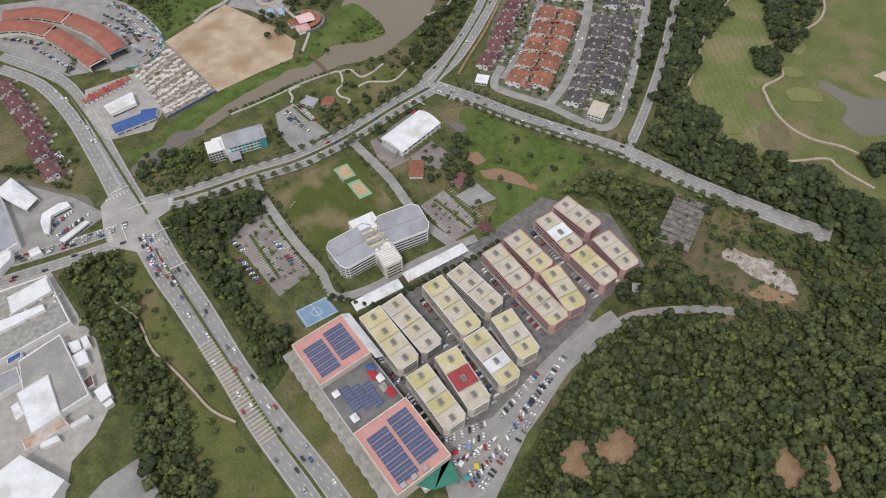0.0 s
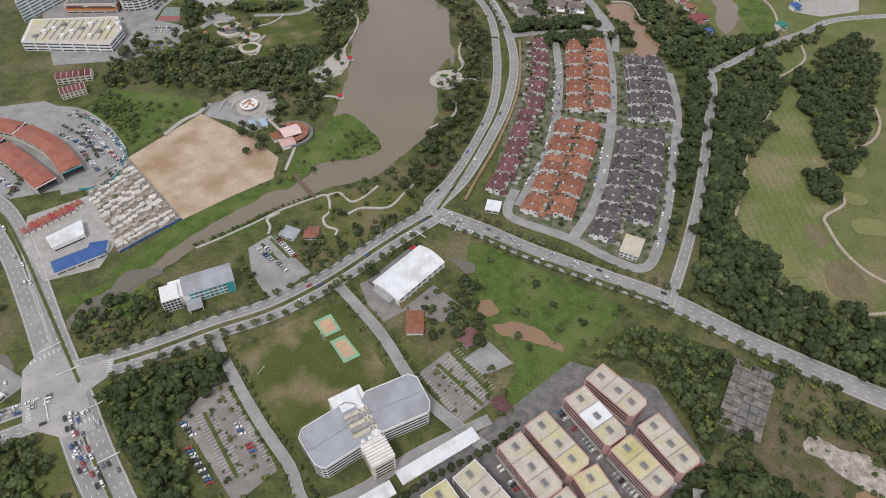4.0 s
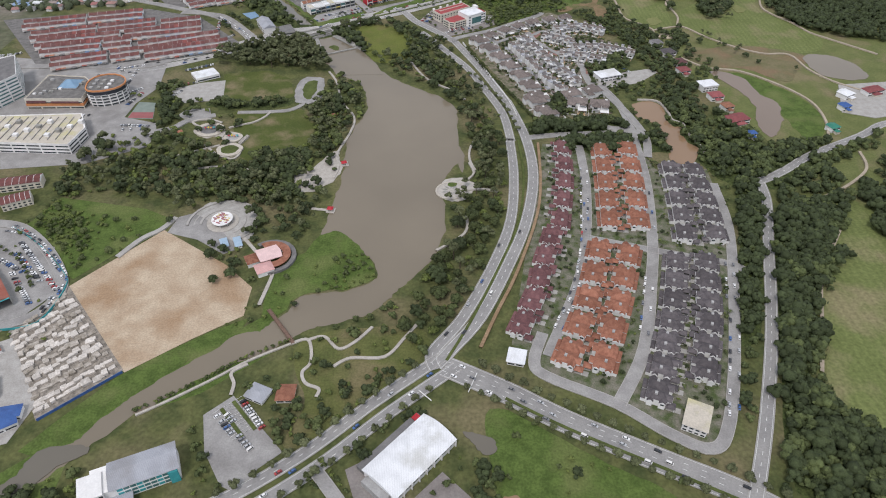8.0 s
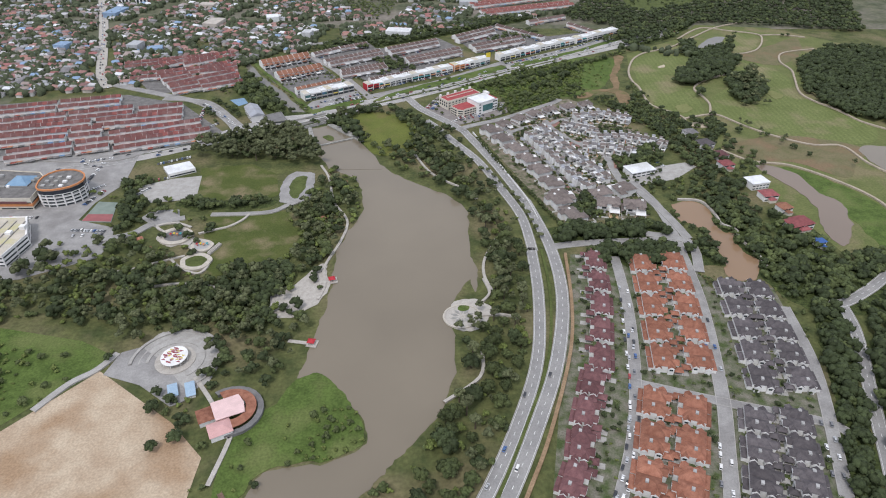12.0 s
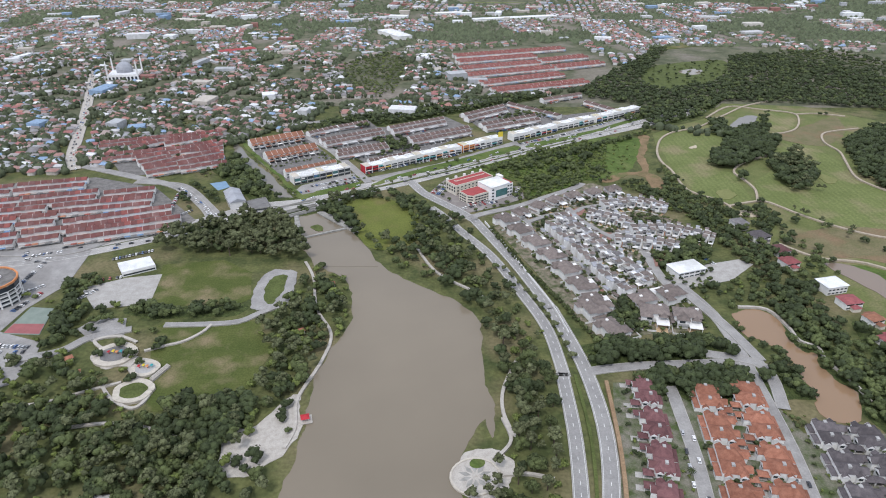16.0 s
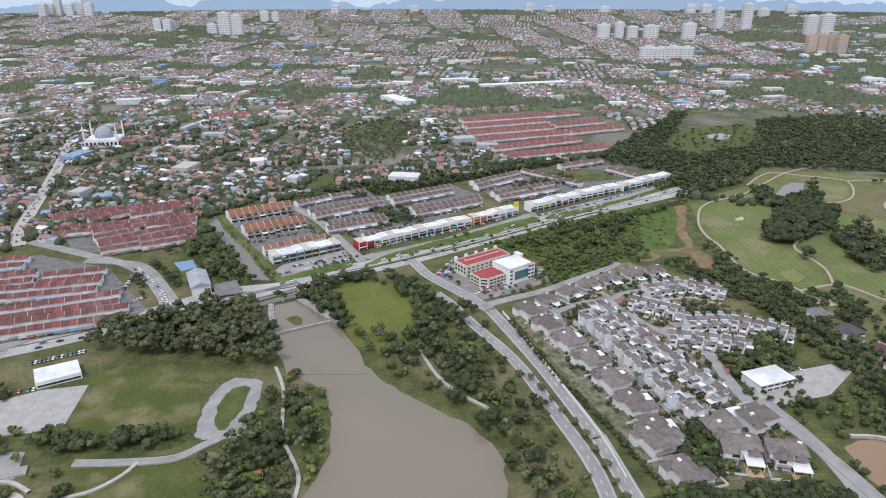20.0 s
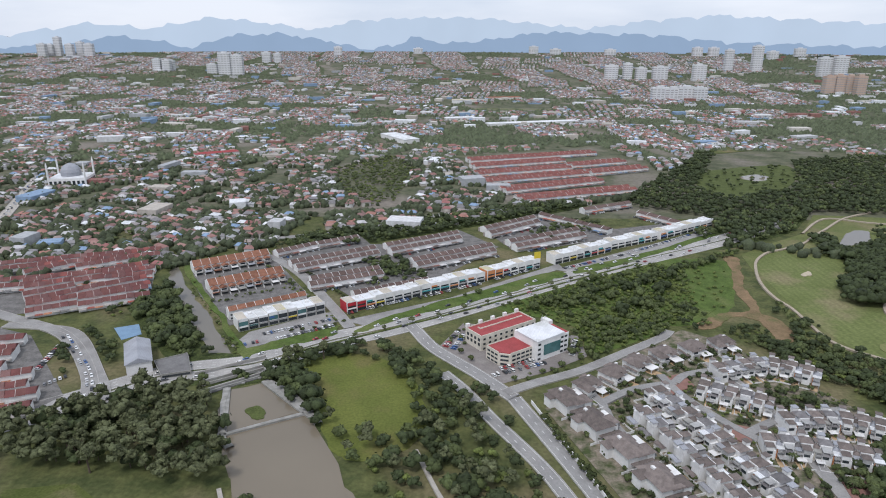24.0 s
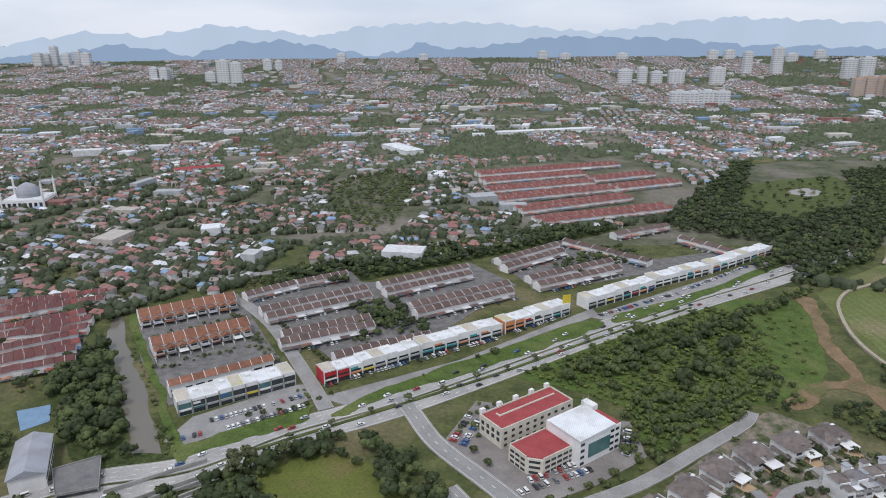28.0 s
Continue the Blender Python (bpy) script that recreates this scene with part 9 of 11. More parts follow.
grove([(-47, 1223), (-22, 1219), (5, 1179), (0, 1162), (-30, 1202)], 10, ("broad",), 0.75, 46)
grove([(-155, 1208), (-121, 1217), (-110, 1185), (-141, 1169)], 11, ("needle",), 1.25, 47)
grove([(-352, 1240), (-318, 1250), (-277, 1214), (-237, 1175), (-256, 1167), (-284, 1197), (-297, 1166)], 12, ("dark", "broad"), 1.0, 48, False)
grove([(240, 969), (261, 939), (257, 865), (243, 817), (250, 865), (237, 899), (204, 905)], 12, ("dark", "broad"), 0.9, 49, False)
grove([(226, 1002), (277, 1021), (284, 994), (312, 932), (288, 888), (278, 932), (257, 977)], 14, ("broad", "shrub", "light"), 0.9, 50, False)
grove([(-124, 523), (-41, 530), (-6, 556), (-17, 471), (-74, 480)], 16, ("dark", "broad"), 0.9, 51, False)
grove([(-70, 527), (-39, 549), (-17, 526), (-37, 491), (-77, 478)], 14, ("needle", "broad"), 0.8, 52, False)
grove([(-214, 494), (-231, 461), (-243, 419), (-258, 408), (-255, 443)], 14, ("broad", "light"), 0.8, 53, False)
grove([(49, 1130), (191, 1233), (262, 1095), (201, 938), (118, 927)], 6.8, ("broad", "light", "dark", "broad"), 0.58, 54, False)
grove([(52, 1130), (188, 1219), (256, 1095), (200, 946), (119, 931)], 40, ("palm", "shrub"), 0.9, 59, False)
grove([(109, 865), (298, 821), (194, 508), (71, 567)], 30, ("shrub", "palm", "shrub"), 0.9, 55, False)
grove([(109, 865), (298, 821), (194, 508), (71, 567)], 9, ("light", "broad", "dark"), 0.45, 60, False)
grove([(-350, 1002), (-336, 1022), (-318, 1004), (-336, 970)], 8, ("broad", "dark"), 1.0, 63, False)
grove([(-336, 966), (-312, 964), (-310, 926), (-326, 926)], 8, ("dark", "broad", "light"), 1.1, 64, False)
grove([(-409, 730), (-319, 654), (-325, 616), (-364, 641)], 26, ("broad", "shrub"), 0.7, 56, False)
grove([(-180, 385), (-155, 390), (-105, 317), (-126, 300)], 14, ("shrub", "light"), 0.8, 57, False)
grove([(-7, 393), (11, 404), (32, 371), (14, 357)], 14, ("shrub", "light"), 0.8, 58, False)


wood([(99, 896), (110, 912), (209, 918), (216, 901), (195, 895), (102, 888)], 6.5, "dd", 1.2, 301)
wood([(124, 858), (146, 880), (226, 884), (212, 858), (200, 843), (166, 855)], 6.5, "dd", 1.15, 302)
wood([(-395, 809), (-374, 826), (-265, 793), (-187, 809), (-164, 843), (-123, 853), (-145, 801), (-171, 763), (-257, 770), (-334, 786), (-374, 771)], 11, "mdlnm", 1.15, 71)
wood([(-332, 872), (-261, 853), (-251, 809), (-293, 801), (-347, 835)], 9, "dml", 1.1, 72)
wood([(-209, 817), (-157, 809), (-141, 778), (-150, 756), (-177, 770)], 9, "dmm", 1.0, 73)
wood([(-95, 692), (-65, 686), (-57, 659), (-77, 646), (-114, 637), (-94, 660)], 6, "llm", 0.55, 74)
wood([(-357, 756), (-269, 742), (-266, 693), (-320, 671)], 14, "lm", 0.7, 75)
wood([(-211, 704), (-188, 670), (-174, 650), (-150, 660), (-166, 692)], 10, "dml", 0.8, 76)
wood([(-187, 609), (-157, 631), (-143, 617), (-174, 592)], 10, "ml", 0.6, 77)
wood([(-127, 584), (-86, 604), (-41, 626), (-23, 649), (-3, 692), (0, 670), (-30, 612), (-69, 580)], 12, "ml", 0.8, 78)
wood([(-154, 1184), (-107, 1208), (-96, 1116), (-115, 1091), (-142, 1116)], 8, "dm", 1.2, 79)
wood([(-88, 936), (-82, 1000), (-109, 1018), (-127, 1037), (-128, 999), (-101, 966)], 9, "ml", 0.9, 80)
wood([(-231, 1189), (-198, 1205), (-169, 1190), (-157, 1159), (-216, 1158)], 8, "dm", 1.1, 81)
wood([(-150, 1315), (-115, 1268), (-121, 1261), (-156, 1306), (-215, 1397), (-205, 1397)], 5, "lm", 0.5, 82)
wood([(-299, 1396), (-190, 1216), (-169, 1190), (-185, 1195), (-263, 1314)], 6, "ll", 0.4, 83)
wood([(-259, 1127), (-224, 1128), (-224, 1090), (-263, 1090)], 9, "dm", 1.2, 84)
wood([(272, 1282), (305, 1174), (316, 939), (292, 900), (278, 1003), (266, 1119), (246, 1220)], 9, "dm", 0.9, 85)
wood([(-382, 676), (-303, 615), (-304, 570), (-340, 592)], 20, "l", 0.6, 86)


def avenue(line, shift, gap, kind, size=1.0, seed=0, z=0.0):
    pts = offset(smooth(line, 6), shift)
    pos = 0.0
    for a, b in zip(pts, pts[1:]):
        l = math.hypot(b[0] - a[0], b[1] - a[1])
        while pos < l:
            plant(kind, a[0] + (b[0] - a[0]) * pos / l, a[1] + (b[1] - a[1]) * pos / l, size, seed, z)
            pos += gap
        pos -= l


plant("broad", 199, 293, 3.2, 3)
plant("broad", 178, 298, 2.2, 4)
R3 = [(-247, 402), (-177, 436), (-133, 455), (-87, 488), (-44, 528), (-12, 555)]
R4 = [(20, 552), (82, 514), (139, 484), (184, 461), (244, 416), (296, 382)]
for d in (-11, 11.5):
    avenue(R3, d, 12, "young", 1.0, 61)
    avenue(R4, d, 11, "young", 1.0, 62)
avenue([(-142, 1204), (-66, 1252), (1, 1295), (82, 1353), (177, 1417)], 0, 26, "young", 0.8, 63, 0.6)
grove([(-150, 545), (-128, 552), (-104, 548), (-98, 520), (-104, 500), (-112, 500), (-118, 524), (-142, 534)], 8, ("broad", "dark", "light"), 0.85, 463, False)
grove([(-186, 500), (-170, 520), (-160, 528), (-162, 500), (-150, 474), (-165, 468)], 9, ("broad", "light"), 0.75, 464, False)
avenue([(85, 898), (78, 937), (63, 988), (39, 1043)], 0, 14, "young", 0.9, 64)
avenue([(103, 924), (84, 976), (59, 1039), (34, 1117)], -4, 6, "shrub", 2.0, 65)
avenue([(-181, 1397), (-133, 1333), (-106, 1299)], 0, 7, "shrub", 1.6, 66)
avenue([(-86, 299), (-50, 291), (-11, 315), (30, 337), (53, 356)], -6, 7, "dark", 0.6, 67)
avenue([(-152, 1244), (-126, 1253), (-102, 1275)], -2, 9, "shrub", 1.5, 68)
for (x, y), size in zip([(-204, 685), (-180, 660), (-193, 653), (-195, 693), (-178, 675), (-254, 734)], (1.1, 1.2, 0.9, 1.0, 0.8, 0.8)):
    plant("dark", x, y, size, 5)
for line in ([(-498, 656), (-442, 644), (-408, 619)], [(-396, 701), (-363, 677), (-342, 649)], [(-426, 646), (-405, 619), (-406, 594)]):
    for x, y in smooth(line, 5):
        PLANTED["mid"].append((x, y, 0.7 + 0.3 * noise.noise((x, y, 0)), x, 1))
for line, d in (([(-176, 430), (-156, 396), (-127, 354), (-101, 321), (-86, 295)], 6), ([(-176, 430), (-156, 396), (-127, 354), (-101, 321), (-86, 295)], -6), ([(-87, 482), (-73, 465), (-45, 428), (-25, 393), (-7, 367)], 6.5), ([(-87, 482), (-73, 465), (-45, 428), (-25, 393), (-7, 367)], -6.5), ([(-213, 522), (-194, 534), (-167, 553), (-146, 569), (-118, 585)], 4), ([(-188, 213), (-204, 228), (-227, 248), (-246, 276)], 6)):
    for x, y in offset(smooth(line, 7), d):
        h = noise.noise((x * 0.3, y * 0.3, 2))
        if h > -0.25:
            PLANTED["light" if h > 0.15 else "mid"].append((x, y, 0.62 + 0.4 * h, x, 2))
# scattered trees and scrub
for poly, gap, mix, size, seed in (
    ([(235, 412), (279, 397), (361, 361), (414, 341), (380, 266), (315, 289), (322, 336), (290, 379), (247, 377)], 7, "mmld", 0.85, 101),
    ([(189, 401), (234, 400), (226, 358), (211, 311), (232, 302), (267, 269), (309, 261), (301, 246), (173, 248), (184, 303), (191, 359)], 7.5, "mmld", 0.85, 102),
    ([(291, 393), (341, 356), (328, 301), (312, 301), (300, 328), (278, 338), (269, 357)], 9, "mld", 0.75, 103),
    ([(-39, 549), (-7, 504), (-22, 484), (12, 427), (-7, 421), (-42, 471)], 9, "dml", 0.75, 104),
    ([(-81, 472), (-34, 405), (-39, 394), (-85, 459)], 8, "ml", 0.55, 105),
    ([(13, 490), (33, 476), (35, 426), (25, 404), (7, 427)], 8, "dm", 0.9, 106),
    ([(38, 403), (53, 361), (44, 351), (28, 382)], 8, "ml", 0.7, 107),
    ([(56, 517), (151, 468), (167, 448), (106, 397), (66, 403), (43, 476)], 20, "mld", 0.7, 108),
    ([(-179, 493), (-111, 520), (-71, 550), (-39, 557), (-28, 541), (-88, 492), (-143, 460), (-180, 448)], 10, "mmld", 0.75, 109),
    ([(-289, 462), (-223, 487), (-192, 508), (-177, 487), (-212, 443), (-263, 409)], 10, "dmml", 0.85, 110),
    ([(-164, 418), (-143, 429), (-137, 418), (-107, 335), (-74, 295), (-86, 291), (-125, 345)], 7, "ml", 0.55, 111),
    ([(-189, 365), (-158, 385), (-145, 364), (-157, 336), (-121, 292), (-136, 292), (-179, 341)], 12, "ml", 0.5, 112),
    ([(-269, 340), (-198, 237), (-126, 140), (-101, 125), (-131, 125), (-194, 200), (-241, 268)], 17, "ml", 0.6, 113),
    ([(-388, 730), (-372, 765), (-327, 747), (-310, 730), (-313, 661), (-333, 675)], 7, "ml", 0.5, 114),
    ([(-216, 792), (-158, 782), (-128, 802), (-107, 773), (-118, 729), (-135, 704), (-173, 697), (-186, 729)], 11, "ndm", 0.95, 115),
    ([(-185, 705), (-163, 697), (-126, 653), (-111, 614), (-134, 591), (-151, 614), (-164, 653)], 13, "dml", 0.75, 116),
    ([(-96, 568), (-39, 602), (5, 626), (19, 613), (-8, 573), (-41, 542), (-73, 510), (-93, 493)], 14, "mdl", 0.8, 117),
    ([(-132, 580), (-67, 614), (-40, 626), (-40, 614), (-82, 590), (-120, 563)], 12, "lm", 0.6, 118),
    ([(3, 772), (39, 822), (65, 781), (53, 704), (35, 652), (5, 613), (-8, 626), (22, 681)], 11, "dmlnl", 0.95, 119),
    ([(7, 1131), (32, 1074), (51, 1014), (61, 960), (70, 921), (32, 920), (23, 965), (8, 1020), (-12, 1074)], 10.5, "ndmllm", 0.95, 120),
    ([(129, 971), (151, 988), (159, 961), (150, 931), (131, 930), (124, 950)], 6.5, "dm", 1.0, 121),
    ([(190, 1059), (216, 1083), (244, 1096), (254, 1077), (245, 1060), (205, 1036), (186, 1021), (178, 1029)], 6.5, "dm", 1.0, 122),
    ([(190, 1133), (223, 1149), (219, 1131), (191, 1121)], 6.5, "dm", 0.8, 123),
    ([(223, 1015), (267, 1023), (281, 1003), (256, 962), (235, 967), (220, 978)], 10, "dml", 0.8, 124),
    ([(-129, 1130), (-88, 1152), (-31, 1120), (5, 1058), (26, 1000), (11, 1000), (-30, 1074), (-78, 1110), (-114, 1100)], 11, "ndm", 1.1, 125),
    ([(-256, 742), (-244, 801), (-195, 844), (-137, 872), (-122, 843), (-171, 785), (-215, 756)], 12, "nndml", 1.0, 126),
    ([(-276, 883), (-262, 934), (-236, 935), (-222, 883), (-225, 841), (-243, 822), (-279, 826), (-301, 860)], 12, "dml", 0.9, 127),
    ([(-386, 997), (-320, 964), (-288, 972), (-269, 942), (-296, 920), (-342, 927)], 11, "dml", 0.95, 128),
    ([(-155, 950), (-123, 966), (-96, 936), (-102, 896), (-110, 862), (-111, 818), (-123, 814), (-134, 884)], 8.5, "ndml", 0.95, 129),
    ([(-413, 1395), (-321, 1396), (-292, 1332), (-286, 1266), (-314, 1251)], 14, "dml", 0.7, 130),
    ([(-100, 1397), (-68, 1416), (-46, 1364), (-72, 1354)], 8, "dm", 0.8, 131),
    ([(-87, 1276), (-66, 1291), (6, 1335), (61, 1365), (60, 1355), (5, 1317), (-78, 1265)], 26, "ml", 0.6, 132),
    ([(309, 1486), (406, 1588), (529, 1682), (470, 1632), (392, 1540), (330, 1492)], 9, "dm", 0.9, 133),
    ([(330, 1172), (357, 1182), (347, 1132), (325, 1114)], 7, "dm", 0.9, 134),
    ([(379, 1172), (415, 1132), (397, 1104), (366, 1142)], 16, "dn", 0.8, 135),
    ([(298, 821), (336, 842), (387, 876), (431, 876), (501, 900), (482, 864), (416, 831), (351, 790), (316, 790)], 8, "dmm", 1.1, 136),
    ([(359, 771), (369, 744), (334, 664), (310, 637), (308, 665)], 8, "dm", 1.0, 137),
    ([(165, 881), (285, 891), (279, 862), (217, 852), (158, 852)], 7.5, "dm", 1.0, 138),
    ([(264, 1010), (294, 983), (310, 912), (308, 852), (279, 834), (274, 891), (257, 946)], 8, "dmm", 0.95, 139),
    ([(215, 946), (227, 946), (225, 852), (224, 825), (209, 825), (206, 891)], 8, "ml", 0.7, 140),
    ([(313, 834), (324, 808), (302, 741), (282, 691), (264, 639), (241, 587), (220, 587), (241, 639), (266, 703), (287, 769)], 8, "ddd", 1.1, 153),
    ([(338, 784), (399, 825), (401, 769), (280, 571), (247, 571), (286, 658), (313, 728)], 9, "ddm", 1.1, 154),
    ([(323, 946), (350, 912), (354, 871), (367, 852), (426, 881), (409, 852), (347, 812), (316, 812), (308, 852)], 8, "dmm", 1.05, 155),
    ([(221, 329), (285, 333), (315, 301), (300, 269), (265, 265), (248, 281), (227, 298)], 9, "lml", 0.4, 156),
    ([(-272, 1354), (-206, 1399), (-200, 1390), (-264, 1344)], 6, "ml", 0.4, 157),
    ([(-240, 1304), (-178, 1347), (-173, 1339), (-234, 1296)], 6, "ml", 0.4, 158),
    ([(-237, 1471), (-171, 1529), (-129, 1563), (-125, 1538), (-165, 1503), (-224, 1449)], 8, "dm", 0.9, 159),
    ([(-505, 1528), (-374, 1557), (-273, 1588), (-253, 1529), (-344, 1494), (-465, 1470)], 13, "dml", 0.8, 160),
    ([(-108, 1364), (-76, 1398), (-65, 1386), (-97, 1348)], 6, "dm", 0.7, 161),
    ([(-364, 1395), (-334, 1421), (-309, 1396), (-298, 1352), (-326, 1396)], 8, "dm", 0.8, 162),
    ([(251, 453), (278, 434), (288, 410), (255, 422)], 8, "dm", 0.9, 163),
    ([(-114, 340), (-38, 383), (-34, 375), (-107, 333)], 9, "ml", 0.5, 164),
    ([(-42, 491), (-7, 504), (13, 483), (3, 464), (-26, 458)], 8, "ml", 0.7, 165),
    ([(3, 457), (27, 457), (31, 438), (12, 427)], 8, "dm", 0.75, 166),
    ([(222, 1238), (255, 1223), (279, 1156), (268, 1131), (240, 1172), (221, 1208)], 5.5, "mdl", 0.7, 167),
    ([(160, 1279), (200, 1300), (196, 1262), (170, 1248)], 8, "dml", 0.7, 168),
    ([(100, 918), (217, 925), (215, 917), (105, 904)], 7, "dm", 1.05, 169),
    ([(118, 881), (221, 889), (216, 870), (123, 859)], 7.5, "dm", 0.9, 170),
    ([(458, 832), (534, 881), (536, 819), (415, 615), (380, 601), (397, 680)], 8, "dmd", 1.1, 171),
    ([(234, 364), (324, 343), (315, 289), (300, 301), (277, 337), (231, 332)], 7, "mld", 0.6, 172),
    ([(244, 291), (301, 279), (292, 252), (238, 253), (217, 278)], 7, "mld", 0.7, 173),
    ([(83, 1270), (159, 1318), (163, 1279), (151, 1232), (129, 1210), (90, 1194), (63, 1209)], 6.5, "mllm", 0.72, 141),
    ([(58, 1305), (125, 1356), (232, 1418), (278, 1450), (330, 1492), (300, 1456), (262, 1425), (198, 1377), (127, 1318), (68, 1285)], 6.5, "dmml", 0.85, 142),
    ([(277, 1532), (506, 1685), (470, 1632), (405, 1545), (330, 1494), (279, 1470)], 8, "dmm", 1.1, 143),
    ([(-226, 1274), (-195, 1228), (-182, 1205), (-182, 1197), (-211, 1240)], 5, "ml", 0.5, 144),
    ([(-123, 1397), (-89, 1354), (-72, 1316), (-84, 1316), (-113, 1364)], 6, "ml", 0.55, 145),
    ([(-168, 362), (-152, 380), (-108, 323), (-135, 313)], 8, "ml", 0.3, 146),
    ([(-17, 388), (10, 410), (38, 374), (13, 351)], 8, "ml", 0.3, 147),
    ([(-251, 408), (-239, 452), (-220, 467), (-204, 444), (-227, 422), (-246, 388)], 7, "ml", 0.55, 148),
    ([(-428, 456), (-391, 448), (-333, 417), (-337, 414), (-386, 433), (-422, 441)], 7, "dml", 0.7, 149),
    ([(-380, 495), (-350, 455), (-346, 425), (-367, 425), (-377, 463)], 7, "ml", 0.6, 150),
    ([(-258, 395), (-216, 418), (-176, 407), (-157, 386), (-189, 360), (-233, 374)], 8, "dml", 0.85, 151),
    ([(-243, 374), (-203, 354), (-183, 329), (-137, 277), (-123, 236), (-142, 246), (-183, 300), (-227, 348)], 8, "dmml", 0.85, 152),
):
    wood(poly, gap, mix, size, seed)
grow_woods()

# ---- the far town: uncountable small houses, trees, towers and hills ----
FARG = np.random.default_rng(5)
# Town roofs, walls and foliage are coloured lighter to make up for missing haze.
M_FARROOF = island_mat("mixed_town_roofs", [(0.30, 0.17, 0.152), (0.36, 0.19, 0.155), (0.34, 0.31, 0.30), (0.24, 0.145, 0.135), (0.50, 0.49, 0.49), (0.33, 0.27, 0.245), (0.21, 0.20, 0.20), (0.24, 0.33, 0.46), (0.26, 0.25, 0.25), (0.32, 0.15, 0.14), (0.66, 0.67, 0.68), (0.23, 0.15, 0.135), (0.34, 0.345, 0.355), (0.22, 0.21, 0.215), (0.33, 0.20, 0.175)])
M_FARWALL = island_mat("mixed_town_walls", [(0.64, 0.63, 0.61), (0.54, 0.51, 0.47), (0.60, 0.60, 0.60), (0.48, 0.44, 0.39)])
M_FARLEAF = leaf_mat("mixed_garden_foliage", (0.084, 0.10, 0.055), (0.062, 0.076, 0.042))
HROWS = []


def keep_off(x, y):
    if y < 1440 and x > 60:
        return True
    for p in KEEP:
        if inside(x, y, p):
            return True
    return False


KEEP = [[(-60, 1230), (-4, 1269), (15, 1335), (61, 1365), (287, 1481), (363, 1452), (192, 1172), (-54, 1168)], [(241, 1699), (506, 2151), (789, 2147), (897, 1873), (532, 1455), (304, 1483), (308, 1592), (235, 1636)], [(-26, 2073), (306, 2221), (356, 1988), (256, 1725), (80, 1669), (2, 1923)], [(-236, 1925), (-141, 2074), (-90, 1925), (-103, 1685), (-142, 1659), (-193, 1741)],
        [(-306, 1415), (-227, 1464), (-220, 1514), (-112, 1530), (33, 1588), (104, 1645), (255, 1699), (337, 1613), (279, 1453), (57, 1337), (-107, 1231), (-210, 1216)], [(7, 3111), (332, 3142), (300, 2934), (40, 2944)]]
FARTREES = []


def quarter(cx, cy, angle, rows, cols, w, d, gap, street, mess, trees):
    """A quarter of houses in rows; mess: how irregular."""
    c, s = math.cos(angle), math.sin(angle)
    for j in range(rows):
        for i in range(cols):
            u = (i - cols / 2) * (w + gap) + FARG.normal() * mess * 4
            v = (j - rows / 2) * (d + street) + FARG.normal() * mess * 4
            x, y = cx + u * c - v * s, cy + u * s + v * c
            if FARG.random() < 0.12 + 0.25 * mess or keep_off(x, y) or not free(x, y):
                continue
            k = FARG.uniform(0.8, 1.25)
            HROWS.append((x, y, angle + FARG.normal() * mess * 0.3, w * k, d * FARG.uniform(0.85, 1.2), FARG.uniform(3.5, 6.5)))
    n = int(rows * cols * trees)
    for _ in range(n):
        u, v = FARG.uniform(-0.55, 0.55) * cols * (w + gap), FARG.uniform(-0.55, 0.55) * rows * (d + street)
        x, y = cx + u * c - v * s, cy + u * s + v * c
        if not keep_off(x, y) and free(x, y):
            FARTREES.append((x, y, FARG.uniform(2.8, 6.2) * (1.0 if y < 2000 else 1.35)))


def lay_town():
    y = 1330.0
    while y < 5250:
        half = 0.72 * (y - 880) + 330
        x = -half
        size = 120 + (y - 1300) * 0.05
        while x < half:
            kind = FARG.random()
            px, py = x + FARG.uniform(-25, 25), y + FARG.uniform(-20, 20)
            village = px < 150 and py < 2150
            if not (px > 330 + (py - 1400) * 0.1 and py < 2100) and not (px < -250 and py < 1420):
                if village:
                    quarter(px, py, FARG.uniform(-0.5, 0.5), 9, 9, 10.5, 9, 2.5, 4.5, 0.6, 4.4)
                elif kind < 0.54:
                    n = int(size / 8)
                    quarter(px, py, FARG.choice([0.05, -0.12, 0.2, 1.45]), int(size / 17), int(n * 0.8), 7.2, 12, 0.3, 9, 0.05, 2.4)
                elif kind < 0.74:
                    quarter(px, py, FARG.uniform(-0.6, 0.6), 7, 7, 12, 10, 6, 8, 0.8, 5.5)
                else:
                    for _ in range(int(size * 2.0)):
                        q, r = px + FARG.normal() * size * 0.35, py + FARG.normal() * size * 0.35
                        if not keep_off(q, r) and free(q, r):
                            FARTREES.append((q, r, FARG.uniform(3.5, 7.5)))
            x += size * 1.06
        y += size * 0.98


lay_town()
for cx, cy in [(-542, 1319), (-618, 1302), (-600, 1367), (-484, 1335), (-690, 1322), (-722, 1366), (-669, 1364), (-719, 1314), (-798, 1417)]:
    quarter(cx, cy, FARG.uniform(-0.3, 0.3), 6, 7, 10.5, 9, 2.5, 5, 0.4, 4.0)
M_FARBLOCK = island_mat("mixed_town_blocks", [(0.62, 0.62, 0.62), (0.50, 0.50, 0.50), (0.70, 0.71, 0.72), (0.40, 0.41, 0.42), (0.27, 0.14, 0.12), (0.56, 0.53, 0.48), (0.24, 0.33, 0.45), (0.46, 0.42, 0.37)])


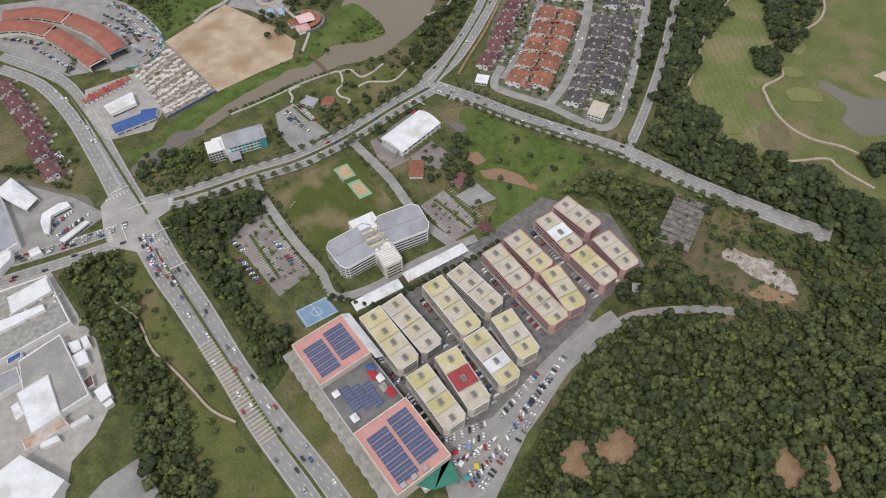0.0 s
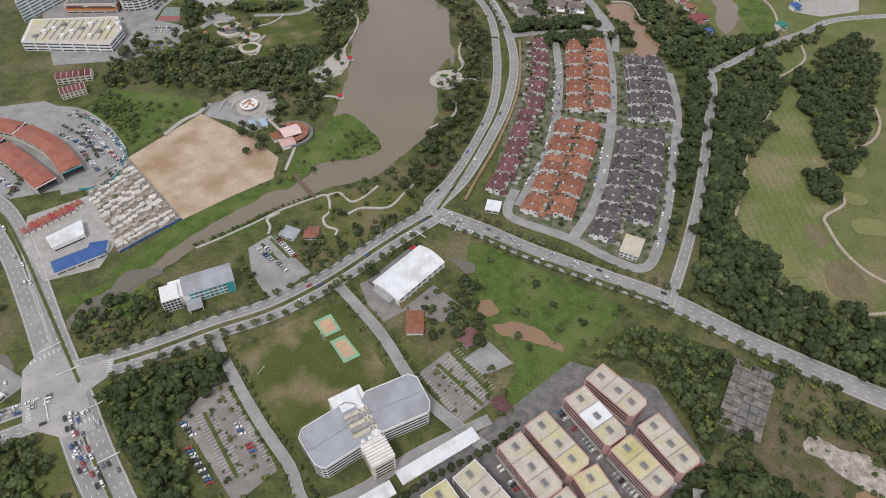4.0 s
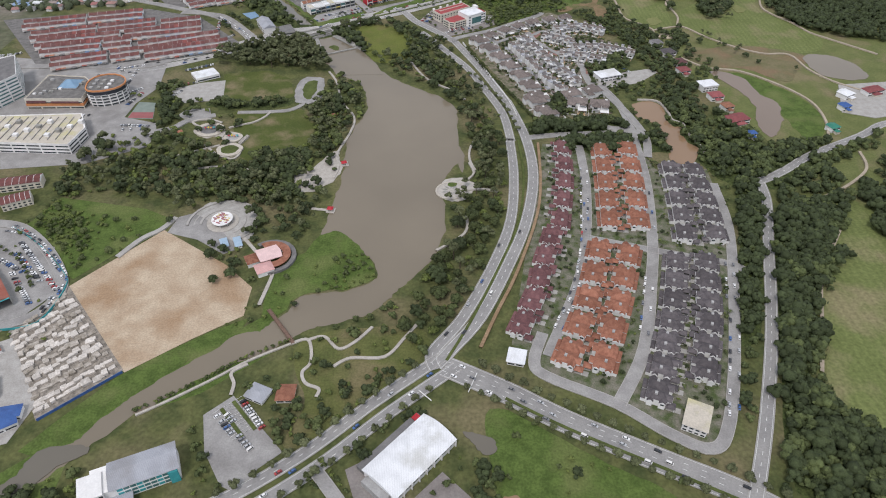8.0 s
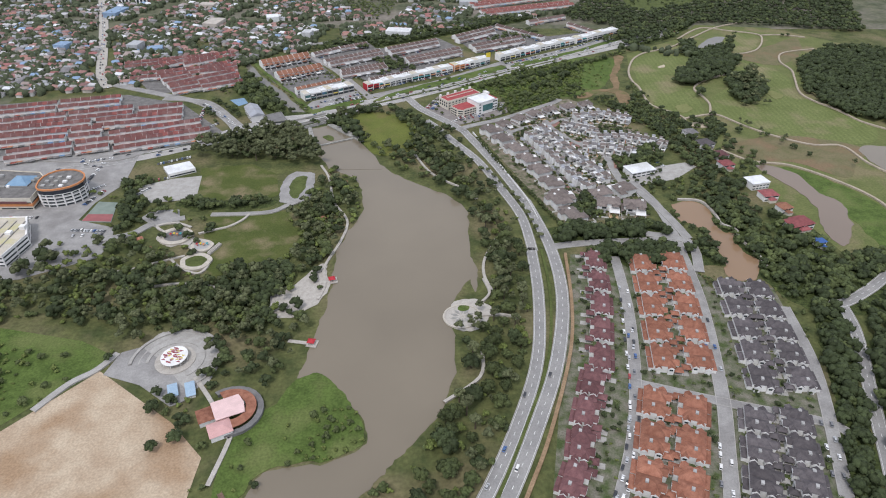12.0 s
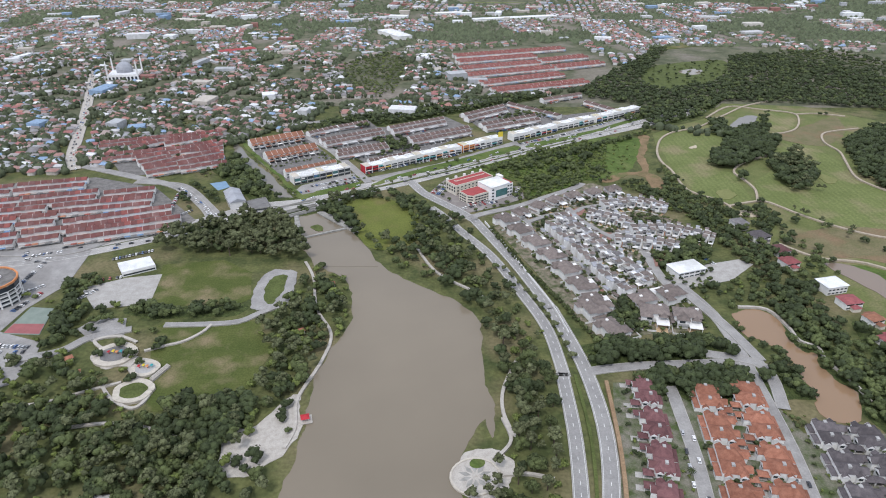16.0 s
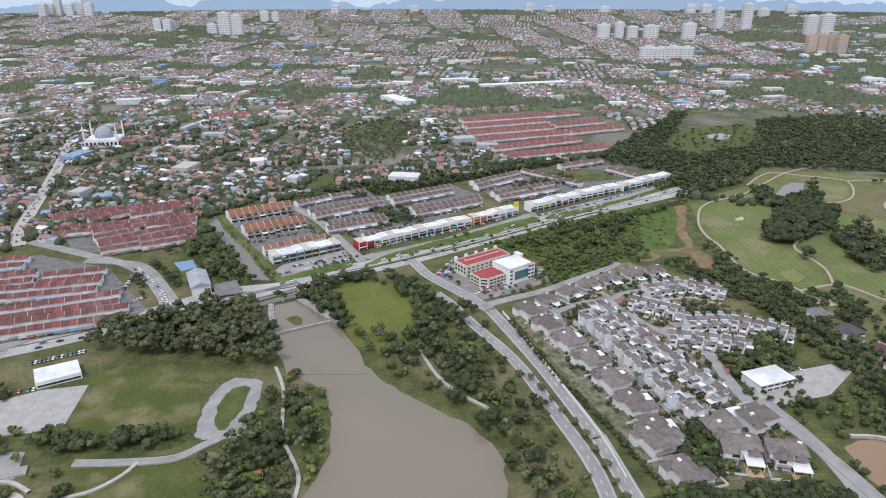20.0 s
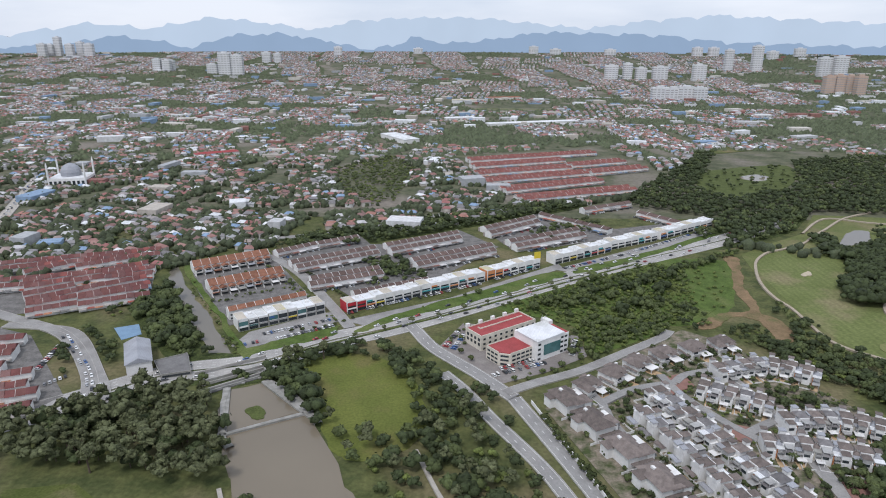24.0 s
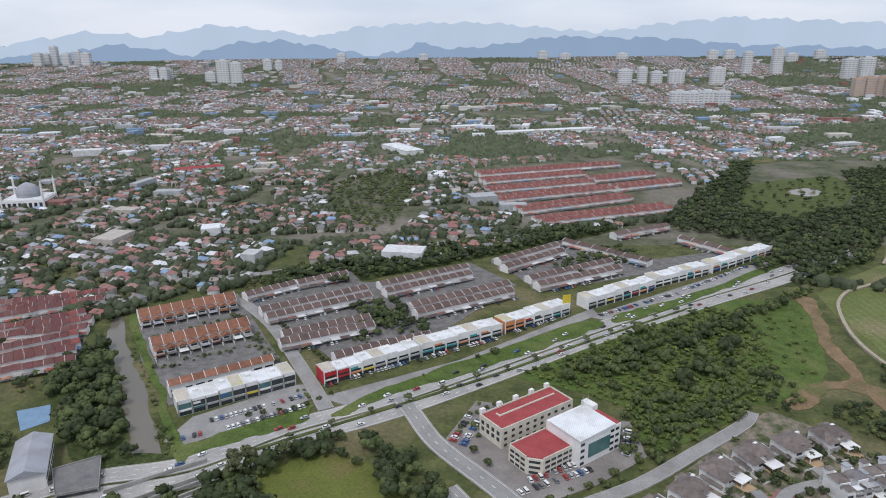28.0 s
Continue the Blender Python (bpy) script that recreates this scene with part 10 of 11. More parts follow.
def town_blocks():
    """Larger flat buildings scattered through the far town."""
    m = Mesh()
    for k in range(760):
        y = FARG.uniform(1450, 5100) if k < 420 else FARG.uniform(2500, 5100)
        x = FARG.uniform(-1, 1) * (0.7 * (y - 880) + 250)
        if keep_off(x, y) or not free(x, y) or (x > 330 and y < 2100):
            continue
        w, d, h, a = FARG.uniform(8, 30), FARG.uniform(6, 14), FARG.uniform(5, 14), FARG.choice([0.05, -0.15, 0.3, 1.4])
        c, s, z = math.cos(a), math.sin(a), ground_height(x, y) - 1
        m.slab([(x + u * c - v * s, y + u * s + v * c) for u, v in ((-w, -d), (w, -d), (w, d), (-w, d))], z, z + h)
    tagged(part("town_blocks", m, M_FARBLOCK), label="larger white and grey flat buildings in the far town", category="buildings", kind="stuff")


town_blocks()


def build_town():
    h = np.array(HROWS)
    c, s = np.cos(h[:, 2]), np.sin(h[:, 2])
    z0 = np.array([ground_height(a, b) for a, b in h[:, :2]])

    def put(local, faces, name, material, label):
        v = np.stack([np.stack([h[:, 0] + lx * h[:, 3] / 2 * c - ly * h[:, 4] / 2 * s, h[:, 1] + lx * h[:, 3] / 2 * s + ly * h[:, 4] / 2 * c, z0 + lz[0] * h[:, 5] + lz[1]], -1) for lx, ly, lz in local], 1)
        n = len(local)
        f = np.array(faces)[None] + (np.arange(len(h)) * n)[:, None, None]
        tagged(new(name, np_mesh(name, v.reshape(-1, 3), f.reshape(-1, 3), material)), label=label, category="houses", kind="stuff")

    put([(-1.1, -1.15, (1, 0)), (1.1, -1.15, (1, 0)), (1.1, 1.15, (1, 0)), (-1.1, 1.15, (1, 0)), (-0.6, 0, (1, 2.6)), (0.6, 0, (1, 2.6))], [(0, 1, 5), (0, 5, 4), (1, 2, 5), (2, 3, 4), (2, 4, 5), (3, 0, 4)], "town_roofs", M_FARROOF, "crowded town roofs in red, grey, blue and white")
    put([(-1, -1, (0, -1)), (1, -1, (0, -1)), (1, 1, (0, -1)), (-1, 1, (0, -1)), (-1, -1, (1, 0)), (1, -1, (1, 0)), (1, 1, (1, 0)), (-1, 1, (1, 0))], [(0, 1, 5), (0, 5, 4), (1, 2, 6), (1, 6, 5), (2, 3, 7), (2, 7, 6), (3, 0, 4), (3, 4, 7)], "town_walls", M_FARWALL, "pale house walls of the far town")
    every = np.array(FARTREES)
    ring = [(math.cos(a * 1.2566), math.sin(a * 1.2566)) for a in range(5)]
    dome = np.array([(0.8 * c, 0.8 * s, -0.8) for c, s in ring] + [(c * 0.95, s * 0.95, 0.15) for c, s in ring] + [(0.1, -0.1, 0.95)])
    domef = np.array([q for i in range(5) for q in ((i, (i + 1) % 5, 5 + (i + 1) % 5), (i, 5 + (i + 1) % 5, 5 + i), (5 + i, 5 + (i + 1) % 5, 10))])
    cone = np.array([(c * 1.05, s * 1.05, -0.75) for c, s in ring] + [(0.1, -0.1, 0.42)])
    conef = np.array([(i, (i + 1) % 5, 5) for i in range(5)])
    for t, shape, faces, tone in ((every[every[:, 1] < 2000], dome, domef, M_FARLEAF), (every[every[:, 1] >= 2000], cone, conef, M_FARLEAF)):
        zt = np.array([ground_height(a, b) for a, b in t[:, :2]])
        jig = FARG.uniform(0.65, 1.35, (len(t), len(shape), 1))
        v = shape[None] * jig * t[:, 2][:, None, None] * np.array([1, 1, 0.9]) + np.stack([t[:, 0], t[:, 1], zt + t[:, 2] * 0.75], -1)[:, None]
        f = faces[None] + (np.arange(len(t)) * len(shape))[:, None, None]
        tagged(new("town_trees", np_mesh("town_trees", v.reshape(-1, 3), f.reshape(-1, 3), tone, True)), label="dark green garden trees among far houses", category="trees", kind="stuff")


build_town()


def tower(x, y, w, d, h, colour, label, turn=0.0):
    z = ground_height(x, y)
    t = thing("tower_block", label, "apartment block", "far tower blocks", at=(x, y, z - 1), turn=turn)
    bx(t, "wall", colour, -w / 2, -d / 2, 0, w / 2, d / 2, h)
    n = max(3, int(h / 9))
    m = Mesh()
    for i in range(n):
        m.box(-w / 2 - 0.3, -d / 2 - 0.3, 4 + i * (h - 6) / n, w / 2 + 0.3, d / 2 + 0.3, 4 + i * (h - 6) / n + 3.0)
    part("glazing", m, M_GREYWALL, t)
    m = Mesh()
    for k in range(1, 4):
        m.box(-w / 2 + k * w / 4 - w * 0.04, -d / 2 - 0.6, 0, -w / 2 + k * w / 4 + w * 0.04, d / 2 + 0.6, h)
    part("pier", m, colour, t)
    bx(t, "roof_room", colour, -w / 5, -d / 4, h, w / 5, d / 4, h + 5)


M_TOWER = mat("pale_tower_render", (0.70, 0.70, 0.70), (0.62, 0.63, 0.64), scale=0.05)
M_TOWERPINK = mat("peach_tower_render", (0.55, 0.42, 0.34), (0.50, 0.38, 0.31), scale=0.05)
TW = "pale concrete tower block standing over the far town"
for (x, y), w, h in zip([(-1551, 4217), (-1504, 4223), (-1494, 4253), (-1248, 4168), (-1169, 4127), (-1110, 4133), (-1125, 4736), (-1062, 4742), (-772, 5149), (740, 4027), (814, 4012), (876, 4002), (962, 3987), (749, 3264), (797, 3261), (844, 3254), (891, 3247), (1135, 3951), (1417, 4324), (1544, 4281), (1749, 4012), (1811, 3988), (1679, 5426)],
                        (40, 40, 34, 50, 60, 60, 50, 40, 50, 60, 40, 50, 70, 60, 60, 60, 50, 60, 40, 50, 60, 60, 50), (62, 58, 52, 50, 110, 100, 60, 55, 60, 70, 80, 60, 65, 48, 46, 50, 48, 75, 110, 130, 90, 95, 60)):
    tower(x, y, w, 30, h, M_TOWER, TW)
for (x, y), w, h in zip([(-2375, 4607), (-2363, 4667), (-2325, 4685), (-2243, 4656), (-2217, 4725), (-2150, 4692), (-2847, 5021), (-2210, 5395), (-1904, 5593), (-2538, 5589), (-2419, 5592), (-1547, 5610), (-1428, 5608), (-1172, 5383), (-715, 5629), (-264, 5344), (514, 5341), (648, 5255), (1498, 5027), (1587, 4996), (991, 5181), (1850, 4774), (2050, 4860)],
                        (46, 40, 36, 42, 40, 50, 60, 70, 50, 60, 50, 70, 60, 50, 50, 60, 60, 70, 60, 60, 70, 60, 60), (90, 80, 130, 90, 100, 95, 120, 50, 60, 50, 70, 40, 60, 75, 60, 45, 60, 50, 70, 70, 50, 60, 60)):
    tower(x, y, w, 30, h * 0.8, M_TOWER, TW)
for (x, y), w, h in zip([(1449, 3409), (1486, 3402), (1521, 3391), (1539, 3353)], (36, 36, 36, 36), (70, 74, 72, 74)):
    tower(x, y, w, 30, h, M_TOWERPINK, "peach-coloured tower block standing over the far town")
for line, w, roof, h in (([(-27, 3161), (62, 3159)], 40, M_FLATGREY, 14), ([(100, 3283), (235, 3312)], 40, M_ORANGE, 12), ([(-44, 2644), (40, 2667)], 30, M_WHITEROOF, 10), ([(70, 2529), (324, 2608)], 30, M_WHITEROOF, 9), ([(-178, 2333), (-115, 2230)], 40, M_WHITEROOF, 10),
                        ([(-533, 2034), (-461, 2078)], 24, M_REDROOF, 8), ([(-722, 3492), (-474, 3618)], 40, M_GREYMETAL, 10), ([(-272, 3454), (-145, 3529)], 60, M_WHITEROOF, 10)):
    pitched("far_hall", "long low pale building in the far town", "hall", line[0], line[1], w, h, M_WHITE, roof, "far halls", rise=2.5, bays=0)
area("far_field", [(49, 2961), (103, 3139), (306, 3095), (305, 2964)], 0.3, M_FAIRWAY, "bright green sports field in the far town", curved=False)
area("far_field", [(529, 2182), (667, 2265), (642, 2168), (520, 2110)], 0.3, M_LAWN, "green field in the far town", curved=False)
area("far_pond", [(471, 1869), (512, 1896), (523, 1867), (489, 1840)], 0.3, M_WATER, "pale pond in the far meadow", "water")
road([(-80, 2231), (-65, 2131), (-36, 2018), (-27, 1863)], 14, "pale canal road running away", material=M_PATH, kerb=False)
area("far_meadow", [(431, 1918), (606, 1982), (525, 1804), (409, 1725), (376, 1787)], 0.2, M_VERGE, "open green meadow between woods")


def mosque():
    x, y = (-640, 1790)
    t = thing("mosque", "white mosque with a grey dome and four minarets", "mosque", at=(x, y, 0), turn=12)
    bx(t, "wall", M_WHITE, -28, -24, 0, 28, 24, 14)
    bx(t, "roof", M_WHITEROOF, -26, -22, 14, 26, 22, 15)
    bx(t, "forecourt", M_PATH, -40, -36, -0.5, 40, 34, 0.6)
    prof = [(15, 15), (15, 18), (15.5, 21), (14, 26), (11, 30), (6.5, 33), (0.3, 35.5)]
    vs = [(r * math.cos(i * 0.3927), r * math.sin(i * 0.3927), z) for r, z in prof for i in range(16)]
    part("dome", Mesh().add(vs, [(j * 16 + i, j * 16 + (i + 1) % 16, (j + 1) * 16 + (i + 1) % 16, (j + 1) * 16 + i) for j in range(6) for i in range(16)]), M_GREYMETAL, t)
    for sx in (-1, 1):
        for sy in (-1, 1):
            part("minaret", Mesh().tube((sx * 27, sy * 23, 0), (sx * 27, sy * 23, 34), 1.8, 1.4, 8).tube((sx * 27, sy * 23, 34), (sx * 27, sy * 23, 41), 1.6, 0.1, 8), M_WHITE, t)
    for i in range(8):
        pane(t, "arched_window", M_GLASS, 4, 0.3, 7, (-24 + 6.8 * i, -24.06, 3))
        pane(t, "arched_window", M_GLASS, 3.6, 0.3, 7, (28.06, -20 + 5.6 * i, 3), 90)


mosque()


def backdrop(name, radius, rows, colour, label, seed):
    """A self-lit range of hills all along the horizon, haze in its colour: heights by bearing in degrees."""
    m = bpy.data.materials.new(name)
    m.use_nodes = True
    n, l = m.node_tree.nodes, m.node_tree.links
    n.clear()
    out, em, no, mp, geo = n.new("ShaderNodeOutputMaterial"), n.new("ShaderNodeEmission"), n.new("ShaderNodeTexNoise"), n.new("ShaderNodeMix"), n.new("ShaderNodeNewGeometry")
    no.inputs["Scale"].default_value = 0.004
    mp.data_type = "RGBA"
    # Haze is mixed into the colour, and the sheet glows instead of being lit.
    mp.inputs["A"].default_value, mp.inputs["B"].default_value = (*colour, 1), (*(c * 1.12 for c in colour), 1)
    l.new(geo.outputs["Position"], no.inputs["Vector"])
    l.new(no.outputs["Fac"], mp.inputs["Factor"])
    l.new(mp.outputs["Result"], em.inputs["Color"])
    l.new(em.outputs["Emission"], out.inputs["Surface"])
    g = random.Random(seed)
    b, hgt = zip(*rows)
    mesh, k, fine = Mesh(), 0, np.arange(-48, 48.01, 0.4)
    vs = []
    for a in fine:
        h = float(np.interp(a, b, hgt)) - 14 + 7 * math.sin(a * 2.1 + seed) + 6 * math.sin(a * 4.3 + 2 * seed) + 4 * math.sin(a * 9.1 + seed * 3) + g.uniform(-3, 3)
        x, y = radius * math.sin(radians(a)), 890 + radius * math.cos(radians(a))
        vs += [(x, y, -40), (x, y, h), (x * 1.01, (y - 890) * 1.01 + 890, -40)]
    fs = []
    for i in range(len(fine) - 1):
        fs += [(3 * i, 3 * i + 3, 3 * i + 4, 3 * i + 1), (3 * i + 1, 3 * i + 4, 3 * i + 5, 3 * i + 2)]
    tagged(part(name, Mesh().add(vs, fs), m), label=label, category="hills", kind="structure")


backdrop("backdrop_mountains", 4700, [(-48, 250), (-36, 230), (-29, 320), (-25, 290), (-20, 365), (-15, 320), (-12, 285), (-9, 345), (-4, 370), (2, 370), (7, 330), (11, 300), (16, 350), (21, 380), (27, 350), (33, 320), (48, 270)], (0.44, 0.53, 0.63), "mountains along the horizon, coloured pale blue for haze", 1)
backdrop("backdrop_hills", 4620, [(-48, 150), (-31, 190), (-28, 245), (-25, 220), (-22, 170), (-19, 250), (-15, 262), (-11, 215), (-8, 160), (-5, 190), (-4, 246), (-1, 200), (3, 225), (7, 275), (11, 270), (17, 255), (22, 215), (28, 200), (34, 190), (48, 150)], (0.255, 0.345, 0.465), "wooded hills beyond the town, tinted blue for haze", 2)

# ---- cars ----
def car_meshes(colour, van=False):
    """Body shell, glass band with roof, and one wheel of a small car that looks to +x."""
    paint = mat("car_paint_" + colour[0], colour[1], tuple(c * 0.92 for c in colour[1]), rough=0.3, spec=0.6, fine=4)
    h = 1.5 if van else 0.0
    prof = [(-2.2, 0.35), (-2.25, 0.75), (-2.0, 0.98), (1.0, 1.0), (2.0, 0.82), (2.25, 0.6), (2.25, 0.35)]
    n = len(prof)
    body = Mesh().add([(x, s * (0.88 if 0 < i < n - 1 else 0.8), z) for s in (-1, 1) for i, (x, z) in enumerate(prof)],
                      [tuple(range(n))] + [tuple(range(2 * n - 1, n - 1, -1))] + [(i, n + i, n + (i + 1) % n, (i + 1) % n) for i in range(n)])
    cab = [(-1.9, 0.97, 0.78), (1.1, 0.97, 0.78), (0.35, 1.46, 0.64), (-1.5, 1.48, 0.64)]
    if van:
        cab = [(-2.1, 0.97, 0.82), (1.7, 0.97, 0.82), (1.1, 1.85, 0.76), (-2.1, 1.9, 0.76)]
    glass = Mesh().add([(x, s * w, z) for s in (-1, 1) for x, z, w in cab], [(0, 1, 2, 3), (7, 6, 5, 4), (0, 4, 5, 1), (1, 5, 6, 2), (3, 7, 4, 0)])
    (x2, z2, w2), (x3, z3, w3) = cab[2], cab[3]
    roof = Mesh().add([(x3, -w3, z3), (x2, -w2, z2), (x2, w2, z2), (x3, w3, z3), (x3, -w3, z3 + 0.05), (x2, -w2, z2 + 0.05), (x2, w2, z2 + 0.05), (x3, w3, z3 + 0.05)], [(4, 5, 6, 7), (0, 1, 5, 4), (1, 2, 6, 5), (2, 3, 7, 6), (3, 0, 4, 7)])
    return body.data("body", paint), glass.data("glasshouse", M_GLASS), roof.data("roof", paint)


M_TYRE = mat("tyre_rubber", (0.03, 0.03, 0.03), rough=0.8)
WHEEL = Mesh().tube((0, -0.1, 0), (0, 0.1, 0), 0.32, 0.32, 8).data("wheel", M_TYRE)
COLOURS = [("white", (0.78, 0.78, 0.77)), ("silver", (0.45, 0.46, 0.47)), ("black", (0.03, 0.03, 0.035)), ("red", (0.38, 0.04, 0.04)), ("blue", (0.05, 0.12, 0.30)), ("grey", (0.18, 0.18, 0.19))]
CARS = [car_meshes(c) for c in COLOURS] + [car_meshes(("cream", (0.74, 0.73, 0.70)), True)]
CG = random.Random(77)
NCAR = [0]
CROWD = []


def car(x, y, head, z, near):
    k = CG.choice((0, 0, 0, 1, 1, 2, 2, 3, 4, 5, 6))
    if not near or NCAR[0] >= 110:
        CROWD.append((x, y, head, z, k))
        return
    colour = COLOURS[k][0] if k < 6 else "white"
    t = thing("van" if k == 6 else "car", "%s %s standing on asphalt" % (colour, "delivery van" if k == 6 else "small passenger car"), "van" if k == 6 else "car", "cars", at=(x, y, z), turn=head)
    NCAR[0] += 1
    t.scale = (1.12, 1.12, 1.12)
    for name, me in zip(("body", "glasshouse", "roof"), CARS[k]):
        ob = new(name, me)
        ob.parent = t
    if NCAR[0] % 15 == 0:
        for wx in (-1.35, 1.35):
            for wy in (-0.8, 0.8):
                ob = new("wheel", WHEEL)
                ob.parent = t
                ob.matrix_basis = pose(wx, wy, 0.32)


def park(a, b, turn=90.0, gap=2.9, full=0.85, z=0.25, near=True):
    """A row of parked cars from a to b, at an angle to the row."""
    (x, y), length, head = span(a, b)
    n = int(length / gap)
    for i in range(n):
        if CG.random() < full:
            u = (i + 0.5) / n
            car(a[0] + (b[0] - a[0]) * u, a[1] + (b[1] - a[1]) * u, head + turn + CG.uniform(-4, 4), z, near)


def traffic(pts, shift, gap, z, flow=1, near=True):
    line = offset(smooth(pts, 5), shift)
    pos = CG.uniform(0, gap)
    for a, b in zip(line, line[1:]):
        l = math.hypot(b[0] - a[0], b[1] - a[1])
        while pos < l:
            u = pos / l
            car(a[0] + (b[0] - a[0]) * u, a[1] + (b[1] - a[1]) * u, math.degrees(math.atan2(b[1] - a[1], b[0] - a[0])) + (0 if flow > 0 else 180), z, near)
            pos += gap * CG.uniform(0.5, 1.6)
        pos -= l


# shop forecourts by the highway
park(*[(-364, 911), (-330, 909)], near=False)
park(*[(-362, 901), (-330, 903)], full=0.6, near=False)
park(*[(-373, 958), (-364, 992)], near=False)
park(*[(-442, 934), (-404, 934)], full=0.7, near=False)
park(*[(-174, 1236), (-124, 1266)])
park(*[(-161, 1228), (-119, 1254)])
park(*[(-184, 1217), (-173, 1223)])
park(*[(-112, 1279), (-56, 1316)], full=0.7)
park(*[(-52, 1316), (7, 1354)], full=0.6)
park(*[(12, 1359), (66, 1399)], full=0.6)
park(*[(95, 1399), (177, 1451)], full=0.75)
park(*[(184, 1458), (294, 1545)], full=0.75)
park(*[(8, 1172), (52, 1194)], full=0.8)
for line in ([(-20, 1212), (-10, 1240)], [(-26, 1216), (-16, 1244)], [(14, 1182), (44, 1198)], [(70, 1204), (78, 1232)], [(0, 1256), (50, 1246)]):
    park(line[0], line[1], turn=80, gap=3.0, full=0.8, near=False)
# shop blocks and jammed service road
for line in ([(20, 137), (43, 165)], [(27, 134), (49, 163)], [(47, 169), (71, 201)], [(55, 167), (77, 199)], [(76, 208), (99, 236)], [(8, 161), (33, 173)], [(14, 155), (41, 171)], [(-38, 210), (-19, 229)]):
    park(line[0], line[1], turn=CG.choice((20, 60, 90)), gap=3.6, full=0.9)
for line in ([(1, 288), (18, 258)], [(32, 242), (45, 220)], [(63, 318), (74, 300)], [(-34, 210), (-8, 174)], [(11, 274), (28, 242)], [(109, 370), (118, 341)], [(42, 324), (59, 295)]):
    park(line[0], line[1], turn=10, gap=5.4, full=0.8)
for line in ([(0, 168), (34, 182)], [(6, 150), (36, 166)], [(10, 140), (34, 152)], [(44, 186), (76, 222)], [(60, 188), (86, 218)]):
    park(line[0], line[1], turn=75, gap=3.0, full=0.85, near=False)
for k, (x, y) in enumerate(((10, 160), (14, 152), (20, 164), (25, 150), (4, 150), (18, 142))):
    t = thing("market_tent", "small coloured market awning on posts", "awning", "market awnings", at=(x, y, 0.5), turn=37 + 20 * k)
    part("awning", Mesh().hip(-2, -1.6, 2, 1.6, 2.5, 0.9, 0.2), (M_RED, M_WHITEROOF, M_BLUE, M_YELLOW, M_PALEPINK, M_TEAL)[k], t)
    for p, q in ((-1.8, -1.4), (1.8, -1.4), (1.8, 1.4), (-1.8, 1.4)):
        part("post", Mesh().tube((p, q, 0), (p, q, 2.6), 0.08, 0.08, 5), M_GREYWALL, t)
# car parks
park(*[(-145, 536), (-122, 508)], near=False)
park(*[(-158, 522), (-143, 506)], near=False)
park(*[(-154, 525), (-142, 513)], near=False)
park(*[(-140, 506), (-128, 494)], near=False)
park(*[(-335, 1008), (-303, 1018)], near=False)
park(*[(-329, 976), (-317, 998)], near=False)
park(*[(-380, 988), (-369, 1002)], near=False)
park(*[(-400, 722), (-370, 714)], turn=10, gap=5.5, near=False)
park(*[(-370, 714), (-328, 668)], turn=10, gap=5.5, near=False)
park(*[(-378, 706), (-318, 643)], turn=60, near=False)
park(*[(-460, 641), (-401, 599)], turn=60, near=False)
park(*[(-378, 694), (-337, 654)], turn=60, near=False)
park(*[(-424, 961), (-410, 1012)], turn=70, near=False)
park(*[(-392, 982), (-392, 1044)], turn=70, near=False)
park(*[(-320, 1173), (-326, 1213)], turn=70, near=False)
park(*[(-303, 1152), (-293, 1166)], turn=70, near=False)
park(*[(-395, 1091), (-298, 1140)], turn=80, full=0.6, near=False)
park(*[(-341, 363), (-319, 389)], turn=70, near=False)
park(*[(-351, 370), (-336, 393)], turn=70, near=False)
park(*[(-376, 467), (-358, 455)], turn=70, near=False)
park(*[(-182, 355), (-168, 341)], turn=70, near=False)
# housing streets
for pts in ([(88, 599), (111, 649), (127, 703)], [(151, 587), (174, 659)], [(190, 715), (204, 800)], [(130, 722), (147, 825)], [(193, 508), (230, 612)], [(233, 629), (249, 680)]):
    traffic(pts, 3.2, 14, 0.9)
    traffic(pts, -3.2, 20, 0.9)
# moving lanes, standing as they were
for d, fl in ((4.5, -1), (8, -1), (11.5, -1), (-4.5, 1), (-8, 1), (-11.5, 1)):
    traffic(HIGHWAY, d, 55, 0.45, fl)
E1R = [(-54, 109), (-80, 143), (-117, 185), (-155, 231), (-192, 283), (-233, 338), (-260, 378)]
W1R = [(-73, 110), (-101, 144), (-135, 185), (-169, 232), (-209, 284), (-240, 322), (-270, 365)]
for d in (-3.6, 0, 3.6):
    traffic(E1R, d, 42, 0.66, 1)
    traffic(W1R, d, 70, 0.66, -1)
for d in (-3, 0, 3):
    traffic([(-281, 375), (-332, 352), (-380, 333)], d, 9, 0.55, 1)
    traffic([(-277, 359), (-318, 338), (-373, 315)], d, 45, 0.55, -1)
    traffic([(4, 568), (-44, 528), (-87, 488), (-133, 455)], 1.5 * d, 90, 0.6, 1)
    traffic([(4, 560), (82, 514), (139, 484), (190, 457)], 1.8 * d, 40, 0.62, 1)
traffic([(4, 579), (28, 613), (55, 673), (78, 736)], 2, 60, 0.65, -1)
traffic([(-10, 576), (14, 612), (42, 673), (63, 736)], 2, 60, 0.68, 1)

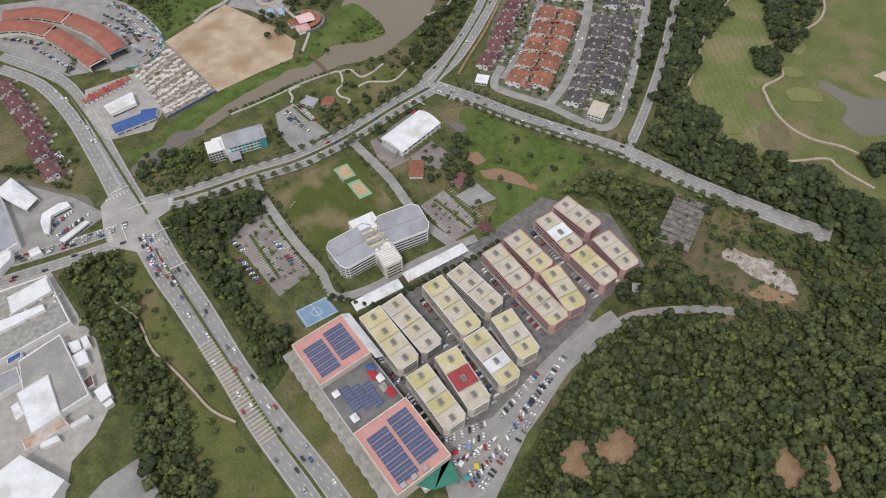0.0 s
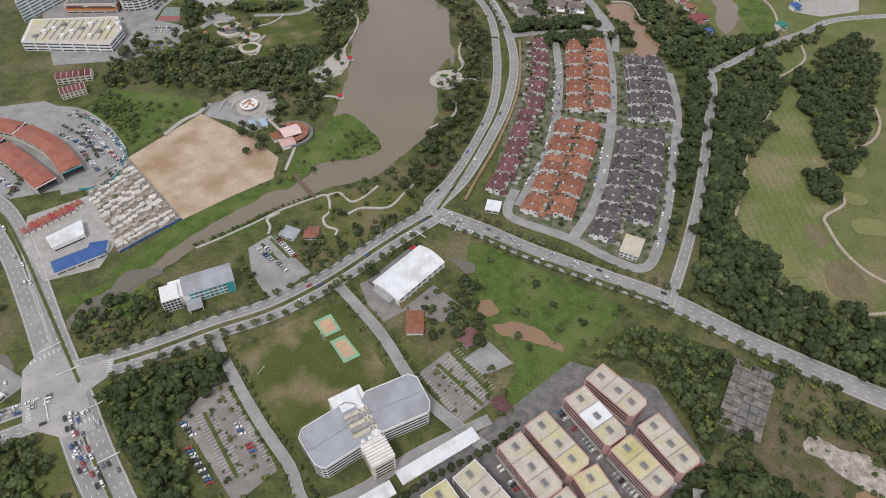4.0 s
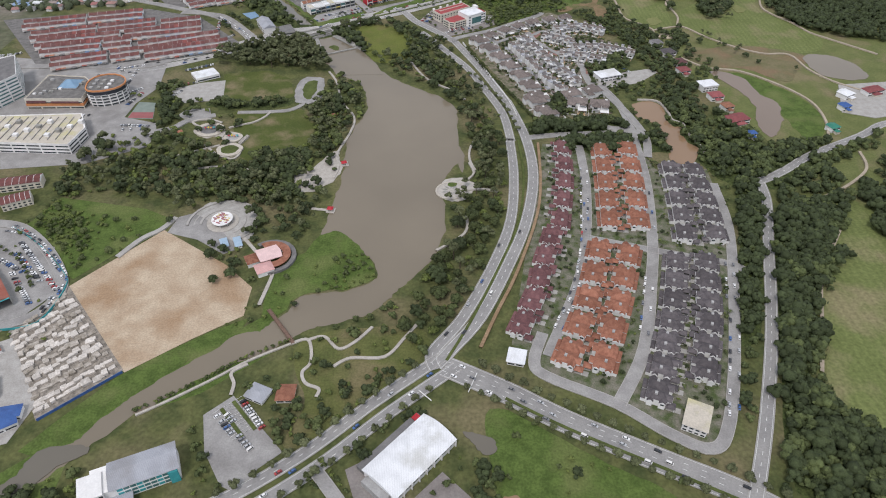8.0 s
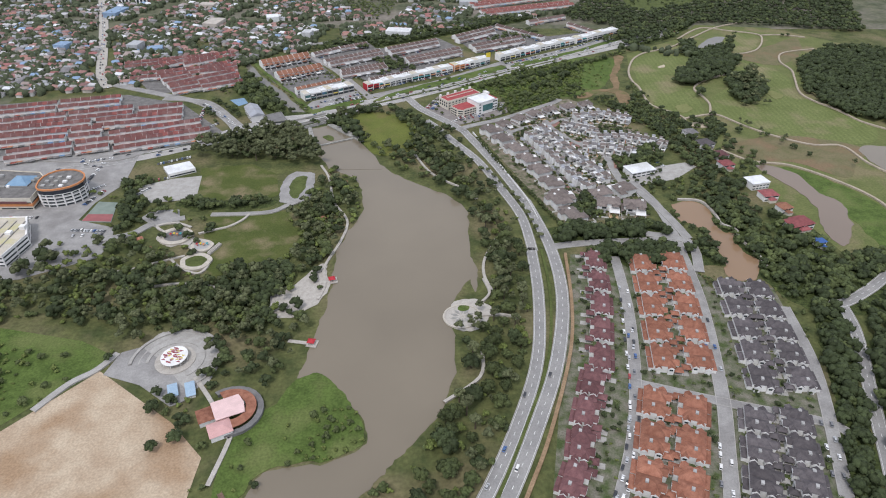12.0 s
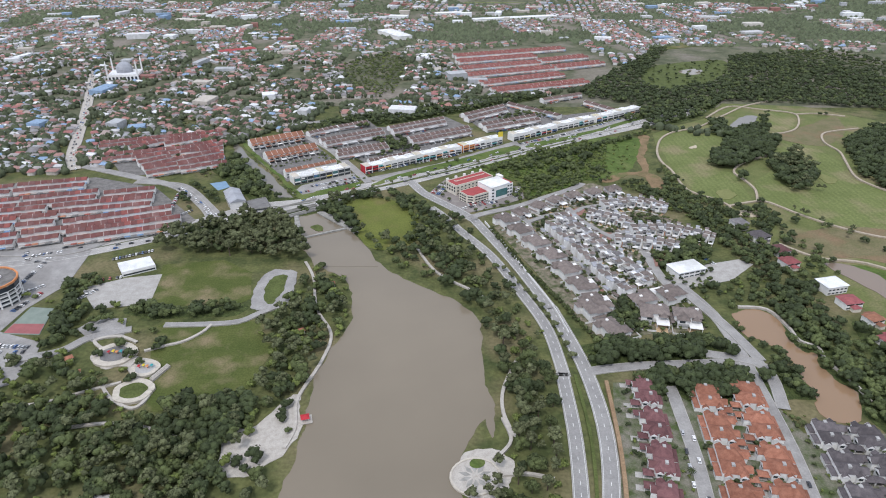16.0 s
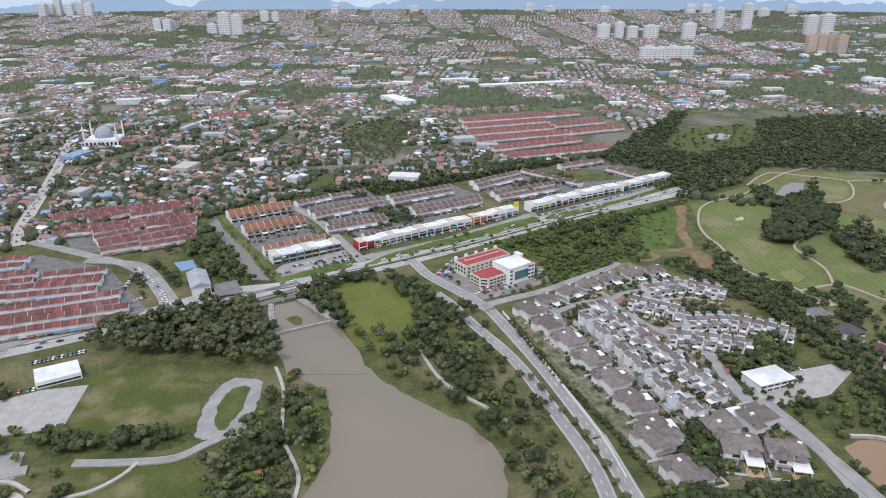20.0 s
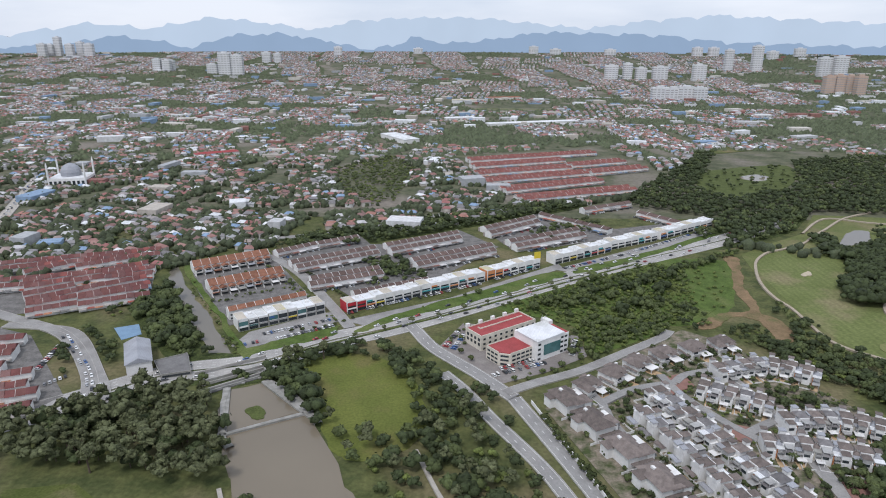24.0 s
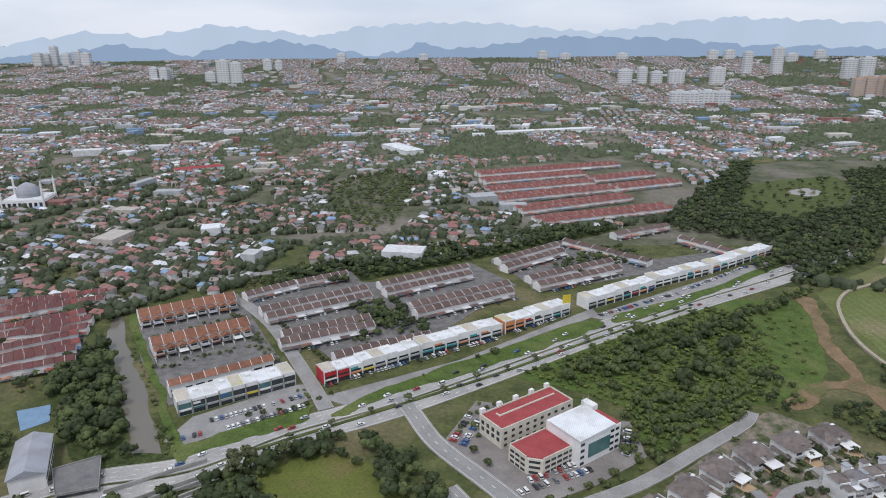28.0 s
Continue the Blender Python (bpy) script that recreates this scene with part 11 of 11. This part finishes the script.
for line in GB_LINES:
    a, b = offset(line, -10.5)
    park(a, b, turn=80, gap=3.4, full=0.4, near=False)
for line in RR_LINES:
    park(line[0], line[1], turn=85, gap=3.2, full=0.45, near=False)
for line in SHOP_LINES:
    for d, turn in ((12.6, 90), (-12.6, 90)):
        a, b = offset(line, d)
        park(a, b, turn=turn, gap=3.0, full=0.55, near=False)
# crowded streets and junctions, far enough to be uncountable
for pts, gap in (([(-265, 362), (-250, 336), (-233, 312)], 9), ([(-262, 365), (-245, 339), (-223, 309)], 9), ([(-331, 466), (-370, 520), (-409, 566)], 30), ([(-398, 730), (-362, 706), (-325, 668), (-317, 648), (-321, 616)], 7), ([(94, 612), (114, 659), (140, 770)], 16), ([(-489, 1290), (-520, 1345), (-569, 1465), (-639, 1634), (-782, 1956)], 16), ([(-333, 1231), (-279, 1168), (-259, 1127)], 10)):
    traffic(pts, 1.6, gap, 1.0, 1, False)
    traffic(pts, -1.8, gap * 1.3, 1.0, -1, False)
for line in ([(-470, 668), (-419, 635)], [(-492, 658), (-455, 646)], [(-396, 689), (-357, 666)], [(-367, 666), (-334, 628)], [(-144, 354), (-127, 331)], [(-173, 336), (-151, 309)], [(-591, 1094), (-565, 1103)], [(-411, 1055), (-386, 1066)], [(-331, 1050), (-298, 1069)], [(236, 1068), (246, 1044)]):
    park(line[0], line[1], turn=75, near=False)


def crowd_of_cars():
    for k in range(len(CARS)):
        rows = [c for c in CROWD if c[4] == k]
        if not rows:
            continue
        for me, mm in zip(CARS[k], (CARS[k][0].materials[0], M_GLASS, CARS[k][0].materials[0])):
            m = Mesh()
            vs, fs = [tuple(q.co) for q in me.vertices], [tuple(q.vertices) for q in me.polygons]
            for x, y, head, z, _ in rows:
                c, s = math.cos(radians(head)), math.sin(radians(head))
                m.add([(x + 1.12 * (a * c - b * s), y + 1.12 * (a * s + b * c), z + 1.12 * h) for a, b, h in vs], fs)
            tagged(part("parked_cars", m, mm), label="far parked cars crowded in rows", category="cars", kind="stuff")


crowd_of_cars()
